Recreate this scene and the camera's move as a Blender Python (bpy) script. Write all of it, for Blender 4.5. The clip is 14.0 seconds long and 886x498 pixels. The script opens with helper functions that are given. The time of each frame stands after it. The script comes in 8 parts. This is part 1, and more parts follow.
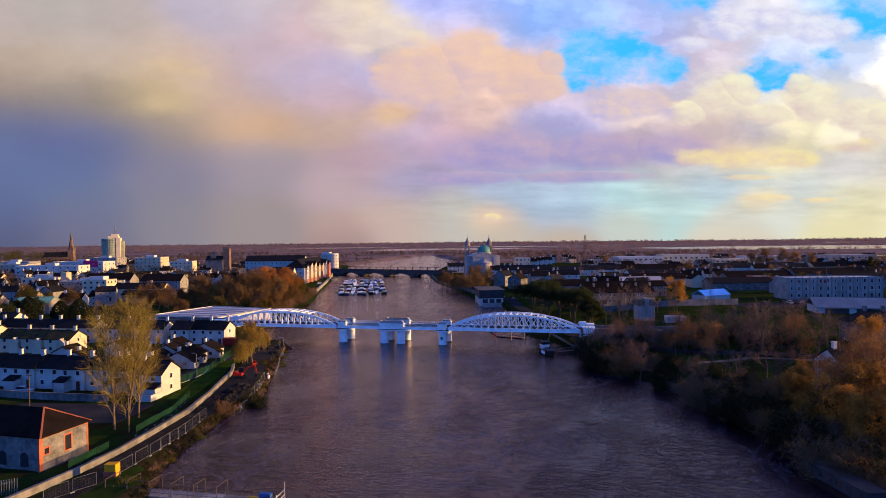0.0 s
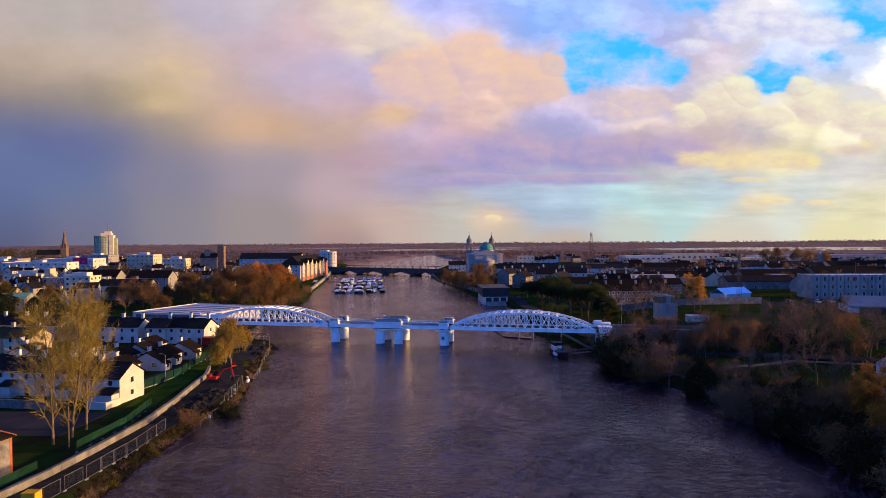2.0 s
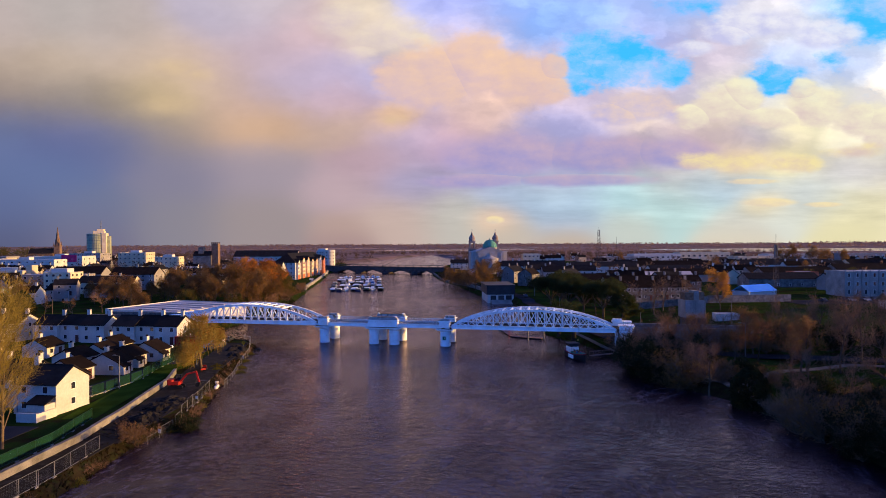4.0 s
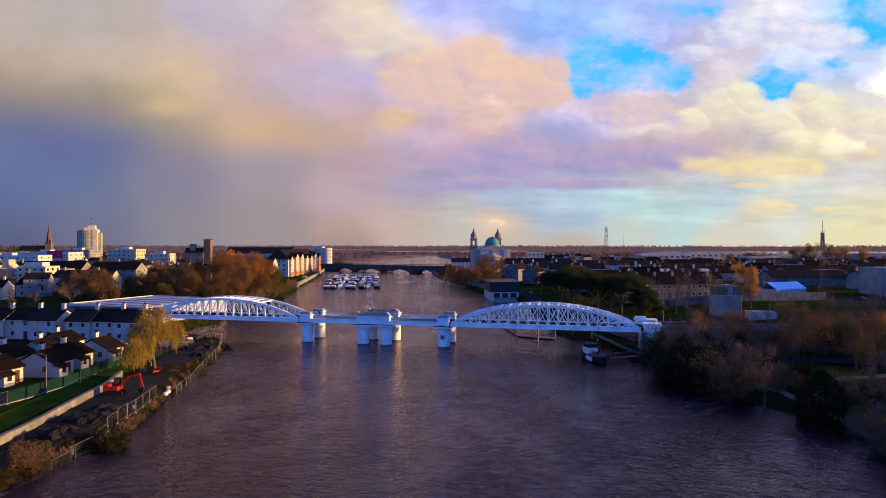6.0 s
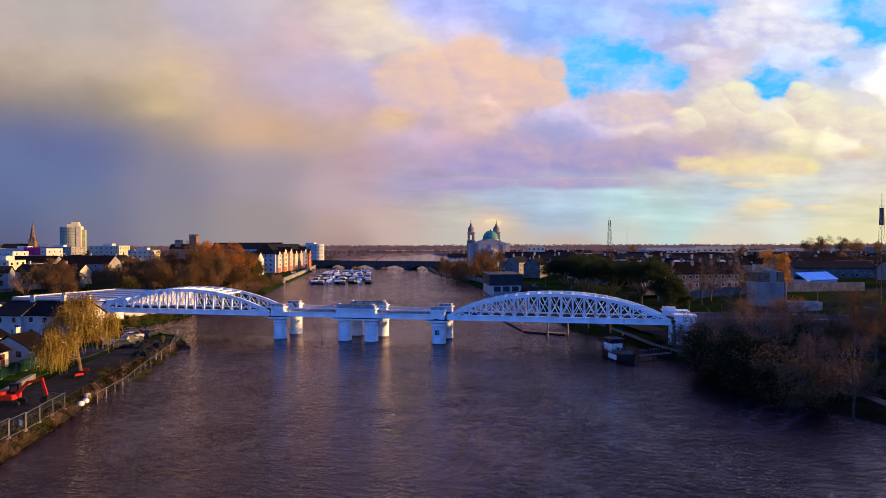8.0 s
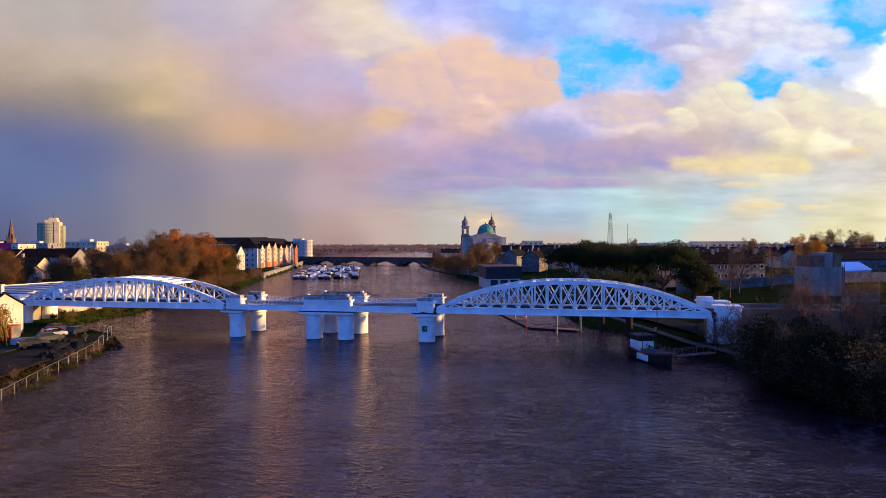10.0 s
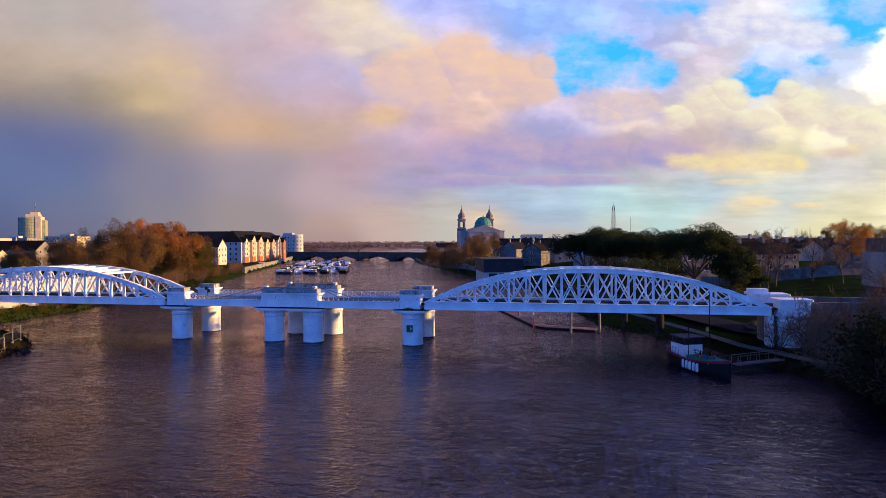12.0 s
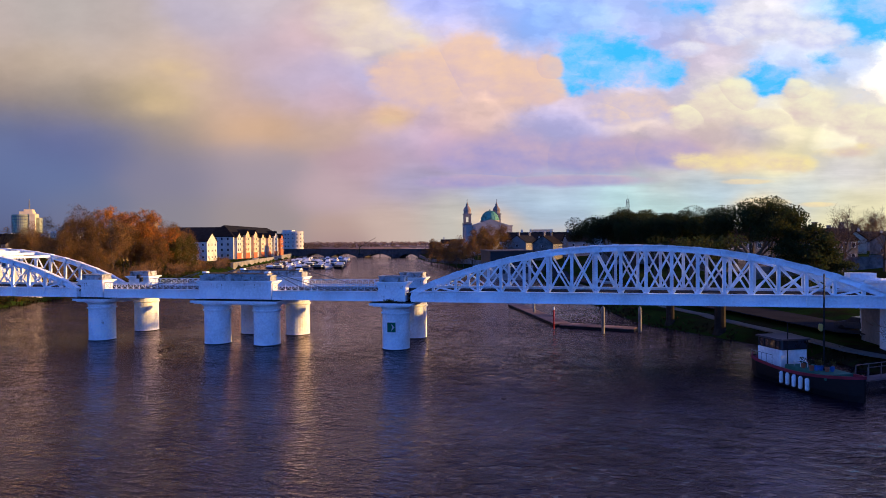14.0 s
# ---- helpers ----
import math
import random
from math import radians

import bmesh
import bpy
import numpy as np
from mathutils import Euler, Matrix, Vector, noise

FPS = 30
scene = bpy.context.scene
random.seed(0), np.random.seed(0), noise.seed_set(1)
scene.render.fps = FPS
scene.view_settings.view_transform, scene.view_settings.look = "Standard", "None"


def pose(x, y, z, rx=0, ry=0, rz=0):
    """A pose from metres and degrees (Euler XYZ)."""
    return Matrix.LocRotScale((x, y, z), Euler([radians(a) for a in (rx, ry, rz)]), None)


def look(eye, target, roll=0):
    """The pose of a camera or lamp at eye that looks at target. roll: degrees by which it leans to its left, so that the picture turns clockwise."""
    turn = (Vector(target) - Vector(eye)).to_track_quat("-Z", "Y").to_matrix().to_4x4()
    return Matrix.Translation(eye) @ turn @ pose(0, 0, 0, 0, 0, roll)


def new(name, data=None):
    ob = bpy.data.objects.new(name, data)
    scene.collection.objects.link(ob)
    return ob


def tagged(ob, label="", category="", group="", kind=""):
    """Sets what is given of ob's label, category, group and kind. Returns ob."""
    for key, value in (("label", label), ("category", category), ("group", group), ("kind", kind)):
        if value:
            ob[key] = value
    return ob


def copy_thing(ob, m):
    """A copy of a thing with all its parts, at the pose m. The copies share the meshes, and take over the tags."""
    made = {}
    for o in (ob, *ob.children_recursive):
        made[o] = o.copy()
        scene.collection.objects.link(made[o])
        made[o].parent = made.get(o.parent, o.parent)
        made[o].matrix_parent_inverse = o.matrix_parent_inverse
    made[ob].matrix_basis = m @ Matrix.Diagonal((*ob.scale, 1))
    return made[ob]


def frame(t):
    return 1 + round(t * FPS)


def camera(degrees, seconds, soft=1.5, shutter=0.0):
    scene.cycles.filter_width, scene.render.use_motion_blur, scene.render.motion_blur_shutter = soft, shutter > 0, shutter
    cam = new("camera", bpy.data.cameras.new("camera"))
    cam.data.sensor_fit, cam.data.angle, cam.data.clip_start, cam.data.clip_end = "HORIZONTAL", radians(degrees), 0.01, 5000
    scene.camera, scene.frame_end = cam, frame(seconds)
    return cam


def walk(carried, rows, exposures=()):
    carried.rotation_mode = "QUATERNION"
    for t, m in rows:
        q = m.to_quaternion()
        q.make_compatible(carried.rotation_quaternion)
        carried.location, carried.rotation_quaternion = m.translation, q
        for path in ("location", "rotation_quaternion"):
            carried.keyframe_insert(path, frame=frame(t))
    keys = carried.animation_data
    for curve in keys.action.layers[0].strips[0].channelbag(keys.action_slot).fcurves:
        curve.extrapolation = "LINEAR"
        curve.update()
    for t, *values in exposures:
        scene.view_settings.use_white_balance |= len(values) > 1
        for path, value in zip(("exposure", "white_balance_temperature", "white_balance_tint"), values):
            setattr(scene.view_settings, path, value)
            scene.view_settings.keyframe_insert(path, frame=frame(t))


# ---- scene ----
cam = camera(71.5, 14.0, 0.8)
PATH = [
    (0, (0.849, -0.226, 37.679), (0.424, 1.728, 37.645), -0.6),
    (0.5, (-0.292, 3.92, 36.955), (-0.715, 5.874, 36.92), -0.6),
    (1, (-1.341, 8.65, 35.954), (-1.765, 10.604, 35.922), -0.5),
    (1.5, (-2.363, 13.571, 35.038), (-2.79, 15.525, 35.007), -0.4),
    (2, (-3.582, 18.38, 34.18), (-4.009, 20.333, 34.15), -0.4),
    (2.5, (-4.514, 23.3, 33.33), (-4.943, 25.253, 33.3), -0.4),
    (3, (-5.546, 28.328, 32.469), (-5.977, 30.281, 32.44), -0.4),
    (5.5, (-10.989, 54.414, 27.152), (-11.426, 56.366, 27.134), -0.1),
    (6, (-11.893, 59.832, 26.158), (-12.33, 61.784, 26.141), -0.0),
    (6.5, (-13.028, 65.127, 25.079), (-13.463, 67.079, 25.062), -0.1),
    (7, (-14.665, 70.95, 23.88), (-15.095, 72.903, 23.862), -0.2),
    (7.5, (-15.552, 76.481, 22.708), (-15.981, 78.435, 22.692), -0.2),
    (8, (-16.421, 82.124, 21.667), (-16.847, 84.078, 21.65), -0.2),
    (10.5, (-21.151, 110.012, 17.044), (-21.554, 111.97, 17.025), -0.3),
    (11, (-21.85, 115.002, 16.543), (-22.25, 116.962, 16.52), -0.3),
    (11.5, (-22.867, 120.28, 15.766), (-23.265, 122.24, 15.742), -0.2),
    (12, (-23.702, 125.884, 15.052), (-24.099, 127.844, 15.026), -0.3),
    (12.5, (-24.583, 131.603, 14.202), (-24.982, 133.562, 14.175), -0.3),
    (13, (-25.411, 137.328, 13.174), (-25.814, 139.287, 13.149), -0.2),
    (13.5, (-26.155, 142.809, 12.437), (-26.564, 144.767, 12.412), -0.3),
    (14, (-26.624, 147.88, 11.676), (-27.043, 149.835, 11.652), -0.4),
]
walk(cam, [(t, look(eye, target, roll)) for t, eye, target, roll in PATH])

# ---------------------------------------------------------------- light
VIEW = radians(12.3)                      # the river's axis, left of +y
SUN_AZ, SUN_EL = radians(78), radians(8.2)  # clockwise from +y, above the horizon
TO_SUN = Vector((math.sin(SUN_AZ) * math.cos(SUN_EL), math.cos(SUN_AZ) * math.cos(SUN_EL), math.sin(SUN_EL)))
sun = new("sun", bpy.data.lights.new("sun", "SUN"))
sun.data.energy, sun.data.angle, sun.data.color = 8.6, radians(0.6), (1.0, 0.57, 0.18)
sun.matrix_world = look(tuple(TO_SUN * 900), (0, 0, 0))


def lin(r, g, b):
    """0..255 display colour to linear."""
    return tuple((v / 255 / 12.92) if v <= 10 else ((v / 255 + 0.055) / 1.055) ** 2.4 for v in (r, g, b))


def make_sky():
    world = bpy.data.worlds.new("evening_sky")
    scene.world = world
    world.use_nodes = True
    nt = world.node_tree
    nt.nodes.clear()
    N, L = nt.nodes, nt.links

    def node(kind, **inputs):
        n = N.new(kind)
        for k, v in inputs.items():
            n.inputs[int(k[1:])].default_value = v
        return n

    def math_node(op, a, b=None, clamp=False):
        n = N.new("ShaderNodeMath")
        n.operation, n.use_clamp = op, clamp
        for i, v in enumerate((a, b)):
            if v is None:
                continue
            if isinstance(v, (int, float)):
                n.inputs[i].default_value = v
            else:
                L.new(v, n.inputs[i])
        return n.outputs[0]

    def vec_node(op, a, b=None, scale=None):
        n = N.new("ShaderNodeVectorMath")
        n.operation = op
        for i, v in enumerate((a, b)):
            if v is None:
                continue
            if isinstance(v, tuple):
                n.inputs[i].default_value = v
            else:
                L.new(v, n.inputs[i])
        if scale is not None:
            if isinstance(scale, (int, float)):
                n.inputs["Scale"].default_value = scale
            else:
                L.new(scale, n.inputs["Scale"])
        return n.outputs["Value"] if op in ("DISTANCE", "LENGTH", "DOT_PRODUCT") else n.outputs["Vector"]

    coord = N.new("ShaderNodeTexCoord")
    turn = N.new("ShaderNodeMapping")
    turn.vector_type = "POINT"
    turn.inputs["Rotation"].default_value = (0, 0, -VIEW)
    L.new(coord.outputs["Generated"], turn.inputs["Vector"])
    sep = N.new("ShaderNodeSeparateXYZ")
    L.new(turn.outputs[0], sep.inputs[0])
    ahead = math_node("MAXIMUM", sep.outputs["Y"], 0.12)
    u = math_node("DIVIDE", sep.outputs["X"], ahead)
    v = math_node("DIVIDE", sep.outputs["Z"], ahead)
    comb = N.new("ShaderNodeCombineXYZ")
    L.new(u, comb.inputs[0])
    L.new(math_node("MULTIPLY", v, 1.7), comb.inputs[1])
    flat = comb.outputs[0]

    def noise_tex(scale, detail, rough=0.55, vec=flat):
        n = N.new("ShaderNodeTexNoise")
        n.inputs["Scale"].default_value, n.inputs["Detail"].default_value, n.inputs["Roughness"].default_value = scale, detail, rough
        L.new(vec, n.inputs["Vector"])
        return n

    warp_a = vec_node("SUBTRACT", noise_tex(6.5, 6, 0.6).outputs["Color"], (0.5, 0.5, 0.5))
    warp_b = vec_node("SUBTRACT", noise_tex(21, 8, 0.62).outputs["Color"], (0.5, 0.5, 0.5))
    low = N.new("ShaderNodeMapRange")                       # calm air near the horizon
    low.inputs["From Min"].default_value, low.inputs["From Max"].default_value = 0.0, 0.22
    L.new(v, low.inputs["Value"])
    west = N.new("ShaderNodeMapRange")                      # the shower in the east is smooth, the western cloud crisp
    west.inputs["From Min"].default_value, west.inputs["From Max"].default_value = -0.35, 0.15
    west.inputs["To Min"].default_value, west.inputs["To Max"].default_value = 0.45, 1.0
    L.new(u, west.inputs["Value"])
    stir = math_node("MULTIPLY", low.outputs[0], west.outputs[0])
    warped = vec_node("ADD", flat, vec_node("SCALE", vec_node("ADD", vec_node("SCALE", warp_a, scale=0.055), vec_node("SCALE", warp_b, scale=0.06)), scale=stir))

    # colours of the evening cloud, from the shower in the east to the lit banks and blue gaps in the west
    weight = math_node("ADD", 1e-9, 0.0)
    total = vec_node("SCALE", lin(150, 150, 190), scale=1e-9)

    def cloud(x, y, size, r, g, b):
        """A patch of sky of that colour, at tangents x, y from the river's axis and the horizon."""
        nonlocal total, weight
        d = vec_node("DISTANCE", warped, (x, y * 1.7, 0.0))
        w = math_node("EXPONENT", math_node("MULTIPLY", math_node("MULTIPLY", d, d), -0.5 / (size * 0.92) ** 2))
        total = vec_node("ADD", total, vec_node("SCALE", lin(r, g, b), scale=w))
        weight = math_node("ADD", weight, w)

    cloud(-0.718, 0.353, 0.055, 200, 178, 168)
    cloud(-0.718, 0.289, 0.055, 196, 170, 148)
    cloud(-0.718, 0.248, 0.055, 150, 130, 120)
    cloud(-0.718, 0.188, 0.055, 106, 116, 152)
    cloud(-0.636, 0.114, 0.055, 104, 116, 153)
    cloud(-0.718, 0.051, 0.055, 100, 110, 147)
    cloud(-0.581, 0.050, 0.055, 115, 120, 145)
    cloud(-0.581, 0.008, 0.055, 118, 110, 130)
    cloud(-0.718, 0.007, 0.055, 92, 92, 118)
    cloud(-0.626, 0.380, 0.055, 190, 175, 165)
    cloud(-0.626, 0.288, 0.055, 198, 172, 148)
    cloud(-0.626, 0.233, 0.055, 150, 135, 125)
    cloud(-0.617, 0.178, 0.055, 100, 105, 147)
    cloud(-0.535, 0.342, 0.055, 200, 180, 170)
    cloud(-0.489, 0.296, 0.055, 214, 184, 160)
    cloud(-0.443, 0.241, 0.055, 216, 184, 130)
    cloud(-0.397, 0.286, 0.055, 222, 188, 165)
    cloud(-0.535, 0.228, 0.055, 165, 145, 125)
    cloud(-0.535, 0.164, 0.055, 110, 115, 150)
    cloud(-0.443, 0.186, 0.055, 162, 142, 132)
    cloud(-0.443, 0.112, 0.055, 138, 130, 146)
    cloud(-0.443, 0.030, 0.055, 143, 134, 140)
    cloud(-0.352, 0.359, 0.055, 195, 180, 195)
    cloud(-0.306, 0.386, 0.055, 215, 195, 195)
    cloud(-0.306, 0.303, 0.055, 205, 175, 180)
    cloud(-0.260, 0.257, 0.055, 195, 175, 195)
    cloud(-0.306, 0.198, 0.055, 222, 176, 135)
    cloud(-0.352, 0.240, 0.055, 210, 175, 160)
    cloud(-0.306, 0.120, 0.055, 168, 150, 156)
    cloud(-0.306, 0.029, 0.055, 163, 145, 141)
    cloud(-0.214, 0.339, 0.055, 215, 180, 180)
    cloud(-0.132, 0.366, 0.042, 246, 221, 190)
    cloud(-0.132, 0.313, 0.024, 247, 217, 190)
    cloud(-0.077, 0.338, 0.042, 242, 216, 186)
    cloud(-0.045, 0.315, 0.024, 252, 222, 186)
    cloud(-0.013, 0.378, 0.042, 182, 188, 246)
    cloud(-0.168, 0.279, 0.042, 200, 180, 202)
    cloud(-0.095, 0.274, 0.042, 192, 180, 210)
    cloud(-0.036, 0.264, 0.042, 196, 180, 212)
    cloud(-0.168, 0.233, 0.042, 205, 170, 176)
    cloud(-0.077, 0.199, 0.024, 255, 202, 146)
    cloud(-0.168, 0.183, 0.042, 205, 170, 150)
    cloud(-0.054, 0.168, 0.042, 205, 178, 196)
    cloud(-0.123, 0.132, 0.042, 195, 160, 166)
    cloud(-0.049, 0.095, 0.042, 176, 162, 186)
    cloud(-0.168, 0.082, 0.042, 195, 165, 166)
    cloud(-0.168, 0.023, 0.03, 193, 160, 145)
    cloud(-0.077, 0.036, 0.042, 205, 175, 160)
    cloud(0.015, 0.383, 0.042, 198, 198, 251)
    cloud(0.051, 0.336, 0.042, 225, 205, 221)
    cloud(0.042, 0.295, 0.042, 251, 205, 185)
    cloud(0.106, 0.263, 0.042, 252, 206, 180)
    cloud(0.184, 0.276, 0.042, 252, 211, 190)
    cloud(0.143, 0.336, 0.042, 148, 188, 251)
    cloud(0.097, 0.373, 0.042, 168, 194, 255)
    cloud(0.198, 0.353, 0.042, 163, 194, 251)
    cloud(0.216, 0.294, 0.042, 200, 190, 222)
    cloud(0.289, 0.270, 0.042, 205, 195, 226)
    cloud(0.349, 0.256, 0.042, 205, 190, 216)
    cloud(0.285, 0.287, 0.024, 188, 206, 240)
    cloud(0.271, 0.334, 0.042, 168, 200, 255)
    cloud(0.335, 0.334, 0.042, 200, 195, 236)
    cloud(0.386, 0.370, 0.042, 170, 200, 250)
    cloud(0.427, 0.333, 0.042, 226, 206, 216)
    cloud(0.518, 0.350, 0.042, 236, 226, 226)
    cloud(0.610, 0.322, 0.042, 236, 231, 236)
    cloud(0.665, 0.353, 0.042, 160, 205, 246)
    cloud(0.564, 0.281, 0.042, 190, 204, 240)
    cloud(0.518, 0.236, 0.042, 205, 206, 226)
    cloud(0.619, 0.285, 0.042, 195, 208, 240)
    cloud(0.427, 0.292, 0.042, 226, 206, 216)
    cloud(0.317, 0.224, 0.042, 247, 216, 190)
    cloud(0.244, 0.220, 0.042, 215, 195, 216)
    cloud(0.399, 0.231, 0.042, 203, 194, 221)
    cloud(0.445, 0.209, 0.042, 255, 226, 180)
    cloud(0.463, 0.241, 0.042, 255, 236, 201)
    cloud(0.592, 0.230, 0.042, 255, 241, 201)
    cloud(0.564, 0.192, 0.042, 255, 236, 180)
    cloud(0.660, 0.207, 0.042, 236, 222, 216)
    cloud(0.697, 0.165, 0.042, 255, 240, 208)
    cloud(0.637, 0.166, 0.042, 255, 238, 196)
    cloud(0.518, 0.163, 0.042, 188, 174, 196)
    cloud(0.427, 0.168, 0.042, 216, 186, 186)
    cloud(0.473, 0.128, 0.036, 255, 219, 165)
    cloud(0.564, 0.128, 0.042, 255, 231, 160)
    cloud(0.637, 0.120, 0.042, 216, 206, 206)
    cloud(0.688, 0.118, 0.042, 205, 195, 190)
    cloud(0.335, 0.140, 0.042, 184, 165, 176)
    cloud(0.152, 0.166, 0.042, 184, 174, 208)
    cloud(0.202, 0.179, 0.036, 184, 176, 214)
    cloud(0.157, 0.141, 0.042, 182, 170, 198)
    cloud(0.060, 0.190, 0.042, 237, 196, 180)
    cloud(0.015, 0.154, 0.042, 205, 165, 181)
    cloud(0.060, 0.117, 0.042, 178, 164, 190)
    cloud(0.198, 0.106, 0.042, 184, 175, 191)
    cloud(0.381, 0.104, 0.042, 206, 196, 191)
    cloud(0.106, 0.080, 0.042, 178, 190, 206)
    cloud(0.198, 0.069, 0.042, 184, 206, 216)
    cloud(0.289, 0.073, 0.042, 194, 221, 216)
    cloud(0.198, 0.042, 0.042, 179, 190, 206)
    cloud(0.381, 0.059, 0.042, 194, 216, 206)
    cloud(0.518, 0.062, 0.024, 252, 221, 165)
    cloud(0.610, 0.075, 0.042, 206, 206, 196)
    cloud(0.656, 0.047, 0.042, 237, 221, 175)
    cloud(0.473, 0.021, 0.03, 222, 216, 200)
    cloud(0.500, 0.085, 0.030, 204, 216, 220)
    cloud(0.430, 0.084, 0.030, 198, 214, 222)
    cloud(0.550, 0.040, 0.030, 226, 222, 204)
    cloud(0.580, 0.085, 0.028, 214, 216, 212)
    cloud(0.656, 0.010, 0.03, 237, 221, 170)
    cloud(0.079, 0.036, 0.024, 252, 206, 165)
    cloud(0.015, 0.044, 0.042, 200, 190, 175)
    cloud(0.106, 0.014, 0.03, 206, 186, 165)
    cloud(0.289, 0.023, 0.03, 206, 206, 190)
    cloud(0.198, 0.001, 0.03, 205, 178, 150)
    cloud(0.473, 0.005, 0.03, 226, 206, 176)
    cloud(-0.168, 0.002, 0.03, 172, 140, 135)

    # higher cloud, above the shower and above the western gaps
    cloud(-0.70, 0.60, 0.14, 150, 132, 150)
    cloud(-0.35, 0.62, 0.14, 186, 160, 180)
    cloud(0.00, 0.62, 0.14, 202, 172, 200)
    cloud(0.32, 0.60, 0.14, 200, 180, 226)
    cloud(0.66, 0.60, 0.14, 160, 165, 255)
    cloud(0.40, 0.90, 0.16, 186, 172, 222)
    cloud(-0.30, 0.90, 0.16, 158, 138, 172)
    cloud(0.90, 0.12, 0.12, 255, 238, 190)
    cloud(1.20, 0.34, 0.18, 330, 310, 285)
    cloud(1.00, 0.62, 0.18, 340, 315, 380)
    cloud(1.50, 0.35, 0.30, 400, 360, 300)
    cloud(1.50, 0.90, 0.30, 170, 175, 240)
    front = vec_node("SCALE", total, scale=math_node("DIVIDE", 1.0, weight))

    def mixed(fac, a, b):
        n = N.new("ShaderNodeMix")
        n.data_type = "RGBA"
        L.new(fac, n.inputs[0])
        for i, c in ((6, a), (7, b)):
            if isinstance(c, tuple):
                n.inputs[i].default_value = (*c, 1)
            else:
                L.new(c, n.inputs[i])
        return n.outputs[2]

    def stepped(value, lo, hi):
        n = N.new("ShaderNodeMapRange")
        n.interpolation_type = "SMOOTHSTEP"
        n.inputs["From Min"].default_value, n.inputs["From Max"].default_value = lo, hi
        L.new(value, n.inputs["Value"])
        return n.outputs[0]

    # heaped cloud, lit from the sun's side: brighter towards it, greyer away
    puff_a = noise_tex(6.5, 6, 0.5, warped).outputs["Fac"]
    puff_b = noise_tex(6.5, 6, 0.5, vec_node("ADD", warped, (0.030, 0.034, 0.0))).outputs["Fac"]
    lit = math_node("MULTIPLY", math_node("SUBTRACT", puff_a, puff_b), math_node("MULTIPLY", math_node("MULTIPLY", low.outputs[0], stepped(u, -0.45, 0.3)), 1.9))
    front = vec_node("ADD", front, vec_node("SCALE", vec_node("MULTIPLY", front, (1.0, 0.92, 0.72)), scale=math_node("MINIMUM", math_node("MAXIMUM", lit, -0.13), 0.30)))

    # soft drifting texture over all the cloud
    soft_tex = noise_tex(7.0, 7, 0.58, warped).outputs["Fac"]
    front = vec_node("SCALE", front, scale=math_node("ADD", 1.0, math_node("MULTIPLY", math_node("SUBTRACT", soft_tex, 0.5), math_node("MULTIPLY", stepped(v, 0.08, 0.26), 0.5))))

    # thin level streaks near the horizon in the west
    streak_map = N.new("ShaderNodeMapping")
    streak_map.inputs["Scale"].default_value = (1.0, 4.0, 1.0)
    L.new(flat, streak_map.inputs["Vector"])
    streak = noise_tex(5.5, 7, 0.6, streak_map.outputs[0]).outputs["Fac"]
    level = math_node("MULTIPLY", math_node("MULTIPLY", stepped(v, 0.16, 0.10), stepped(v, 0.005, 0.04)), stepped(u, -0.25, 0.1))
    front = vec_node("SCALE", front, scale=math_node("ADD", 1.0, math_node("MULTIPLY", math_node("SUBTRACT", streak, 0.5), math_node("MULTIPLY", level, 0.85))))

    billow = noise_tex(12.0, 9, 0.60).outputs["Fac"]
    billow_lee = noise_tex(12.0, 9, 0.60, vec_node("ADD", flat, (0.014, 0.018, 0.0))).outputs["Fac"]
    relief = math_node("SUBTRACT", billow, billow_lee)

    def heap_of_cloud(under, lit_rgb, shade_rgb, puffs, rag=0.55, edge=0.22, most=1.0, slope=0.5, relief_gain=4.0):
        """A bank of heaped cloud over what is under it: puffs of (x, y, half width, half height), lit from the upper west."""
        field, rise = math_node("ADD", -9.0, 0.0), math_node("ADD", 0.0, 0.0)
        for x, y, rx, ry in puffs:
            o = vec_node("MULTIPLY", vec_node("SUBTRACT", flat, (x, y * 1.7, 0.0)), (1 / rx, 1 / (ry * 1.7), 0.0))
            f = math_node("SUBTRACT", 1.0, vec_node("LENGTH", o))
            near = math_node("GREATER_THAN", f, field)
            slant = vec_node("DOT_PRODUCT", o, (0.45, 0.75, 0.0))
            rise = math_node("ADD", math_node("MULTIPLY", near, slant), math_node("MULTIPLY", math_node("SUBTRACT", 1.0, near), rise))
            field = math_node("MAXIMUM", field, f)
        shape = math_node("ADD", field, math_node("MULTIPLY", math_node("SUBTRACT", billow, 0.5), rag * 2))
        cover = math_node("MULTIPLY", stepped(shape, 0.0, edge), most)
        light = math_node("ADD", 0.55, math_node("ADD", math_node("MULTIPLY", rise, slope), math_node("MULTIPLY", relief, relief_gain)), True)
        return mixed(cover, under, mixed(light, lin(*shade_rgb), lin(*lit_rgb)))

    # the violet under-side of the western bank, and the pale cloud above the shower
    front = heap_of_cloud(front, (208, 174, 186), (146, 142, 198), ((0.105, 0.140, 0.15, 0.050), (0.245, 0.138, 0.15, 0.045), (0.37, 0.140, 0.11, 0.036), (0.05, 0.098, 0.12, 0.016), (0.22, 0.098, 0.16, 0.014)), 0.42, 0.6, 0.82, 0.4, 1.6)
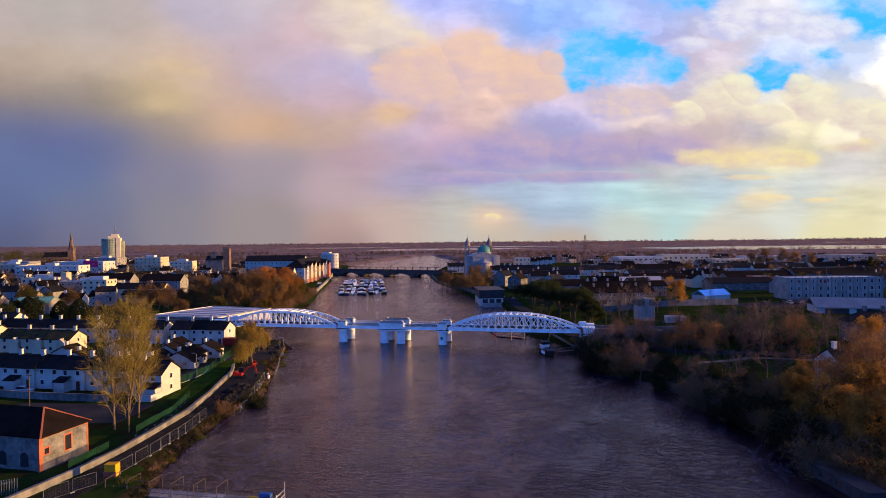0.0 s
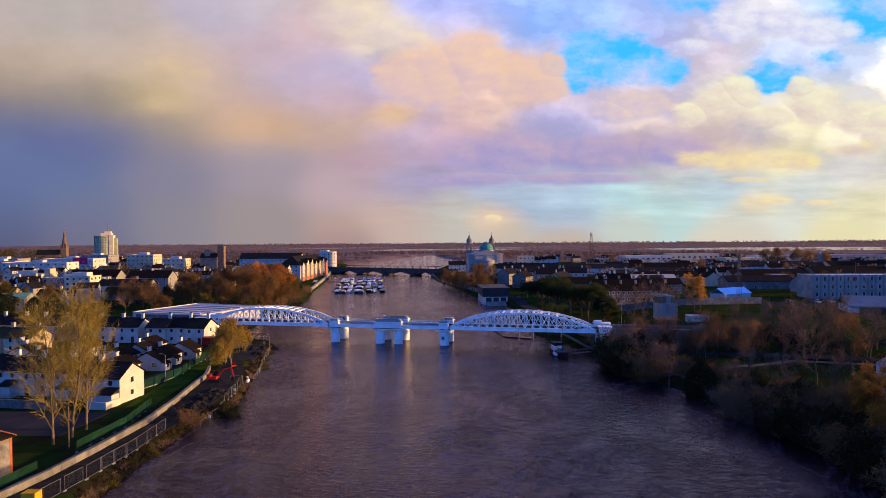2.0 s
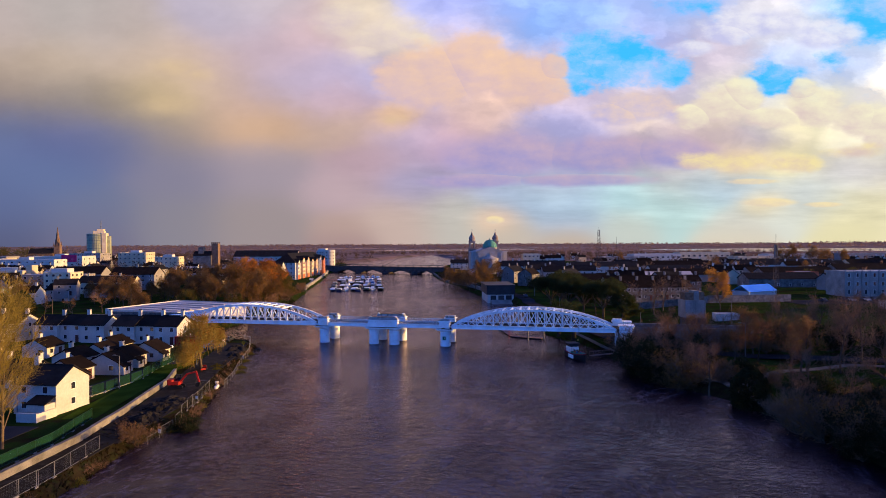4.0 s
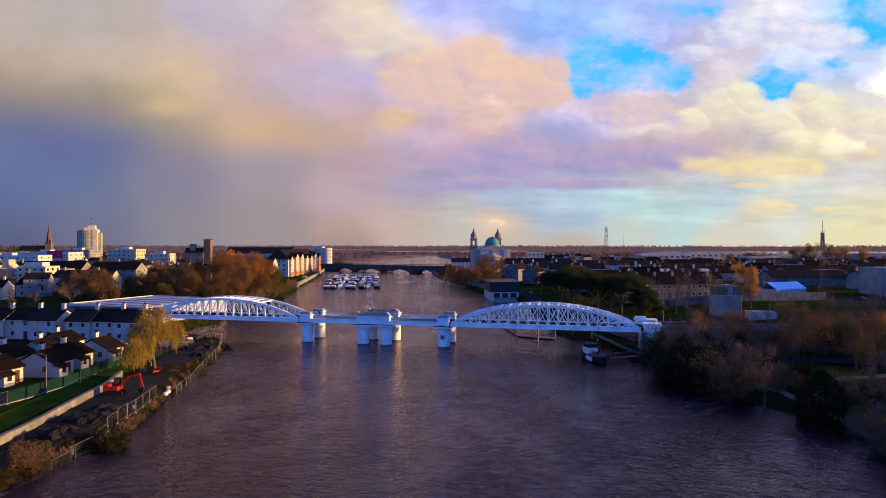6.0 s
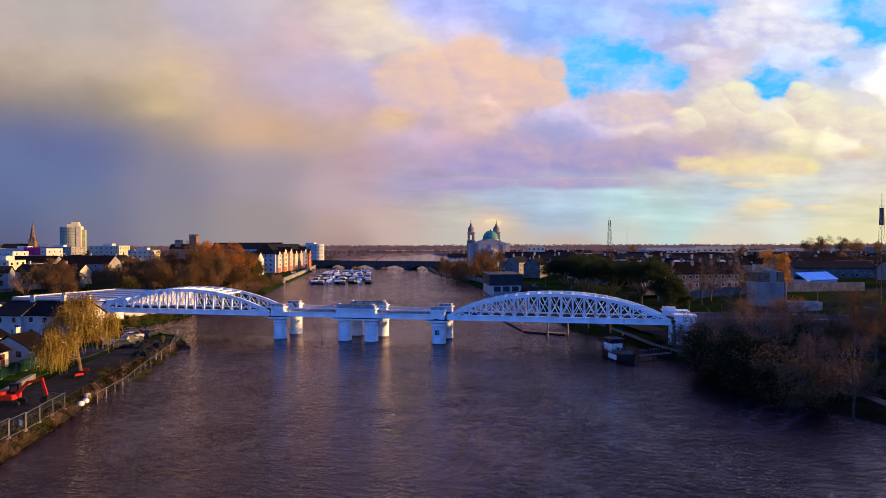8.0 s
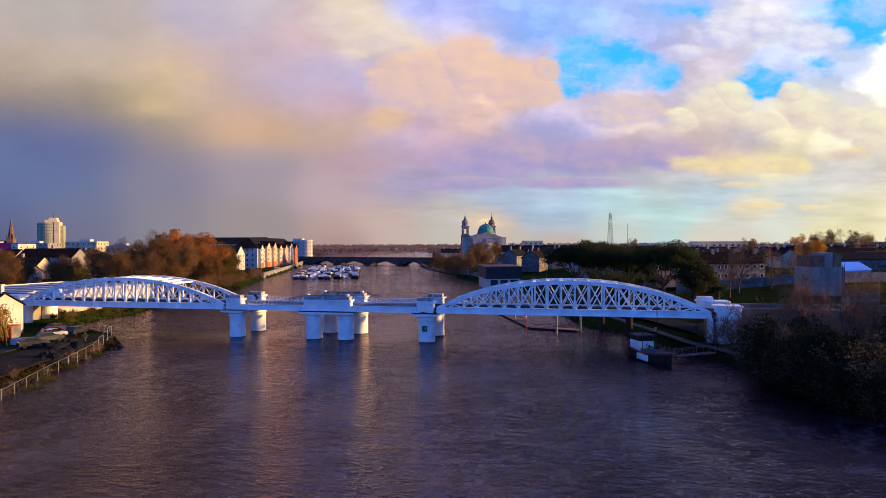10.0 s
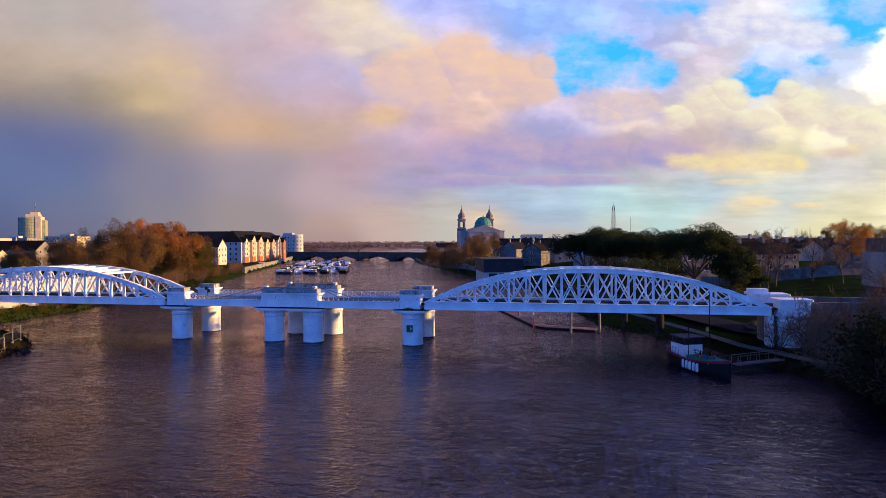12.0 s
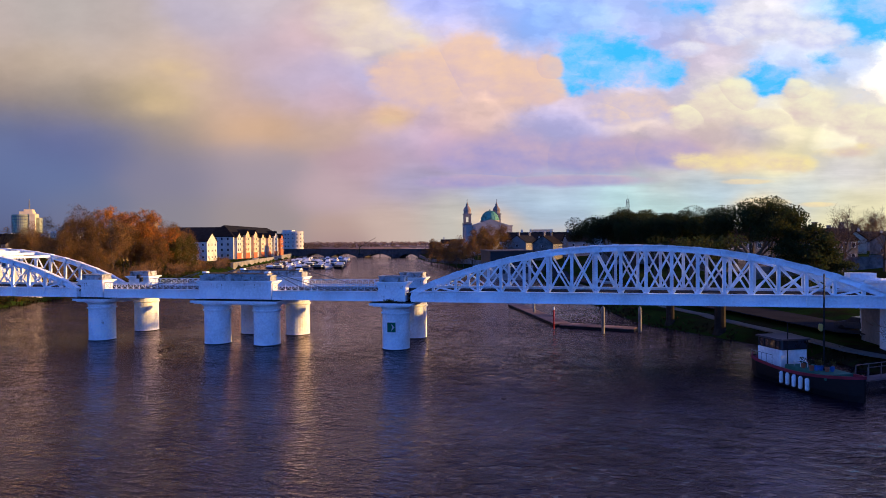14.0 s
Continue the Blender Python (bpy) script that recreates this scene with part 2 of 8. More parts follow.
    front = heap_of_cloud(front, (244, 206, 150), (202, 170, 140), ((-0.435, 0.284, 0.065, 0.022), (-0.400, 0.272, 0.045, 0.018), (-0.45, 0.222, 0.070, 0.026), (-0.085, 0.198, 0.035, 0.014)), 0.45, 1.1, 0.5, 0.4, 1.2)
    front = heap_of_cloud(front, (250, 226, 194), (214, 190, 198), ((-0.165, 0.360, 0.06, 0.036), (-0.105, 0.338, 0.068, 0.036), (-0.050, 0.322, 0.040, 0.018), (-0.13, 0.308, 0.03, 0.012)), 0.6, 0.6, 0.6, 0.4, 2.0)

    # clear blue gaps between the western clouds
    gap = math_node("ADD", 0.0, 0.0)
    for x, y, rx, ry, k in ((0.285, 0.288, 0.085, 0.040, 1.15), (0.350, 0.272, 0.05, 0.030, 1.0), (0.225, 0.318, 0.035, 0.030, 0.7), (0.545, 0.262, 0.045, 0.034, 0.95), (0.640, 0.290, 0.06, 0.030, 0.55), (0.69, 0.365, 0.07, 0.045, 1.0), (0.405, 0.385, 0.06, 0.022, 0.55), (0.49, 0.325, 0.03, 0.012, 0.4), (0.13, 0.372, 0.06, 0.03, 0.42), (0.70, 0.235, 0.05, 0.016, 0.5)):
        o = vec_node("MULTIPLY", vec_node("SUBTRACT", warped, (x, y * 1.7, 0.0)), (1 / rx, 1 / (ry * 1.7), 0.0))
        d = vec_node("LENGTH", o)
        gap = math_node("MAXIMUM", gap, math_node("MULTIPLY", k, math_node("EXPONENT", math_node("MULTIPLY", math_node("MULTIPLY", d, d), -0.5))))
    torn = math_node("SUBTRACT", noise_tex(7.5, 9, 0.64).outputs["Fac"], 0.5)
    clear = stepped(math_node("ADD", gap, math_node("MULTIPLY", torn, 1.7)), 0.42, 0.82)
    veil = stepped(noise_tex(10, 6, 0.6, warped).outputs["Fac"], 0.42, 0.72)
    front = mixed(clear, front, mixed(veil, lin(66, 192, 255), lin(176, 208, 250)))


    # heaped cloud in front of the gaps: high white veil, the peach tower, the pale gold heads and the lit band
    front = heap_of_cloud(front, (244, 236, 238), (204, 200, 230), ((0.51, 0.348, 0.12, 0.030), (0.62, 0.334, 0.075, 0.028), (0.46, 0.335, 0.06, 0.024), (0.40, 0.310, 0.05, 0.016)), 0.7, 0.5, 0.8)
    front = heap_of_cloud(front, (254, 206, 166), (216, 182, 186), ((-0.03, 0.262, 0.10, 0.062), (0.055, 0.285, 0.075, 0.064), (0.118, 0.264, 0.075, 0.052), (0.176, 0.280, 0.030, 0.026), (0.16, 0.246, 0.05, 0.030)), 0.5, 0.36, 0.88, 0.35, 1.6)
    front = heap_of_cloud(front, (240, 206, 188), (196, 182, 212), ((0.325, 0.216, 0.065, 0.028), (0.275, 0.204, 0.055, 0.020), (0.385, 0.205, 0.045, 0.020)), 0.75, 0.5, 0.8, 0.4, 3.0)
    front = heap_of_cloud(front, (255, 240, 198), (226, 198, 188), ((0.447, 0.216, 0.070, 0.036), (0.485, 0.232, 0.042, 0.034), (0.405, 0.202, 0.040, 0.026), (0.603, 0.216, 0.058, 0.042), (0.585, 0.240, 0.034, 0.024), (0.668, 0.194, 0.055, 0.032), (0.71, 0.186, 0.045, 0.040), (0.53, 0.196, 0.06, 0.022)), 0.7, 0.40, 0.9, 0.5, 2.2)
    front = heap_of_cloud(front, (255, 228, 158), (224, 192, 176), ((0.465, 0.128, 0.105, 0.020), (0.567, 0.123, 0.060, 0.017), (0.41, 0.123, 0.05, 0.013), (0.66, 0.140, 0.06, 0.016)), 0.85, 0.7, 0.8, 0.4, 3.0)
    front = heap_of_cloud(front, (255, 226, 168), (230, 205, 178), ((0.525, 0.060, 0.055, 0.009), (0.615, 0.056, 0.040, 0.006), (0.50, 0.094, 0.05, 0.006), (0.080, 0.034, 0.018, 0.008)), 0.4, 0.5, 0.8)

    front = vec_node("MULTIPLY", front, (0.94, 1.01, 1.10))

    # the rest of the dome: clear blue to the north, thin cloud
    sky = N.new("ShaderNodeTexSky")
    sky.sky_type, sky.sun_disc = "NISHITA", False
    sky.sun_elevation, sky.sun_rotation = SUN_EL, SUN_AZ
    blue = N.new("ShaderNodeValToRGB")
    for k, (pos, rgb) in enumerate(((0.0, (98, 164, 255)), (0.26, (62, 134, 255)), (0.45, (50, 86, 164)), (1.0, (46, 56, 108)))):
        e = blue.color_ramp.elements[k] if k < 2 else blue.color_ramp.elements.new(pos)
        e.position, e.color = pos, (*lin(*rgb), 1)
    L.new(sep.outputs["Z"], blue.inputs[0])
    rear = N.new("ShaderNodeMix")
    rear.data_type = "RGBA"
    L.new(math_node("MULTIPLY", math_node("SUBTRACT", noise_tex(2.2, 5, 0.6, turn.outputs[0]).outputs["Fac"], 0.45), 2.2, True), rear.inputs[0])
    L.new(blue.outputs[0], rear.inputs[6])
    rear.inputs[7].default_value = (*lin(60, 114, 225), 1)
    rear_sum = vec_node("ADD", vec_node("SCALE", rear.outputs[2], scale=1.6), vec_node("SCALE", sky.outputs[0], scale=0.008))
    side = N.new("ShaderNodeMapRange")
    side.interpolation_type = "SMOOTHSTEP"
    side.inputs["From Min"].default_value, side.inputs["From Max"].default_value = 0.06, 0.36
    L.new(sep.outputs["Y"], side.inputs["Value"])
    mix = N.new("ShaderNodeMix")
    mix.data_type = "RGBA"
    high = N.new("ShaderNodeMapRange")                      # heavier cloud overhead
    high.interpolation_type = "SMOOTHSTEP"
    high.inputs["From Min"].default_value, high.inputs["From Max"].default_value = 0.52, 0.85
    high.inputs["To Min"].default_value, high.inputs["To Max"].default_value = 1.0, 0.0
    L.new(sep.outputs["Z"], high.inputs["Value"])
    L.new(math_node("MULTIPLY", side.outputs[0], high.outputs[0]), mix.inputs[0])
    L.new(rear_sum, mix.inputs[6])
    L.new(front, mix.inputs[7])
    back = N.new("ShaderNodeBackground")
    L.new(mix.outputs[2], back.inputs["Color"])
    back.inputs["Strength"].default_value = 1.0
    out = N.new("ShaderNodeOutputWorld")
    L.new(back.outputs[0], out.inputs["Surface"])


make_sky()

# ---------------------------------------------------------------- materials


def mat(name, colour, rough=0.7, metal=0.0, grain=(0.4, 6.0), dark=0.6, bump=0.25, bump_scale=None, rand=0.15, spec=0.12, second=None, second_at=0.55, thin=0.0):
    """A weathered surface: colour, darkened and lightened by two noises of those sizes (1/m), by piece, with fine relief."""
    m = bpy.data.materials.new(name)
    m.use_nodes = True
    nt = m.node_tree
    N, L = nt.nodes, nt.links
    p = N["Principled BSDF"]
    p.inputs["Roughness"].default_value, p.inputs["Metallic"].default_value = rough, metal
    p.inputs["Specular IOR Level"].default_value = spec
    co = N.new("ShaderNodeNewGeometry")
    info = N.new("ShaderNodeObjectInfo")
    shift = N.new("ShaderNodeVectorMath")
    shift.operation = "MULTIPLY_ADD"
    L.new(co.outputs["Position"], shift.inputs[0])
    shift.inputs[1].default_value = (1, 1, 1)
    big = N.new("ShaderNodeTexNoise")
    big.inputs["Scale"].default_value, big.inputs["Detail"].default_value = grain[0], 5
    fine = N.new("ShaderNodeTexNoise")
    fine.inputs["Scale"].default_value, fine.inputs["Detail"].default_value = grain[1], 4
    for n in (big, fine):
        L.new(shift.outputs[0], n.inputs["Vector"])
    ramp = N.new("ShaderNodeMapRange")
    ramp.inputs["From Min"].default_value, ramp.inputs["From Max"].default_value = 0.3, 0.7
    ramp.inputs["To Min"].default_value, ramp.inputs["To Max"].default_value = dark, 1.15
    L.new(big.outputs["Fac"], ramp.inputs["Value"])
    ramp2 = N.new("ShaderNodeMapRange")
    ramp2.inputs["From Min"].default_value, ramp2.inputs["From Max"].default_value = 0.3, 0.7
    ramp2.inputs["To Min"].default_value, ramp2.inputs["To Max"].default_value = (1 + dark) / 2, 1.1
    L.new(fine.outputs["Fac"], ramp2.inputs["Value"])
    piece = N.new("ShaderNodeMapRange")
    piece.inputs["To Min"].default_value, piece.inputs["To Max"].default_value = 1 - rand, 1 + rand
    L.new(info.outputs["Random"], piece.inputs["Value"])
    m1, m2 = N.new("ShaderNodeMath"), N.new("ShaderNodeMath")
    m1.operation = m2.operation = "MULTIPLY"
    L.new(ramp.outputs[0], m1.inputs[0]); L.new(ramp2.outputs[0], m1.inputs[1])
    L.new(m1.outputs[0], m2.inputs[0]); L.new(piece.outputs[0], m2.inputs[1])
    base = N.new("ShaderNodeMix")
    base.data_type = "RGBA"
    base.inputs[6].default_value = (*colour, 1)
    base.inputs[7].default_value = (*(second or colour), 1)
    pick = N.new("ShaderNodeMapRange")
    pick.inputs["From Min"].default_value, pick.inputs["From Max"].default_value = second_at - 0.06, second_at + 0.06
    mott = N.new("ShaderNodeTexNoise")
    mott.inputs["Scale"].default_value, mott.inputs["Detail"].default_value = grain[0] * 2.3, 6
    L.new(shift.outputs[0], mott.inputs["Vector"])
    L.new(mott.outputs["Fac"], pick.inputs["Value"])
    L.new(pick.outputs[0], base.inputs[0])
    scale = N.new("ShaderNodeVectorMath")
    scale.operation = "SCALE"
    L.new(base.outputs[2], scale.inputs[0]); L.new(m2.outputs[0], scale.inputs["Scale"])
    L.new(scale.outputs[0], p.inputs["Base Color"])
    if bump:
        b = N.new("ShaderNodeBump")
        b.inputs["Strength"].default_value, b.inputs["Distance"].default_value = bump, 0.05
        L.new(fine.outputs["Fac"], b.inputs["Height"])
        L.new(b.outputs[0], p.inputs["Normal"])
    if thin:
        t = N.new("ShaderNodeBsdfTranslucent")
        L.new(scale.outputs[0], t.inputs["Color"])
        mx = N.new("ShaderNodeMixShader")
        mx.inputs[0].default_value = thin
        L.new(p.outputs[0], mx.inputs[1]); L.new(t.outputs[0], mx.inputs[2])
        L.new(mx.outputs[0], N["Material Output"].inputs["Surface"])
    return m


def water_material():
    m = bpy.data.materials.new("river_water")
    m.use_nodes = True
    nt = m.node_tree
    N, L = nt.nodes, nt.links
    p = N["Principled BSDF"]
    geo = N.new("ShaderNodeNewGeometry")

    def noise_at(scale, detail, stretch, rough=0.55):
        mp = N.new("ShaderNodeMapping")
        mp.inputs["Scale"].default_value = stretch
        mp.inputs["Rotation"].default_value = (0, 0, radians(14))
        L.new(geo.outputs["Position"], mp.inputs["Vector"])
        n = N.new("ShaderNodeTexNoise")
        n.inputs["Scale"].default_value, n.inputs["Detail"].default_value, n.inputs["Roughness"].default_value = scale, detail, rough
        L.new(mp.outputs[0], n.inputs["Vector"])
        return n

    def ranged(value, lo, hi, to_lo, to_hi, smooth=False):
        n = N.new("ShaderNodeMapRange")
        if smooth:
            n.interpolation_type = "SMOOTHSTEP"
        n.inputs["From Min"].default_value, n.inputs["From Max"].default_value = lo, hi
        n.inputs["To Min"].default_value, n.inputs["To Max"].default_value = to_lo, to_hi
        L.new(value, n.inputs["Value"])
        return n.outputs[0]

    def calc(op, x, y):
        n = N.new("ShaderNodeMath")
        n.operation = op
        for i, q in enumerate((x, y)):
            if isinstance(q, (int, float)):
                n.inputs[i].default_value = q
            else:
                L.new(q, n.inputs[i])
        return n.outputs[0]

    calm = noise_at(0.035, 6, (1.0, 0.55, 1), 0.62)   # slicks and boils
    calm.inputs["Distortion"].default_value = 1.6
    gust = noise_at(0.22, 5, (0.6, 1.3, 1), 0.6)
    rough = ranged(calm.outputs["Fac"], 0.35, 0.65, 0.05, 0.11)
    ripple, wave, swell = noise_at(2.6, 5, (0.75, 1.5, 1), 0.62), noise_at(0.85, 4, (0.65, 1.5, 1), 0.55), noise_at(0.14, 4, (1, 1, 1))
    wave.inputs["Distortion"].default_value = 0.6
    swell.inputs["Distortion"].default_value = 1.8
    force = calc("MULTIPLY", ranged(calm.outputs["Fac"], 0.38, 0.60, 0.45, 1.0, True), ranged(gust.outputs["Fac"], 0.35, 0.65, 0.55, 1.0))
    b1, b2, b3 = (N.new("ShaderNodeBump") for _ in range(3))
    b1.inputs["Distance"].default_value, b2.inputs["Distance"].default_value, b3.inputs["Distance"].default_value = 0.13, 0.155, 0.055
    b1.inputs["Strength"].default_value = 0.6
    L.new(force, b3.inputs["Strength"]); L.new(force, b2.inputs["Strength"])
    L.new(swell.outputs["Fac"], b1.inputs["Height"])
    L.new(ranged(wave.outputs["Fac"], 0.44, 0.72, 0.0, 1.0, True), b2.inputs["Height"])      # short crests on a flatter surface
    L.new(ranged(ripple.outputs["Fac"], 0.42, 0.74, 0.0, 1.0, True), b3.inputs["Height"])
    L.new(b1.outputs[0], b2.inputs["Normal"]); L.new(b2.outputs[0], b3.inputs["Normal"])
    # thin drifting foam in broken streaks where currents meet
    drift = noise_at(0.06, 7, (1.0, 0.6, 1), 0.62)
    drift.inputs["Distortion"].default_value = 2.6
    line = N.new("ShaderNodeMath")
    line.operation = "ABSOLUTE"
    L.new(calc("SUBTRACT", drift.outputs["Fac"], 0.5), line.inputs[0])
    patch = noise_at(0.03, 3, (1.0, 0.8, 1), 0.5)
    fleck = noise_at(0.9, 6, (1.0, 1.0, 1), 0.65)
    foam = calc("MULTIPLY", ranged(line.outputs[0], 0.0, 0.06, 0.26, 0.0, True), calc("MULTIPLY", ranged(patch.outputs["Fac"], 0.44, 0.60, 0.0, 1.0, True), ranged(fleck.outputs["Fac"], 0.38, 0.62, 0.15, 1.0)))
    tint = N.new("ShaderNodeMix")
    tint.data_type = "RGBA"
    L.new(foam, tint.inputs[0])
    tint.inputs[6].default_value, tint.inputs[7].default_value = (0.010, 0.0045, 0.013, 1), (0.34, 0.29, 0.36, 1)
    N.remove(p)
    body, shine, mix = N.new("ShaderNodeBsdfDiffuse"), N.new("ShaderNodeBsdfGlossy"), N.new("ShaderNodeMixShader")
    shine.inputs["Color"].default_value = (1.0, 0.86, 0.87, 1)          # warm pink cast put into the colour of the reflections
    fres = N.new("ShaderNodeFresnel")
    fres.inputs["IOR"].default_value = 1.33
    L.new(tint.outputs[2], body.inputs["Color"])
    L.new(rough, shine.inputs["Roughness"])
    for n in (body, shine, fres):
        L.new(b3.outputs[0], n.inputs["Normal"])
    L.new(calc("MULTIPLY", fres.outputs[0], calc("SUBTRACT", 1.0, foam)), mix.inputs[0]); L.new(body.outputs[0], mix.inputs[1]); L.new(shine.outputs[0], mix.inputs[2])
    L.new(mix.outputs[0], N["Material Output"].inputs["Surface"])
    return m


WATER = water_material()
PAINT = mat("white_bridge_paint", (0.84, 0.89, 0.94), 0.45, 0, (0.35, 5), 0.82, 0.08, rand=0.03, spec=0.4, second=(0.50, 0.48, 0.46), second_at=0.72)
PIER = mat("painted_pier_iron", (0.84, 0.89, 0.94), 0.5, 0, (0.5, 4), 0.84, 0.1, rand=0.03, spec=0.4, second=(0.46, 0.40, 0.34), second_at=0.72)
GRIME = mat("dark_grime", (0.06, 0.06, 0.06), 0.9)
ATTIC = mat("grey_weathered_paint", (0.46, 0.48, 0.50), 0.7, 0, (0.9, 6), 0.55, 0.3, rand=0.05, second=(0.20, 0.18, 0.16), second_at=0.56)
RUST = mat("rust_stain", (0.20, 0.13, 0.09), 0.9, 0, (1.5, 9), 0.6, 0.2)
TRACK = mat("ballast_deck", (0.045, 0.045, 0.055), 0.9, 0, (0.6, 9), 0.6, 0.6)
RAIL = mat("rail_steel", (0.10, 0.08, 0.075), 0.6, 0.3)
CONCRETE = mat("concrete", (0.30, 0.29, 0.28), 0.85, 0, (0.25, 3), 0.65, 0.3)
PALE_WALL = mat("pale_stone_wall", (0.22, 0.21, 0.20), 0.9, 0, (0.6, 5), 0.6, 0.6)
STONE = mat("grey_stone", (0.22, 0.21, 0.20), 0.9, 0, (0.4, 2.2), 0.55, 0.8, second=(0.15, 0.145, 0.15))
BROWN_STONE = mat("brown_stone", (0.19, 0.125, 0.09), 0.9, 0, (0.4, 2.2), 0.6, 0.5)
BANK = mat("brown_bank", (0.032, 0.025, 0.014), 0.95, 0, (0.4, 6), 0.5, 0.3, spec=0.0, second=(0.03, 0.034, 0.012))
# brown bogland, its colour lightened to imitate distant haze
FIELD_HAZED = mat("hazed_brown_bogland", (0.25, 0.175, 0.165), 0.95, 0, (0.01, 0.2), 0.6, 0, spec=0.0, second=(0.15, 0.12, 0.10))
# stone darkened so that the road bridge's shaded side is in the colour
DARKENED_STONE = mat("darkened_stone", (0.085, 0.075, 0.075), 0.9, 0, (0.4, 2.2), 0.6, 0.5)
LAWN = mat("bright_lawn", (0.045, 0.085, 0.012), 0.95, 0, (0.3, 9), 0.6, 0.2, spec=0.0)
TOWER_STONE = mat("weathered_brown_limestone", (0.27, 0.22, 0.20), 0.85, 0, (0.15, 1.5), 0.65, 0.3)
ASHLAR = mat("limestone", (0.37, 0.345, 0.33), 0.8, 0, (0.12, 1.2), 0.75, 0.2)
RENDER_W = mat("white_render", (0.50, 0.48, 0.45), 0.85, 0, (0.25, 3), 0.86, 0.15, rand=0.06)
RENDER_C = mat("cream_render", (0.52, 0.44, 0.32), 0.85, 0, (0.25, 3), 0.85, 0.15, rand=0.1)
RENDER_G = mat("grey_render", (0.24, 0.23, 0.23), 0.85, 0, (0.2, 3), 0.8, 0.15, rand=0.15)
RENDER_P = mat("peach_render", (0.66, 0.42, 0.30), 0.85, 0, (0.25, 3), 0.85, 0.15)
BRICK = mat("red_brick", (0.42, 0.13, 0.07), 0.85, 0, (0.5, 8), 0.7, 0.4)
SLATE = mat("dark_slate", (0.018, 0.017, 0.019), 0.7, 0, (0.5, 7), 0.6, 0.5, rand=0.2, spec=0.03)
SLATE_MOSS = mat("mossy_slate", (0.045, 0.038, 0.024), 0.85, 0, (0.5, 7), 0.6, 0.5, second=(0.07, 0.062, 0.022), second_at=0.52, spec=0.03)
SLATE_BROWN = mat("brown_tiles", (0.014, 0.010, 0.009), 0.85, 0, (0.5, 7), 0.6, 0.5, rand=0.2, spec=0.03)
METAL_ROOF = mat("grey_metal_roof", (0.44, 0.42, 0.44), 0.55, 0.0, (0.12, 2), 0.75, 0.1)
BLUE_TENT = mat("pale_blue_membrane", (0.25, 0.60, 0.92), 0.5, 0, (0.2, 2), 0.9, 0.05)
COPPER = mat("green_copper", (0.12, 0.34, 0.26), 0.65, 0, (0.3, 3), 0.7, 0.15)
GLASS_DARK = mat("window_glass", (0.025, 0.03, 0.04), 0.08, 0, (0.4, 2), 0.7, 0, spec=0.8)
TOWER_GLASS = mat("green_curtain_glass", (0.33, 0.36, 0.22), 0.3, 0.0, (0.2, 1), 0.7, 0, spec=0.4)
FRAME_W = mat("white_window_frame", (0.72, 0.72, 0.72), 0.5, bump=0)
DOOR = mat("dark_door", (0.10, 0.035, 0.03), 0.5, bump=0)
DARK_CLAD = mat("dark_cladding", (0.05, 0.045, 0.05), 0.55, 0, (0.3, 5), 0.7, 0.1)
GRASS = mat("grass", (0.026, 0.048, 0.010), 0.95, 0, (0.12, 5), 0.55, 0.35, spec=0.0, second=(0.034, 0.030, 0.013))
MUD = mat("gravel_and_mud", (0.022, 0.020, 0.019), 0.95, 0, (0.25, 3), 0.5, 0.6, spec=0.1, second=(0.042, 0.038, 0.036), second_at=0.6)
ASPHALT = mat("asphalt", (0.04, 0.04, 0.045), 0.8, 0, (0.2, 6), 0.75, 0.2, spec=0.0)
PATH_M = mat("pale_path", (0.15, 0.14, 0.13), 0.9, 0, (0.3, 5), 0.75, 0.2, spec=0.1)
BARK = mat("bark", (0.11, 0.085, 0.062), 0.95, 0, (1.5, 12), 0.6, 0.8)
BARK_DARK = mat("dark_bark", (0.035, 0.03, 0.026), 0.9, 0, (1.5, 9), 0.6, 0.6)
BARK_PALE = mat("pale_birch_bark", (0.15, 0.11, 0.07), 0.9, 0, (1.5, 9), 0.6, 0.6)
TWIG_GOLD = mat("golden_twigs", (0.23, 0.175, 0.035), 0.9, 0, (0.3, 4), 0.7, 0, rand=0.1)
TWIG_RUST = mat("rusty_twigs", (0.32, 0.13, 0.055), 0.95, 0, (0.3, 4), 0.7, 0, rand=0.2)
TWIG_BROWN = mat("brown_twigs", (0.19, 0.115, 0.075), 0.95, 0, (0.3, 4), 0.7, 0, rand=0.2)


def leaf_mat(name, a, b, rand=0.25):
    return mat(name, a, 0.85, 0, (0.35, 2.5), 0.5, 0, rand=rand, spec=0.1, second=b, second_at=0.52, thin=0.45)


LEAF_RUST = leaf_mat("rust_leaves", (0.56, 0.20, 0.035), (0.30, 0.17, 0.05))
LEAF_BROWN = leaf_mat("brown_leaves", (0.28, 0.15, 0.05), (0.17, 0.11, 0.04))
LEAF_GOLD = leaf_mat("golden_leaves", (0.52, 0.27, 0.05), (0.38, 0.18, 0.04))
LEAF_OLIVE = leaf_mat("olive_leaves", (0.10, 0.10, 0.025), (0.15, 0.11, 0.03))
LEAF_GRASS = leaf_mat("rank_grass", (0.26, 0.20, 0.03), (0.13, 0.14, 0.02))
LEAF_PINE = leaf_mat("pine_needles", (0.035, 0.055, 0.022), (0.055, 0.06, 0.02), 0.1)
LEAF_DARK = leaf_mat("dark_evergreen", (0.022, 0.034, 0.016), (0.036, 0.042, 0.018), 0.1)
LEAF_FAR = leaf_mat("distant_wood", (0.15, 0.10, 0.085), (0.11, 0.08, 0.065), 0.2)
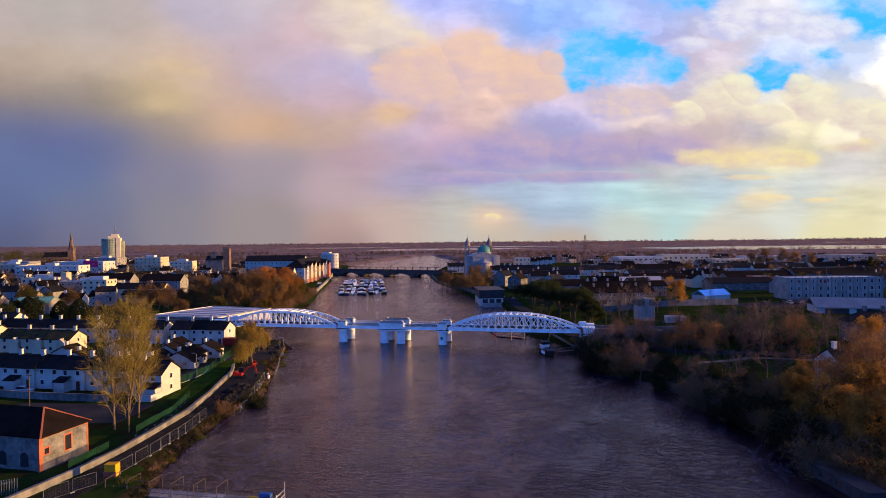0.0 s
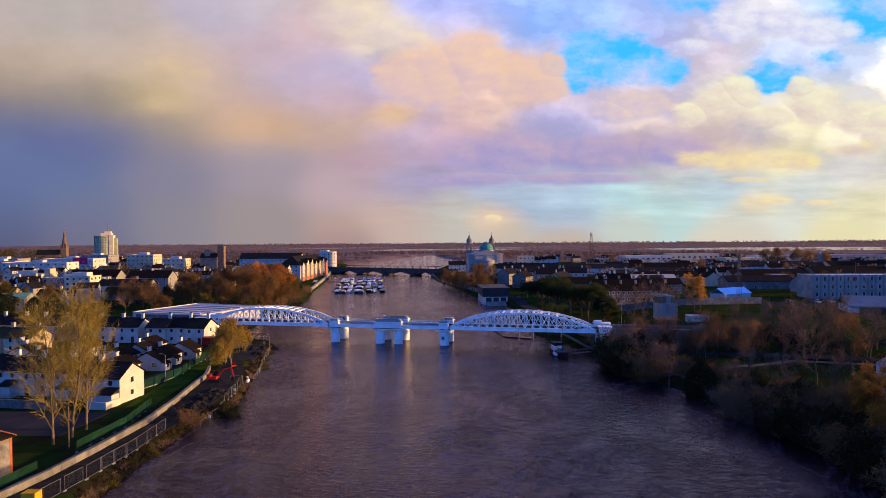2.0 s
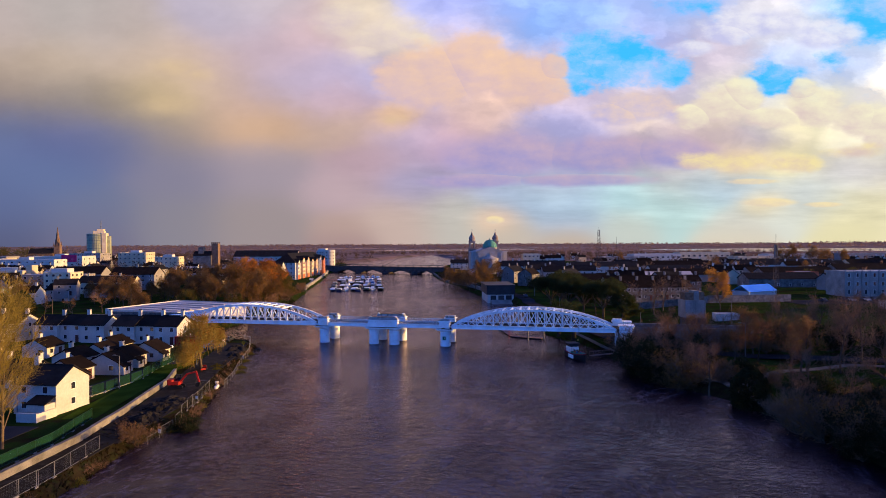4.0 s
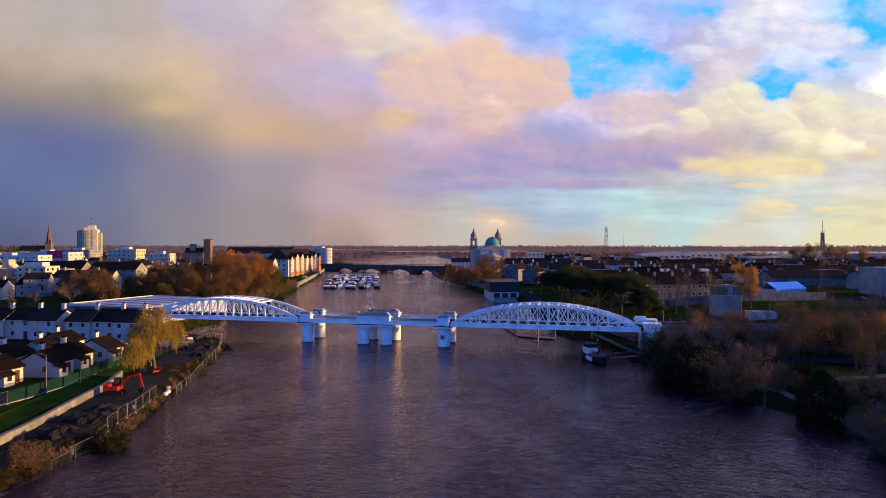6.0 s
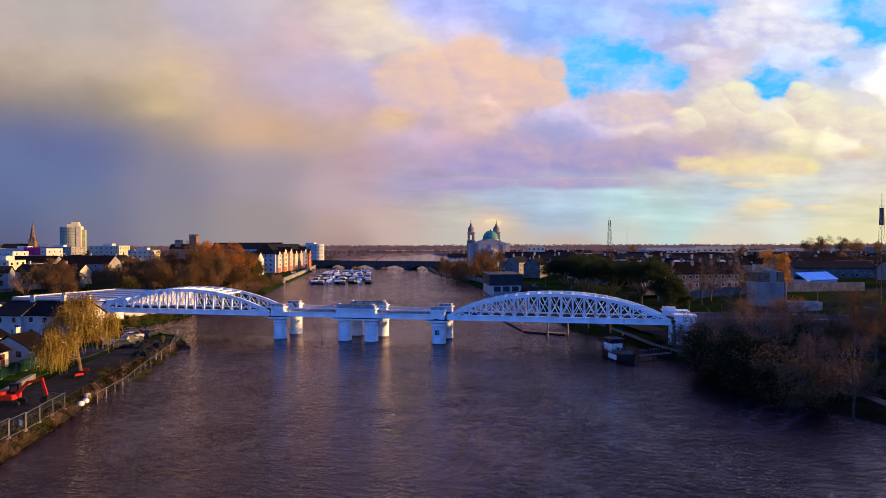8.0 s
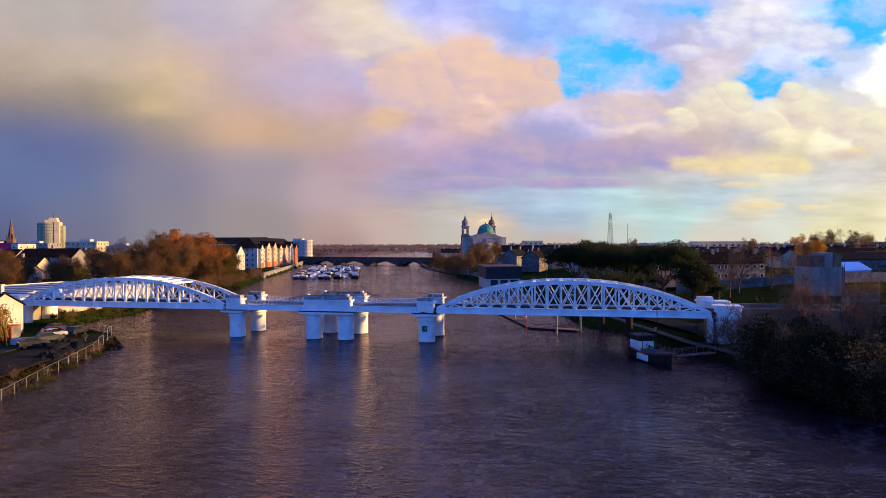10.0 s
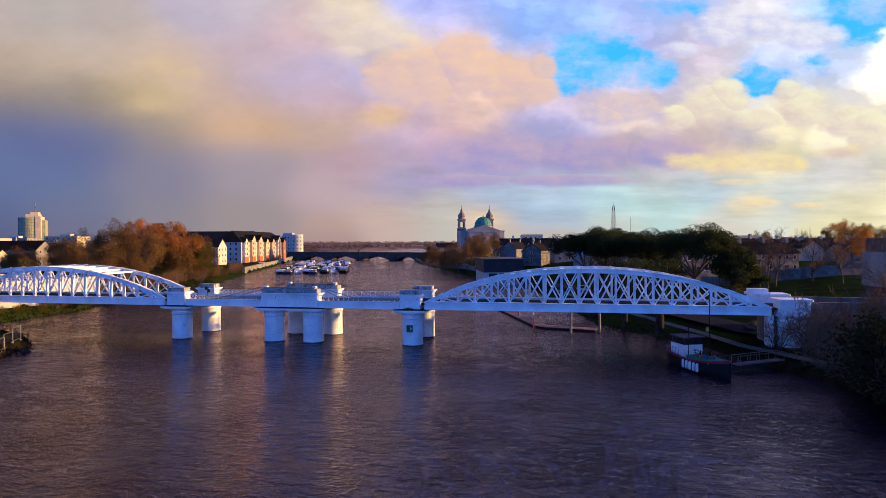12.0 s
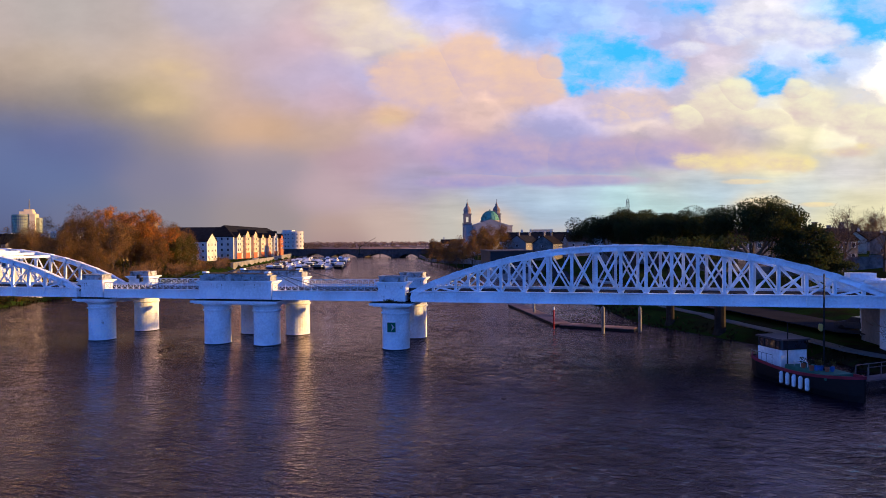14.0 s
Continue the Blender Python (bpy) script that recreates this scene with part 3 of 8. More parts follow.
# leaf colour lightened and pinkened to stand in for haze at the horizon
LEAF_HAZED = leaf_mat("hazed_skyline_wood", (0.32, 0.22, 0.20), (0.26, 0.18, 0.165), 0.1)
REED = leaf_mat("bank_grass", (0.060, 0.040, 0.018), (0.022, 0.024, 0.010))
GALV = mat("galvanised_steel", (0.19, 0.20, 0.215), 0.55, 0.3, bump=0)
GREEN_NET = mat("green_mesh_sheet", (0.008, 0.050, 0.030), 0.8, 0, (0.4, 4), 0.6, 0)
net = GREEN_NET.node_tree
holes, woven = net.nodes.new("ShaderNodeBsdfTransparent"), net.nodes.new("ShaderNodeMixShader")
woven.inputs[0].default_value = 0.55
net.links.new(net.nodes["Principled BSDF"].outputs[0], woven.inputs[1])
net.links.new(holes.outputs[0], woven.inputs[2])
net.links.new(woven.outputs[0], net.nodes["Material Output"].inputs["Surface"])
GREEN_FRAME = mat("dark_green_frame", (0.02, 0.06, 0.04), 0.6, 0.2, bump=0)
RED_PAINT = mat("red_paint", (0.36, 0.022, 0.016), 0.45, 0, (0.6, 5), 0.75, 0.05)
BLACK = mat("black_rubber_and_steel", (0.02, 0.02, 0.02), 0.6)
HULL_DARK = mat("dark_hull", (0.014, 0.012, 0.013), 0.45, 0, (0.4, 4), 0.7, 0.1)
DECK_RED = mat("red_deck_paint", (0.26, 0.03, 0.045), 0.6, 0, (0.5, 5), 0.7, 0.1)
DECK_GREEN = mat("green_deck_paint", (0.05, 0.17, 0.12), 0.7, 0, (0.5, 5), 0.7, 0.1)
BOAT_W = mat("white_gelcoat", (0.78, 0.78, 0.78), 0.3, 0, (0.5, 4), 0.85, 0, rand=0.1)
BOAT_B = mat("navy_hull", (0.03, 0.045, 0.11), 0.35, 0, (0.5, 4), 0.8, 0, rand=0.2)
WOOD = mat("weathered_planks", (0.27, 0.18, 0.17), 0.9, 0, (0.6, 6), 0.6, 0.4)
YELLOW = mat("yellow_paint", (0.85, 0.42, 0.02), 0.5)
SIGN_GREEN = mat("green_sign", (0.0, 0.16, 0.09), 0.5, bump=0)
PINK = mat("pink_panel", (0.70, 0.03, 0.14), 0.5, bump=0)
CAR_W = mat("white_car_paint", (0.7, 0.7, 0.72), 0.25, 0, bump=0, rand=0.2)
CAR_D = mat("dark_car_paint", (0.05, 0.055, 0.07), 0.25, 0, bump=0, rand=0.4)
BLUE_TARP = mat("blue_tarpaulin", (0.05, 0.16, 0.45), 0.6)
LAMP_Y = mat("amber_lamp", (0.7, 0.45, 0.12), 0.4, bump=0)

# ---------------------------------------------------------------- mesh tools


class Geo:
    """Collects vertices and faces of one mesh."""

    def __init__(self, at=None):
        self.v, self.f, self.m = [], [], at or Matrix.Identity(4)

    def add(self, pts, faces):
        n = len(self.v)
        self.v += [tuple(self.m @ Vector(p)) for p in pts]
        self.f += [tuple(n + i for i in f) for f in faces]
        return self

    def box(self, x0, y0, z0, x1, y1, z1, bevel=0.0):
        if bevel:
            b = min(bevel, (x1 - x0) / 2.1, (y1 - y0) / 2.1)
            ring = [(x0 + b, y0), (x1 - b, y0), (x1, y0 + b), (x1, y1 - b), (x1 - b, y1), (x0 + b, y1), (x0, y1 - b), (x0, y0 + b)]
            return self.prism(ring, z0, z1)
        p = [(x, y, z) for z in (z0, z1) for x, y in ((x0, y0), (x1, y0), (x1, y1), (x0, y1))]
        return self.add(p, [(3, 2, 1, 0), (4, 5, 6, 7), (0, 1, 5, 4), (1, 2, 6, 5), (2, 3, 7, 6), (3, 0, 4, 7)])

    def prism(self, ring, z0, z1):
        n = len(ring)
        p = [(x, y, z) for z in (z0, z1) for x, y in ring]
        return self.add(p, [tuple(range(n - 1, -1, -1)), tuple(range(n, 2 * n))] + [(i, (i + 1) % n, n + (i + 1) % n, n + i) for i in range(n)])

    def slab(self, ring, y0, y1):
        """A prism of an outline in x and z, from y0 to y1."""
        n = len(ring)
        p = [(x, y, z) for y in (y0, y1) for x, z in ring]
        return self.add(p, [tuple(range(n)), tuple(range(2 * n - 1, n - 1, -1))] + [(i, n + i, n + (i + 1) % n, (i + 1) % n) for i in range(n)])

    def lathe(self, cx, cy, profile, n=20):
        """Round about an upright axis; profile of (radius, z) from below."""
        p = [(cx + r * math.cos(2 * math.pi * k / n), cy + r * math.sin(2 * math.pi * k / n), z) for r, z in profile for k in range(n)]
        f = [(j * n + k, j * n + (k + 1) % n, (j + 1) * n + (k + 1) % n, (j + 1) * n + k) for j in range(len(profile) - 1) for k in range(n)]
        f += [tuple(range(n - 1, -1, -1)), tuple((len(profile) - 1) * n + k for k in range(n))]
        return self.add(p, f)

    def tube(self, a, b, r0, r1=None, n=5, caps=True):
        a, b = Vector(a), Vector(b)
        r1 = r0 if r1 is None else r1
        d = (b - a)
        if d.length < 1e-6:
            return self
        d.normalize()
        s = d.cross(Vector((0, 0, 1)) if abs(d.z) < 0.9 else Vector((1, 0, 0))).normalized()
        t = d.cross(s)
        p = [tuple(c + r * (math.cos(2 * math.pi * k / n) * s + math.sin(2 * math.pi * k / n) * t)) for c, r in ((a, r0), (b, r1)) for k in range(n)]
        f = [(k, (k + 1) % n, n + (k + 1) % n, n + k) for k in range(n)]
        if caps:
            f += [tuple(range(n - 1, -1, -1)), tuple(range(n, 2 * n))]
        return self.add(p, f)

    def bar(self, a, b, w, h, up=(0, 0, 1)):
        """A square bar from a to b, w across and h along up."""
        a, b, up = Vector(a), Vector(b), Vector(up)
        d = (b - a).normalized()
        s = d.cross(up).normalized()
        t = s.cross(d)
        p = [tuple(c + x * w / 2 * s + y * h / 2 * t) for c in (a, b) for x, y in ((-1, -1), (1, -1), (1, 1), (-1, 1))]
        return self.add(p, [(3, 2, 1, 0), (4, 5, 6, 7), (0, 1, 5, 4), (1, 2, 6, 5), (2, 3, 7, 6), (3, 0, 4, 7)])

    def sweep(self, line, profile):
        """An outline of (across y, along the normal) carried along a line in the x-z plane at depth y."""
        n, rows = len(profile), []
        for k, p in enumerate(line):
            a, b = Vector(line[max(0, k - 1)]), Vector(line[min(len(line) - 1, k + 1)])
            d = (b - a).normalized()
            up = Vector((-d.z, 0, d.x))
            rows += [tuple(Vector(p) + Vector((0, w, 0)) + up * h) for w, h in profile]
        f = [(k * n + i, k * n + (i + 1) % n, (k + 1) * n + (i + 1) % n, (k + 1) * n + i) for k in range(len(line) - 1) for i in range(n)]
        f += [tuple(range(n - 1, -1, -1)), tuple((len(line) - 1) * n + i for i in range(n))]
        return self.add(rows, f)

    def gable_roof(self, x0, y0, x1, y1, z, rise, over=0.35, thick=0.18, hip=0.0):
        """Two slopes with thickness, ridge along x; hip shortens the ridge."""
        x0, x1, y0, y1 = x0 - over, x1 + over, y0 - over, y1 + over
        ym, drop = (y0 + y1) / 2, over * 2 * rise / max(y1 - y0, 0.1)
        z0 = z - drop
        top = [(x0, y0, z0 + thick), (x1, y0, z0 + thick), (x1, y1, z0 + thick), (x0, y1, z0 + thick), (x0 + hip, ym, z + rise + thick), (x1 - hip, ym, z + rise + thick)]
        low = [(x, y, zz - thick) for x, y, zz in top]
        f = [(0, 1, 5, 4), (2, 3, 4, 5), (1, 2, 5), (3, 0, 4)]
        g = [tuple(6 + i for i in reversed(q)) for q in f]
        if not hip:
            f, g = f[:2], g[:2]
            sides = [(0, 6, 7, 1), (2, 8, 9, 3), (1, 7, 11, 5), (5, 11, 8, 2), (3, 9, 10, 4), (4, 10, 6, 0)]
        else:
            sides = [(0, 6, 7, 1), (1, 7, 8, 2), (2, 8, 9, 3), (3, 9, 6, 0)]
        return self.add(top + low, f + g + sides)

    def mesh(self, name, material, smooth=False):
        me = bpy.data.meshes.new(name)
        me.from_pydata(self.v, [], self.f)
        me.materials.append(material)
        if smooth:
            me.polygons.foreach_set("use_smooth", [True] * len(me.polygons))
        me.update()
        return me


def part(name, geo, material, parent=None, label="", smooth=False):
    """Links a Geo, or a ready mesh, as one object under a thing or part."""
    ob = new(name, geo.mesh(name, material, smooth) if isinstance(geo, Geo) else geo)
    if parent is not None:
        ob.parent = parent
    return tagged(ob, label) if label else ob


def thing(name, label, category, at=None, group="", kind=""):
    ob = new(name)
    ob.empty_display_size = 0.5
    if at is not None:
        ob.matrix_basis = at
    return tagged(ob, label, category, group, kind)


def rot2(x, y, deg):
    c, s = math.cos(radians(deg)), math.sin(radians(deg))
    return x * c - y * s, x * s + y * c


# ---------------------------------------------------------------- ground and river

LEFT_Y = (-400, 0, 78, 87, 100, 119, 131, 146, 176, 200, 205, 213, 219, 244, 332, 381, 398, 506, 615, 900, 1400, 2200, 5200)
LEFT_X = (-40, -52, -60, -66, -69, -73, -72, -78, -91, -99, -104, -124, -129, -131, -151, -168, -176, -212, -254, -330, -330, -400, -600)
RIGHT_Y = (-400, 0, 95, 104, 136, 162, 172, 206, 212, 223, 238, 300, 339, 378, 448, 520, 583, 640, 1000, 1400, 2200, 5200)
RIGHT_X = (90, 60, 42, 39.5, 30, 21, 12.6, -1.0, -2.4, -7.8, -18, -31, -40, -62, -88, -118, -138, -150, -190, -335, -405, -605)


def left_x(y):
    return float(np.interp(y, LEFT_Y, LEFT_X))


def right_x(y):
    return float(np.interp(y, RIGHT_Y, RIGHT_X))


def ground_z(x, y):
    """The land's height, in metres over the river."""
    dl, dr = left_x(y) - x, x - right_x(y)
    d = max(dl, dr)
    if d < 0:
        return max(-2.0, d * 0.6)
    n = noise.noise(Vector((x * 0.02, y * 0.02, 0.0)))
    rough = 0.12 * noise.noise(Vector((x * 0.3, y * 0.3, 3.0)))
    far = max(0.0, y - 700)
    if dl > 0:
        h = 1.5 * min(1.0, d / 2.2) + 4.5 * min(1, max(0, d - 130) / 200) + 3.0 * min(1, max(0, d - 300) / 150)
        if y > 395:
            h = max(h, min(2.6, d * 2.0))
    else:
        h = 1.3 * min(1.0, d / 3.0) + 1.4 * min(1, max(0, d - 8) / 14) + 3.6 * min(1, max(0, d - 30) / 40)
        if y > 330:
            h = max(h, min(2.6, d * 1.5))
    h += rough + 0.5 * n * min(1, d / 60)
    if far > 0:                             # low callows, flooded in part
        k = min(1.0, far / 500)
        wide = noise.noise(Vector((x * 0.0012, y * 0.0028, 7.0)))
        h = h * (1 - k) + k * (1.3 + 5.0 * (wide + 0.04)) + 3.5 * k * min(1, max(0, y - 2500) / 1500)
    lake = ((x - 1350) / 1400) ** 2 + ((y - 2100) / 330) ** 2    # the wide lake beyond the western town
    if lake < 1:
        h -= 9.0 * (1 - lake)
    return h


def axis(*runs):
    """Grid lines: runs of (start, end, step)."""
    out = []
    for a, b, s in runs:
        out += list(np.arange(a, b, s))
    return out + [runs[-1][1]]


def build_ground():
    xs = axis((-4800, -1200, 300), (-1200, -520, 34), (-520, -240, 14), (-240, -140, 4), (-140, 40, 1.5), (40, 130, 5), (130, 420, 16), (420, 1200, 40), (1200, 4800, 300))
    ys = axis((-420, 40, 23), (40, 250, 1.75), (250, 420, 4), (420, 720, 8), (720, 1400, 28), (1400, 4850, 115))
    pts = [(x, y, ground_z(x, y)) for y in ys for x in xs]
    w = len(xs)
    faces = [(j * w + i, j * w + i + 1, (j + 1) * w + i + 1, (j + 1) * w + i) for j in range(len(ys) - 1) for i in range(w - 1)]
    me = bpy.data.meshes.new("ground")
    me.from_pydata(pts, [], faces)
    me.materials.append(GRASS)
    me.materials.append(FIELD_HAZED)
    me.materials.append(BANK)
    # land beyond y 780 takes the colour with haze painted in
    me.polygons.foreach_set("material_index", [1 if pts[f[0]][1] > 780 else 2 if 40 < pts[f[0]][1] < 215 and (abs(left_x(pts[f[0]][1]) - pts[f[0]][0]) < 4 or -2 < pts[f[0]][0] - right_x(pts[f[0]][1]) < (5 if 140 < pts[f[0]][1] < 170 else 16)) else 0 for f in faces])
    me.polygons.foreach_set("use_smooth", [True] * len(me.polygons))
    tagged(new("ground", me), "dark winter grass and bare earth on the river banks", "ground", kind="structure")
    me = bpy.data.meshes.new("water")
    me.from_pydata([(-4900, -420, 0), (4900, -420, 0), (4900, 4900, 0), (-4900, 4900, 0)], [], [(0, 1, 2, 3)])
    me.materials.append(WATER)
    tagged(new("water", me), "dark rippled river with swirling currents", "water", kind="structure")


build_ground()


def strip(name, line, width, material, label, category, lift=0.05, kind="structure", z=None, thick=0.12):
    """A road, path or kerb laid along a line of (x, y)."""
    pts = []
    for (xa, ya), (xb, yb) in zip(line, line[1:]):
        n = max(1, int(math.hypot(xb - xa, yb - ya) / 3))
        pts += [(xa + (xb - xa) * k / n, ya + (yb - ya) * k / n) for k in range(n)]
    pts.append(line[-1])
    rows = []
    for i, (x, y) in enumerate(pts):
        a, b = pts[max(0, i - 1)], pts[min(len(pts) - 1, i + 1)]
        d = Vector((b[0] - a[0], b[1] - a[1])).normalized()
        s = Vector((-d.y, d.x)) * width / 2
        q = [(x + s.x, y + s.y), (x - s.x, y - s.y)]
        h = z if z is not None else max(ground_z(px, py) for px, py in q + [(x, y)]) + lift
        rows += [(*q[0], h), (*q[1], h), (*q[0], h - thick), (*q[1], h - thick)]
    g = Geo()
    f = []
    for i in range(len(pts) - 1):
        a, b = 4 * i, 4 * i + 4
        f += [(a, b, b + 1, a + 1), (a + 2, a + 3, b + 3, b + 2), (a, a + 2, b + 2, b), (a + 1, b + 1, b + 3, a + 3)]
    f += [(0, 1, 3, 2), (len(rows) - 4, len(rows) - 2, len(rows) - 1, len(rows) - 3)]
    g.add(rows, f)
    return tagged(part(name, g, material), label, category, kind=kind)


# ---------------------------------------------------------------- railway bridge

FRONT, WIDE = 211.4, 8.1            # near face, and distance to the far girder
DECK, BEAM = 5.3, 6.4
P1, P2, P3 = -83.4, -64.5, -45.9
LONG = 45.6                         # each bowstring span
PANELS = 19


def arch_z(s):
    """Top of the bow over the deck's length, s from 0 to 1."""
    return 6.35 + 4.85 * (1 - abs(2 * s - 1) ** 2.15) ** 0.92


def truss(x0):
    span = thing("bowstring_span", "white-painted iron bowstring truss span of the railway bridge", "bridge span", group="bowstring spans")
    step = LONG / PANELS
    for side, y in (("near", FRONT), ("far", FRONT + WIDE)):
        chord = Geo().box(x0, y, DECK, x0 + LONG, y + 0.12, BEAM)
        chord.box(x0, y - 0.14, DECK - 0.03, x0 + LONG, y + 0.40, DECK + 0.07).box(x0, y - 0.14, BEAM - 0.07, x0 + LONG, y + 0.40, BEAM + 0.03)
        for k in range(PANELS + 1):
            xs = x0 + k * step
            chord.box(max(x0, xs - 0.05), y - 0.05, DECK + 0.07, min(x0 + LONG, xs + 0.05), y, BEAM - 0.07)
        part("bottom_chord", chord, PAINT, span)
        fine = PANELS * 2
        line = [(x0 + LONG * k / fine, y + 0.2, arch_z(k / fine) - 0.30) for k in range(fine + 1)]
        bow = Geo().sweep(line, [(-0.28, -0.31), (0.28, -0.31), (0.28, -0.22), (0.08, -0.22), (0.08, 0.22), (0.28, 0.22), (0.28, 0.31), (-0.28, 0.31), (-0.28, 0.22), (-0.08, 0.22), (-0.08, -0.22), (-0.28, -0.22)])
        part("bow_chord", bow, PAINT, span)
        for k in range(1, PANELS):
            s = k / PANELS
            xs, zt = x0 + k * step, arch_z(s)
            d = Vector((step, 0, (arch_z(s + 0.02) - arch_z(s - 0.02)) / 0.04 / PANELS)).normalized()
            plate = Geo().bar(Vector((xs, y + 0.2, zt - 0.30)) - d * 0.36, Vector((xs, y + 0.2, zt - 0.30)) + d * 0.36, 0.62, 0.68)
            part("gusset_plate", plate, PAINT, span)
            part("vertical_post", Geo().box(xs - 0.15, y + 0.06, BEAM, xs - 0.05, y + 0.34, zt - 0.5).box(xs + 0.05, y + 0.06, BEAM, xs + 0.15, y + 0.34, zt - 0.5).box(xs - 0.05, y + 0.17, BEAM, xs + 0.05, y + 0.23, zt - 0.5), PAINT, span)
        for k in range(1, PANELS - 1):
            za, zb = arch_z(k / PANELS) - 0.6, arch_z((k + 1) / PANELS) - 0.6
            xa, xb = x0 + k * step + 0.12, x0 + (k + 1) * step - 0.12
            part("diagonal_brace", Geo().bar((xa, y + 0.10, BEAM), (xb, y + 0.10, zb), 0.05, 0.19, (0, 1, 0)).bar((xa, y + 0.10, BEAM), (xb, y + 0.10, zb), 0.19, 0.05, (0, 1, 0)), PAINT, span)
            part("diagonal_brace", Geo().bar((xb, y + 0.26, BEAM), (xa, y + 0.26, za), 0.05, 0.19, (0, 1, 0)).bar((xb, y + 0.26, BEAM), (xa, y + 0.26, za), 0.19, 0.05, (0, 1, 0)), PAINT, span)
    # cross girders below, ties between the bows above
    for k in range(PANELS + 1):
        xs = x0 + k * step
        part("cross_girder", Geo().box(xs - 0.14, FRONT + 0.13, DECK + 0.08, xs + 0.14, FRONT + WIDE - 0.02, DECK + 0.6), PAINT, span)
    for k in range(5, PANELS - 4):
        xs, z = x0 + k * step, arch_z(k / PANELS)
        part("top_tie", Geo().box(xs - 0.22, FRONT + 0.5, z - 0.42, xs + 0.22, FRONT + WIDE - 0.1, z - 0.12), PAINT, span)
    for k in range(5, PANELS - 5):
        xs, xe, z, ze = x0 + k * step, x0 + (k + 1) * step, arch_z(k / PANELS) - 0.3, arch_z((k + 1) / PANELS) - 0.3
        a, b = (FRONT + 0.5, FRONT + WIDE - 0.1) if k % 2 else (FRONT + WIDE - 0.1, FRONT + 0.5)
        part("top_brace", Geo().bar((xs, a, z), (xe, b, ze), 0.12, 0.12), PAINT, span)
    return span


truss(P3 + 2.15)
truss(P1 - 2.15 - LONG)


def trackway(x0, x1):
    g = Geo().box(x0, FRONT + 0.5, DECK + 0.62, x1, FRONT + WIDE - 0.15, DECK + 0.86)
    bed = tagged(part("track_bed", g, TRACK), "dark ballasted railway deck between the girders", "track bed", kind="structure")
    for y in (FRONT + 3.45, FRONT + 5.05):
        part("rail", Geo().box(x0, y - 0.04, DECK + 0.86, x1, y + 0.04, DECK + 1.0), RAIL, bed)


trackway(P1 - 2.2 - LONG - 30, 40)


def swing_span():
    sp = thing("swing_span", "low white girder span with lattice railings and stay rods", "bridge span")
    for a, b in ((P1 + 1.6, P2 - 4.6), (P2 + 4.6, P3 - 1.6)):
        for y, out in ((FRONT, -1), (FRONT + WIDE, 1)):
            g = Geo().box(a, y, DECK, b, y + 0.14, BEAM - 0.1).box(a, y - 0.1, BEAM - 0.16, b, y + 0.34, BEAM - 0.08).box(a, y - 0.1, DECK - 0.03, b, y + 0.34, DECK + 0.05)
            part("girder", g, PAINT, sp)
            g, n = Geo(), 16
            for k in range(n):
                xa, xb = a + (b - a) * k / n, a + (b - a) * (k + 1) / n
                g.bar((xa, y + 0.1, BEAM - 0.05), (xb, y + 0.1, BEAM + 0.62), 0.05, 0.05).bar((xb, y + 0.13, BEAM - 0.05), (xa, y + 0.13, BEAM + 0.62), 0.05, 0.05)
                g.bar((xa, y + 0.1, BEAM - 0.1), (xa, y + 0.1, BEAM + 0.66), 0.07, 0.07, (0, 1, 0))
            g.box(a, y + 0.05, BEAM + 0.62, b, y + 0.17, BEAM + 0.70)
            part("lattice_railing", g, PAINT, sp)
            inner = P2 - 4.6 if b < P2 else P2 + 4.6
            outer = a if b < P2 else b
            far = inner + (outer - inner) * 0.62
            part("stay_rod", Geo().tube((inner, y + 0.2, 8.3), (far, y - 0.05, BEAM - 0.15), 0.045), GALV, sp)
            part("stay_rod", Geo().tube((inner, y + 0.2, 8.3), (inner + (outer - inner) * 0.36, y - 0.05, BEAM - 0.15), 0.045), GALV, sp)
    return sp


swing_span()


def shaft(cx, cy, top):
    """Round iron caisson with base ring, neck and moulded head."""
    return Geo().lathe(cx, cy, [(1.55, -3), (1.55, 0.06), (1.50, 0.12), (1.50, top - 0.92), (1.64, top - 0.86), (1.66, top - 0.74), (1.52, top - 0.66), (1.56, top - 0.34), (1.72, top - 0.18), (1.88, top - 0.1), (1.92, top)], 28)


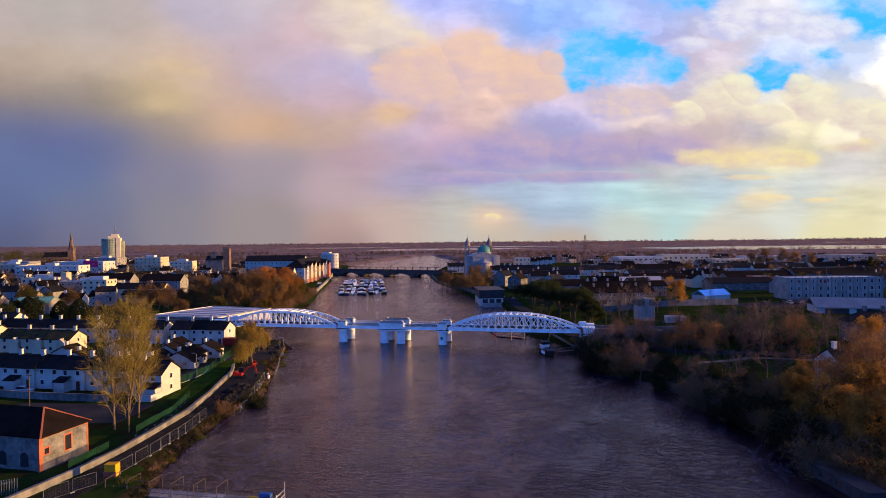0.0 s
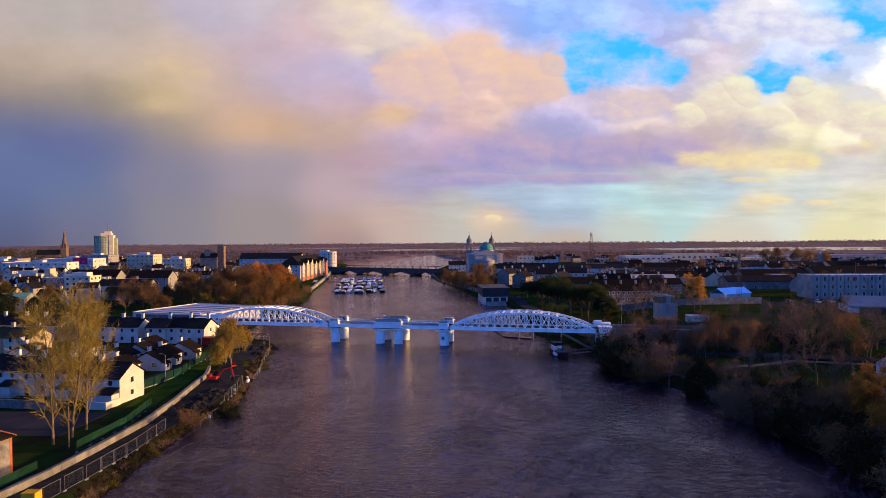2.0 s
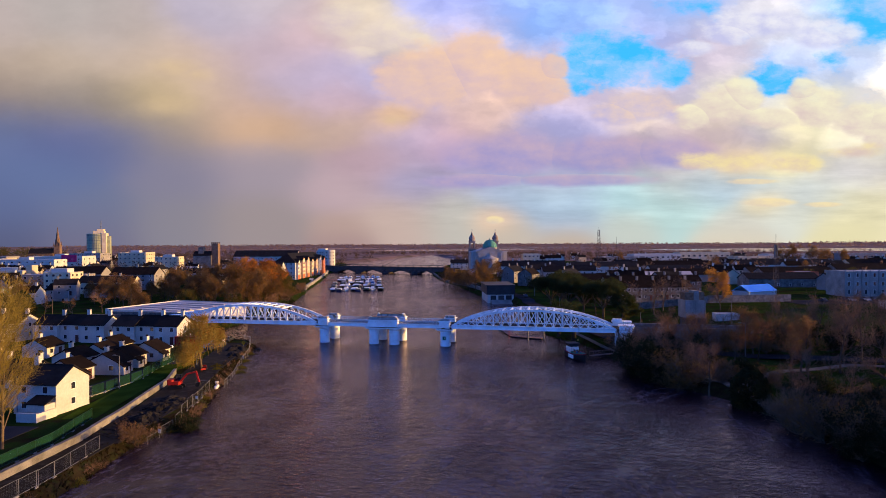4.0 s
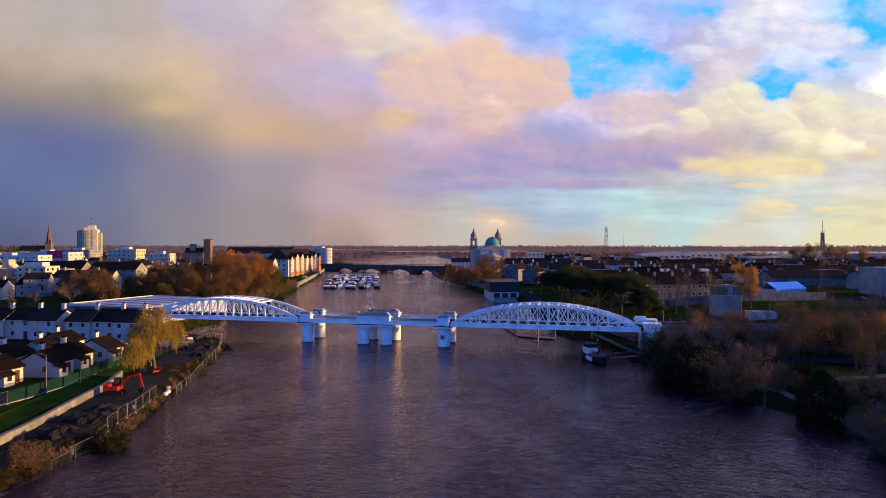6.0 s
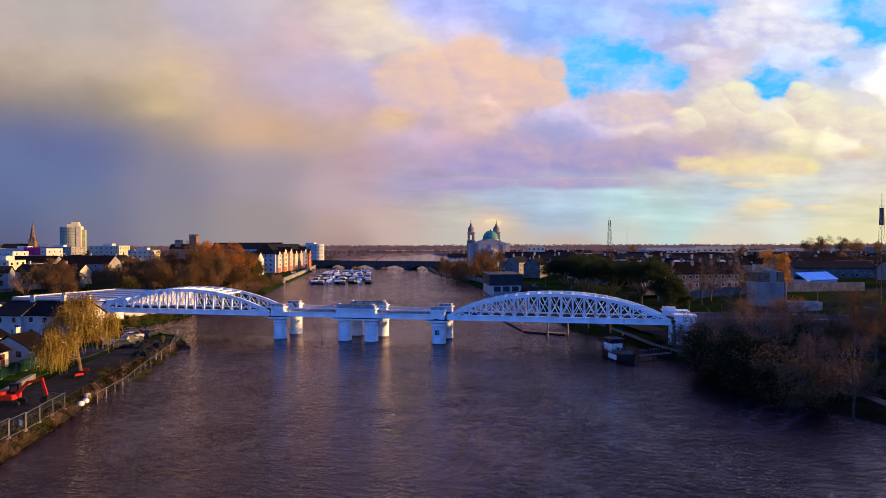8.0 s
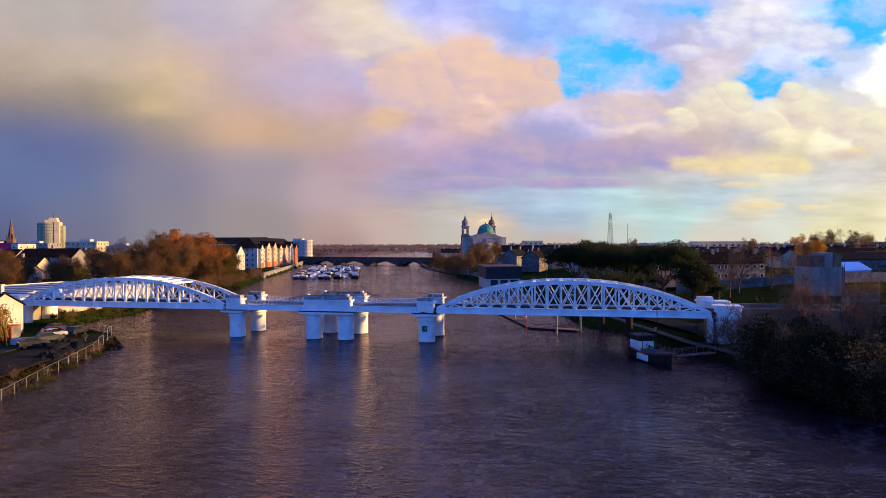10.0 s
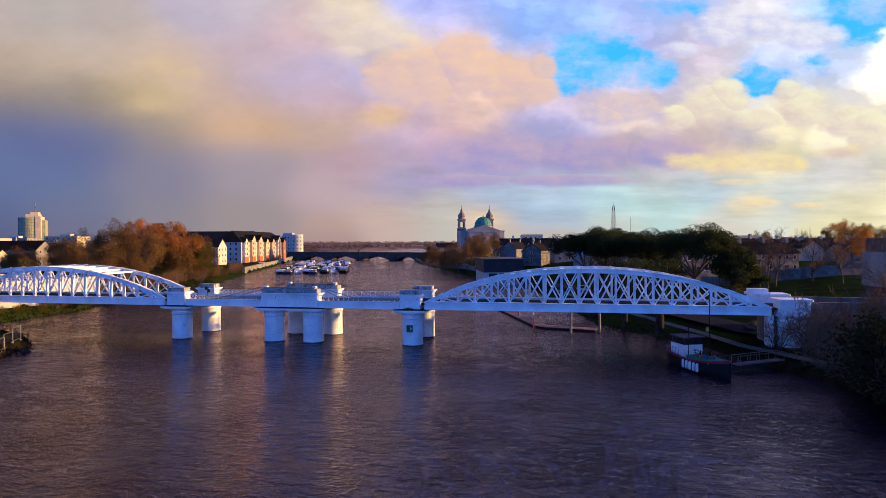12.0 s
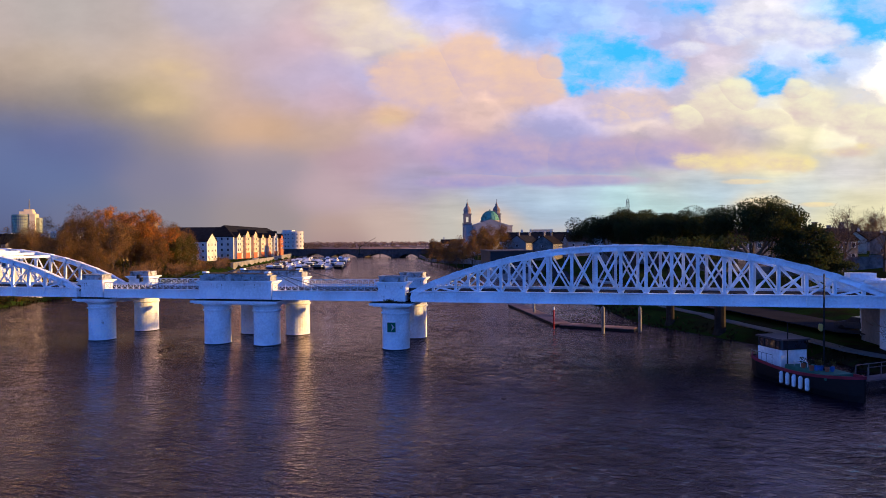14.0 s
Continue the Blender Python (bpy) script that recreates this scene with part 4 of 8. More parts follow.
def pier(x, wide, cols, name, label):
    p = thing(name, label, "bridge pier", group="bridge piers")
    top = 4.72
    for cx in cols:
        for cy in (FRONT + 1.5, FRONT + WIDE + 1.4):
            c = part("column", shaft(x + cx, cy, top), PIER, p, smooth=False)
            part("water_stain", Geo().lathe(x + cx, cy, [(1.557, 0.0), (1.557, 0.07)], 28), GRIME, c)
    w = wide / 2
    for y0, y1 in ((FRONT - 0.65, FRONT + 3.4), (FRONT + WIDE - 0.6, FRONT + WIDE + 3.4)):
        c = part("cap", Geo().box(x - w - 0.55, y0 + 0.2, top, x + w + 0.55, y1 - 0.2, top + 0.14, 0.1).box(x - w - 0.95, y0, top + 0.14, x + w + 0.95, y1, top + 0.40, 0.12), PIER, p)
        part("ledge_dirt", Geo().box(x - w - 0.88, y0 + 0.06, top + 0.404, x + w + 0.88, y1 - 0.06, top + 0.44), GRIME, c)
        for k in range(2 if wide < 5 else 4):
            bx = x - w + 0.5 + (wide - 1.0) * k / (1 if wide < 5 else 3)
            part("bearing", Geo().box(bx - 0.3, y0 + 0.7, top + 0.44, bx + 0.3, y1 - 0.7, DECK - 0.02), GRIME, c)
    part("crosshead", Geo().box(x - w, FRONT + 3.42, top - 0.3, x + w, FRONT + WIDE - 0.62, top + 0.38), PIER, p)
    for y0, y1 in ((FRONT - 0.18, FRONT + 1.5), (FRONT + WIDE - 0.1, FRONT + WIDE + 1.8)):
        b = part("parapet_block", Geo().box(x - w, y0, DECK, x + w, y1, 7.0), PIER, p)
        part("cornice", Geo().box(x - w - 0.10, y0 - 0.10, 7.0, x + w + 0.10, y1 + 0.10, 7.12).box(x - w - 0.20, y0 - 0.20, 7.12, x + w + 0.20, y1 + 0.20, 7.24).box(x - w - 0.34, y0 - 0.32, 7.24, x + w + 0.34, y1 + 0.32, 7.38), PIER, b)
        part("attic", Geo().box(x - w + 0.1, y0 + 0.08, 7.38, x + w - 0.1, y1 - 0.08, 7.9).box(x - w + 0.02, y0, 7.9, x + w - 0.02, y1, 8.0), ATTIC, b, "grey weathered attic course")
        n = max(4, int(wide / 0.8))
        for k in range(n):
            xa = x - w + 0.16 + (wide - 0.32) * k / n
            part("attic_panel", Geo().box(xa, y0 + 0.03, 7.42, xa + (wide - 0.32) / n * 0.82, y0 + 0.078, 7.86), ATTIC, b)
        part("base_moulding", Geo().box(x - w - 0.06, y0 - 0.06, DECK + 0.02, x + w + 0.06, y0 - 0.004, DECK + 0.16).box(x - w - 0.04, y0 - 0.04, 6.72, x + w + 0.04, y0 - 0.004, 6.80), PIER, b)
        rs = random.Random(int(x * 7 + y0))
        for k in range(int(wide * 0.7)):
            sx, sz = x + rs.uniform(-w + 0.15, w - 0.15), rs.uniform(0.15, 0.7)
            part("rust_streak", Geo().slab([(sx, 6.99), (sx + rs.uniform(0.03, 0.09), 6.99), (sx + 0.03, 6.99 - sz)], y0 - 0.004, y0 - 0.002), RUST, b)
    return p


pier(P1, 3.0, (0,), "bridge_pier", "white-painted pier of two round iron columns in the river")
mid = pier(P2, 9.0, (-3.15, 3.15), "bridge_pier", "wide white centre pier on four round iron columns")
for y0 in (FRONT - 0.18, FRONT + WIDE - 0.1):
    a = part("raised_attic", Geo().box(P2 - 4.0, y0 + 0.1, 8.0, P2 + 4.0, y0 + 1.4, 8.16), ATTIC, mid)
    part("lead_flashing", Geo().box(P2 - 4.1, y0 + 0.02, 8.164, P2 + 4.1, y0 + 1.48, 8.23), RUST, a)
    for s in (-1, 1):
        part("end_block", Geo().box(P2 + s * 3.9 - 0.3, y0 + 0.2, 8.23, P2 + s * 3.9 + 0.3, y0 + 0.8, 8.42, 0.05), PIER, a)
third = pier(P3, 3.0, (0,), "bridge_pier", "white river pier with a green arrow sign on its column")
sign = part("navigation_sign", Geo().box(P3 - 0.48, FRONT - 0.16, 2.0, P3 + 0.42, FRONT - 0.08, 3.0), SIGN_GREEN, third, "green board with a white arrow")
part("sign_border", Geo().box(P3 - 0.53, FRONT - 0.14, 1.95, P3 + 0.47, FRONT - 0.07, 3.05), FRAME_W, sign)
part("arrow", Geo().slab([(P3 - 0.06, 2.1), (P3 + 0.32, 2.5), (P3 - 0.06, 2.9), (P3 + 0.06, 2.5)], FRONT - 0.175, FRONT - 0.16), FRAME_W, sign)


def tuft(g, x, y, z, r, n, rng):
    for _ in range(n):
        a, t = rng.random() * 6.28, rng.random()
        dx, dy = math.cos(a) * r * rng.random(), math.sin(a) * r * rng.random()
        g.add([(x + dx - 0.03, y + dy, z), (x + dx + 0.03, y + dy, z), (x + dx * 1.6, y + dy * 1.6, z + r * (0.5 + t))], [(0, 1, 2)])


rng = random.Random(4)
g = Geo()
for _ in range(7):
    tuft(g, P3 - 0.6 + 2.3 * rng.random(), FRONT - 0.4, DECK - 0.05, 0.28, 14, rng)
tagged(part("weeds", g, LEAF_OLIVE), "green weeds growing on a pier ledge", "weeds", kind="stuff")
# signal on the far parapet
sg = thing("signal_lamp", "small black railway signal by the pier parapet", "signal")
part("post", Geo().tube((P1 + 0.9, FRONT + WIDE - 1.0, DECK + 0.86), (P1 + 0.9, FRONT + WIDE - 1.0, 7.2), 0.06), BLACK, sg)
part("lamp_head", Geo().box(P1 + 0.5, FRONT + WIDE - 1.2, 7.1, P1 + 0.95, FRONT + WIDE - 0.85, 7.6, 0.06).box(P1 + 0.95, FRONT + WIDE - 1.15, 6.7, P1 + 1.3, FRONT + WIDE - 0.85, 7.25, 0.06), BLACK, sg)


def abutment(x0, x1, label):
    """Masonry and iron end of the bridge with its round column."""
    ab = thing("bridge_abutment", label, "abutment")
    s = 1 if x1 > x0 else -1
    lo, hi = min(x0, x1), max(x0, x1)
    for cy in (FRONT + 1.0, FRONT + WIDE + 1.2):
        part("column", Geo().lathe(x0 + s * 2.7, cy, [(1.6, -1), (1.6, 4.2), (1.75, 4.3), (1.75, 4.6), (1.6, 4.7), (1.7, 5.0), (1.95, 5.2), (1.95, 5.4)], 24), PIER, ab)
    part("bearing_wall", Geo().box(lo + 0.4, FRONT + 2.4, -0.5, lo + 1.9, FRONT + WIDE - 0.6, DECK - 0.05), CONCRETE, ab)
    part("bearing_post", Geo().box(x0 + s * 0.1 - 0.35, FRONT + 0.3, -0.5, x0 + s * 0.1 + 0.35, FRONT + 2.2, DECK - 0.05, 0.1), PIER, ab)
    for y0, y1 in ((FRONT - 0.5, FRONT + 2.4), (FRONT + WIDE - 0.4, FRONT + WIDE + 2.6)):
        part("pedestal", Geo().box(x0 + s * 2.7 - 1.8, y0, 5.42, x0 + s * 2.7 + 1.8, y1, 7.1, 0.1).box(x0 + s * 2.7 - 2.05, y0 - 0.2, 7.1, x0 + s * 2.7 + 2.05, y1 + 0.2, 7.4, 0.1), PIER, ab)
    part("parapet", Geo().box(x0 + s * 0.4 - 0.9, FRONT + WIDE - 0.1, DECK, x0 + s * 0.4 + 1.6, FRONT + WIDE + 1.2, 8.1).box(x0 + s * 0.4 - 1.2, FRONT + WIDE - 0.3, 7.3, x0 + s * 0.4 + 1.9, FRONT + WIDE + 1.4, 7.6), PIER, ab)
    part("wing_wall", Geo().box(lo + (4.5 if s > 0 else -30), FRONT + 0.2, 0.0, hi + (30 if s > 0 else -4.5), FRONT + 0.9, 7.0), STONE, ab)
    part("wing_wall", Geo().box(lo + (4.5 if s > 0 else -30), FRONT + WIDE + 0.2, 0.0, hi + (30 if s > 0 else -4.5), FRONT + WIDE + 0.9, 7.0), STONE, ab)
    part("embankment_fill", Geo().box(lo + (4.6 if s > 0 else -30), FRONT + 0.95, 0.0, hi + (30 if s > 0 else -4.6), FRONT + WIDE + 0.15, DECK + 0.6), MUD, ab)
    return ab


abutment(P3 + 2.15 + LONG, P3 + 2.2 + LONG + 5, "white iron column and stone abutment on the west bank")
abutment(P1 - 2.15 - LONG, P1 - 2.2 - LONG - 5, "stone abutment on the east bank behind the houses")

# ---------------------------------------------------------------- trees


def limb(geos, tips, p, d, length, r, level, cfg, rng):
    """A bending branch with its side branches; tips collects the ends."""
    last = level == cfg["levels"]
    segs = 5 if level == 0 else 3 if level == 1 else 2
    wood = geos[0] if level <= 1 else geos[1]
    sides = 6 if level == 0 else 4 if level == 1 else 3
    kids = cfg["kids"][level] if not last else 0
    done = 0
    for i in range(segs):
        t1 = (i + 1) / segs
        q = p + d * (length / segs)
        ra, rb = r * (1 - 0.8 * i / segs), r * (1 - 0.8 * t1)
        wood.tube(p, q, ra, rb, sides, False)
        if not last and t1 > cfg["bare"][level]:
            want = int(round(kids * (t1 - cfg["bare"][level]) / (1 - cfg["bare"][level])))
            while done < want:
                k = rng.random()
                at = p + (q - p) * k
                ang = rng.random() * 6.283
                s = d.cross(Vector((math.cos(ang), math.sin(ang), 0.31))).normalized()
                lean = radians(cfg["lean"][level] * (0.75 + 0.5 * rng.random()))
                dd = (d * math.cos(lean) + s * math.sin(lean)).normalized()
                frac = (i + k) / segs
                ln = cfg["len"][level] * cfg["height"] * (1 - cfg["taper"][level] * frac) * (0.7 + 0.6 * rng.random())
                limb(geos, tips, at, dd, ln, max(cfg["twig"], ra * cfg["thin"][level]), level + 1, cfg, rng)
                done += 1
        p = q
        w = cfg["wander"]
        d = (d + Vector((rng.uniform(-w, w), rng.uniform(-w, w), rng.uniform(-w, w) + cfg["rise"][level]))).normalized()
    if level >= 2 or last:
        tips.append((p, d))


def leaf_cloud(g, c, radius, n, size, rng, squash=1.0):
    for _ in range(n):
        while True:
            o = Vector((rng.uniform(-1, 1), rng.uniform(-1, 1), rng.uniform(-1, 1)))
            if o.length < 1:
                break
        p = c + Vector((o.x, o.y, o.z * squash)) * radius
        a = Vector((rng.uniform(-1, 1), rng.uniform(-1, 1), rng.uniform(-1, 1))).normalized() * size * rng.uniform(0.6, 1.2)
        b = a.cross(Vector((rng.uniform(-1, 1), rng.uniform(-1, 1), rng.uniform(-1, 1)))).normalized() * size * 0.6
        g.v += [tuple(p - a * 0.5), tuple(p + b * 0.5), tuple(p + a * 0.5), tuple(p - b * 0.5)]
        k = len(g.v)
        g.f.append((k - 4, k - 3, k - 2, k - 1))


KINDS = {
    "poplar": dict(levels=3, kids=(38, 10, 7), bare=(0.14, 0.15, 0.1), lean=(33, 30, 30), len=(0.40, 0.12, 0.065), taper=(0.62, 0.3, 0.2), thin=(0.42, 0.5, 0.6), rise=(0.0, 0.16, 0.1, 0.05), wander=0.10, twig=0.022),
    "round": dict(levels=3, kids=(13, 6, 5), bare=(0.22, 0.25, 0.15), lean=(56, 44, 42), len=(0.44, 0.19, 0.095), taper=(0.45, 0.35, 0.3), thin=(0.5, 0.5, 0.6), rise=(0.0, 0.12, 0.06, 0.0), wander=0.16, twig=0.022),
    "fine": dict(levels=3, kids=(15, 8, 7), bare=(0.2, 0.2, 0.1), lean=(48, 40, 40), len=(0.46, 0.2, 0.11), taper=(0.45, 0.35, 0.3), thin=(0.5, 0.5, 0.6), rise=(0.0, 0.12, 0.08, 0.03), wander=0.15, twig=0.019),
    "pine": dict(levels=2, kids=(17, 8), bare=(0.52, 0.35), lean=(72, 46), len=(0.44, 0.18), taper=(0.45, 0.2), thin=(0.46, 0.55), rise=(0.0, 0.17, 0.12), wander=0.14, twig=0.05),
    "shrub": dict(levels=3, kids=(16, 7, 5), bare=(0.0, 0.1, 0.1), lean=(46, 36, 38), len=(0.75, 0.32, 0.17), taper=(0.2, 0.3, 0.3), thin=(0.6, 0.5, 0.6), rise=(0.0, 0.10, 0.05, 0.0), wander=0.16, twig=0.02),
}


def make_tree(name, label, seed, kind, height, wood_mat, twig_mat, leaf=None, per_tip=6, size=0.35, fuzz=0.7, trunk_r=None, droop=0.0):
    """One tree with trunk, twigs and leaves, standing at its base; kept out of view until copied to its places."""
    rng = random.Random(seed)
    cfg = dict(KINDS[kind], height=height)
    wood, twigs, leaves, tips = Geo(), Geo(), Geo(), []
    r = trunk_r or height * 0.02
    lead = 0.35 if kind == "shrub" else 0.82 if kind != "pine" else 0.74
    limb((wood, twigs), tips, Vector((0, 0, -0.3)), Vector((rng.uniform(-.06, .06), rng.uniform(-.06, .06), 1)).normalized(), height * lead, r, 0, cfg, rng)
    for p, d in tips:
        if droop:
            for _ in range(3):
                a = p + Vector((rng.uniform(-.5, .5), rng.uniform(-.5, .5), 0))
                b = a + Vector((rng.uniform(-.4, .4), rng.uniform(-.4, .4), -droop * rng.uniform(0.4, 1.1)))
                if b.z > 0.2:
                    twigs.tube(a, b, 0.03, 0.012, 3, False)
                    if leaf:
                        leaf_cloud(leaves, (a + b) / 2, 0.5, 3, size, rng, 2.0)
        if leaf:
            if kind == "pine":
                leaf_cloud(leaves, p + Vector((0, 0, 0.25)), 1.75, per_tip, size, rng, 0.42)
            else:
                leaf_cloud(leaves, p, fuzz, per_tip, size, rng)
    t = thing(name, label, "tree")
    part("trunk", wood, wood_mat, t, smooth=True)
    if twigs.f:
        part("branchwork", twigs, twig_mat, t)
    if leaves.f:
        part("foliage", leaves, leaf, t)
    t["used"] = 0
    return t


def plant(tree, x, y, scale=1.0, turn=0.0, z=None, group="", label=""):
    """The first planting moves the tree itself; later ones are copies."""
    m = pose(x, y, (ground_z(x, y) if z is None else z) - 0.05, 0, 0, turn)
    if not tree["used"]:
        tree["used"] = 1
        tree.matrix_basis = m @ Matrix.Diagonal((scale, scale, scale, 1))
        t = tree
    else:
        t = copy_thing(tree, m)
        t.scale = (scale, scale, scale)
    return tagged(t, label, "", group)


rng = random.Random(11)
poplars = [make_tree("poplar_tree", "tall bare poplar with golden upright branches", 21 + k, "poplar", 24.0, BARK_PALE, TWIG_GOLD, None, 1, 0.13, 0.5, 0.25) for k in range(2)]
plant(poplars[0], -86.4, 101.5, 1.03, 10, group="poplars on the bank")
plant(poplars[1], -86.4, 105.2, 1.06, 80, group="poplars on the bank")
plant(poplars[0], -87.4, 109.4, 1.0, 200, group="poplars on the bank")

willow = make_tree("willow_tree", "golden weeping willow beside the building site", 31, "round", 10.5, BARK_PALE, TWIG_GOLD, LEAF_GOLD, 15, 0.20, 0.85, 0.28, droop=2.8)
plant(willow, -93.0, 164.6, 1.12, 30).scale = (1.42, 1.42, 1.08)

rust = [make_tree("autumn_tree", "large tree in rust-orange autumn leaf on the bank", 41 + k, "round", 17.0, BARK, TWIG_BROWN, LEAF_RUST, 34, 0.34, 1.0) for k in range(2)]
brown = [make_tree("riverside_tree", "half-bare brown winter tree on the river bank", 51 + k, "fine", 15.0, BARK, TWIG_BROWN, LEAF_BROWN, 12, 0.28, 0.9) for k in range(3)]
olive = [make_tree("riverside_tree", "tree with thinning olive-yellow leaves", 61, "round", 13.0, BARK, TWIG_BROWN, LEAF_OLIVE, 16, 0.42, 0.9)]
bare = [make_tree("bare_tree", "bare leafless tree with fine brown twigs", 71 + k, "fine", 13.0, BARK, TWIG_BROWN, None) for k in range(2)]
rusty = [make_tree("riverside_tree", "bare winter tree with rusty brown twigs", 85, "fine", 14.0, BARK, TWIG_RUST, LEAF_BROWN, 3, 0.26, 0.7)]
golden = [make_tree("golden_tree", "tree with orange and yellow autumn leaves", 81, "round", 12.0, BARK, TWIG_BROWN, LEAF_GOLD, 15, 0.36, 0.85)]
shrubs = [make_tree("shrub", "tangled leafless brown shrub on the bank", 91 + k, "shrub", 4.6, BARK, TWIG_BROWN, LEAF_BROWN if k else None, 2, 0.22, 0.5) for k in range(2)]
dark_shrub = make_tree("evergreen_shrub", "dense dark evergreen shrub on the bank", 95, "shrub", 4.2, BARK, TWIG_BROWN, LEAF_DARK, 8, 0.3, 0.6)
pines = [make_tree("pine_tree", "dark umbrella-shaped pine with a flat crown", 101 + k, "pine", 15.0, BARK, BARK, LEAF_PINE, 70, 0.55, 1.0, 0.42) for k in range(2)]


def make_yew():
    """Dense clipped conifer."""
    r, g, w = random.Random(7), Geo(), Geo()
    w.tube((0, 0, -0.3), (0, 0, 5.5), 0.3, 0.1, 6)
    for _ in range(4200):
        h = r.random() ** 1.3
        rad = 2.9 * math.sin(math.pi * min(1, 0.28 + 0.72 * h)) ** 0.75 * (0.82 + 0.3 * r.random())
        a = r.random() * 6.283
        leaf_cloud(g, Vector((math.cos(a) * rad, math.sin(a) * rad, 0.3 + 6.7 * h)), 0.12, 1, 0.5, r)
    t = thing("yew_tree", "dense black-green conifer at the water's edge", "tree")
    part("trunk", w, BARK, t)
    part("foliage", g, LEAF_DARK, t)
    t["used"] = 0
    return t


yew = make_yew()
plant(yew, 22.2, 158.4, 1.12)

# the wooded east bank beyond the bridge
for x, y, s, k in ((-152, 296, 1.00, 2), (-168, 305, 1.16, 2), (-160, 322, 1.12, 0), (-176, 332, 1.16, 0), (-172, 318, 1.14, 0), (-162, 312, 1.0, 2), (-158, 334, 0.95, 3), (-166, 338, 1.0, 2), (-190, 318, 1.0, 2), (-165, 346, 0.95, 3), (-184, 352, 1.06, 1), (-150, 276, 0.86, 2), (-172, 284, 0.72, 2), (-192, 292, 0.7, 2), (-208, 308, 0.7, 2), (-178, 366, 0.8, 2), (-190, 378, 0.85, 1), (-143, 262, 0.62, 3), (-210, 340, 0.9, 2), (-200, 272, 0.85, 2), (-225, 292, 0.9, 2), (-170, 268, 0.7, 3), (-187, 300, 0.75, 2)):
    pick = (rust[k % 2] if k < 2 and (k == 0 or x < -180) else brown[int(-x) % 3]) if k < 3 else olive[0]
    plant(pick, x, y, s * rng.uniform(0.93, 1.07), rng.uniform(0, 360), group="trees on the east bank")
for k in range(34):
    x, y = rng.uniform(-235, -150), rng.uniform(262, 395)
    if left_x(y) - x > 8:
        plant((brown[0], brown[1], brown[2], brown[0], olive[0], rust[1])[k % 6], x, y, rng.uniform(0.7, 0.98) * (0.7 if x < -186 and y < 325 else 0.8 if k % 6 == 5 else 1), rng.uniform(0, 360), group="trees on the east bank")
for k in range(44):
    y = 258 + 137 * rng.random()
    x = left_x(y) - 1.5 - 6 * rng.random()
    plant(shrubs[k % 2], x, y, rng.uniform(0.6, 1.1), rng.uniform(0, 360), group="shrubs on the bank")
for k in range(22):
    y = rng.uniform(214, 262)
    plant((shrubs[1], dark_shrub, shrubs[0])[k % 3], left_x(y) - rng.uniform(0.5, 5), y, rng.uniform(0.22, 0.4), rng.uniform(0, 360), group="shrubs on the bank")
for k in range(16):
    y = 264 + 100 * rng.random()
    x = left_x(y) - 5 - 16 * rng.random()
    plant((bare[0], olive[0], brown[1])[k % 3], x, y, rng.uniform(0.45, 0.75), rng.uniform(0, 360), group="trees on the east bank")

def umbrella_pine(seed, height, spread):
    """A pine with a forked trunk, bowed limbs and flat pads of needles that join into one crown."""
    r, wood, needles = random.Random(seed), Geo(), Geo()
    fork = height * 0.42
    wood.tube((0, 0, -0.4), (0.15, 0.1, fork), 0.45, 0.34, 8)
    for k in range(9):
        a = 2 * math.pi * (k + r.uniform(-0.3, 0.3)) / 9
        out = spread * (0.25 + 0.55 * r.random() ** 0.6)
        p = Vector((0.15, 0.1, fork * r.uniform(0.8, 1.0)))
        end = Vector((math.cos(a) * out, math.sin(a) * out, height * (0.90 - 0.13 * (out / spread) ** 2)))
        mid = Vector((end.x * 0.62, end.y * 0.62, p.z + (end.z - p.z) * 0.42))
        wood.tube(p, mid, 0.22, 0.15, 6).tube(mid, end, 0.15, 0.06, 5)
        for _ in range(6):
            b = a + r.uniform(-0.9, 0.9)
            tip = end + Vector((math.cos(b) * spread * 0.34 * r.random(), math.sin(b) * spread * 0.34 * r.random(), r.uniform(-1.6, 0.9)))
            wood.tube(mid + (end - mid) * r.uniform(0.2, 0.9), tip, 0.08, 0.03, 4)
            leaf_cloud(needles, tip, spread * r.uniform(0.20, 0.30), 420, 0.32, r, r.uniform(0.6, 0.95))
    for _ in range(7):
        a = r.random() * 6.283
        leaf_cloud(needles, Vector((math.cos(a) * spread * 0.35, math.sin(a) * spread * 0.35, height * r.uniform(0.84, 0.98))), spread * r.uniform(0.24, 0.36), 520, 0.32, r, 0.7)
    for _ in range(20):                      # lower tufts
        a, o = r.random() * 6.283, r.uniform(0.3, 0.75)
        leaf_cloud(needles, Vector((math.cos(a) * spread * o, math.sin(a) * spread * o, height * r.uniform(0.62, 0.84))), spread * r.uniform(0.16, 0.24), 190, 0.30, r, 0.55)
    t = thing("pine_tree", "dark umbrella-shaped pine with a flat crown", "tree", group="pines by the road")
    part("trunk", wood, BARK, t)
    part("foliage", needles, LEAF_PINE, t)
    t["used"] = 0
    return t


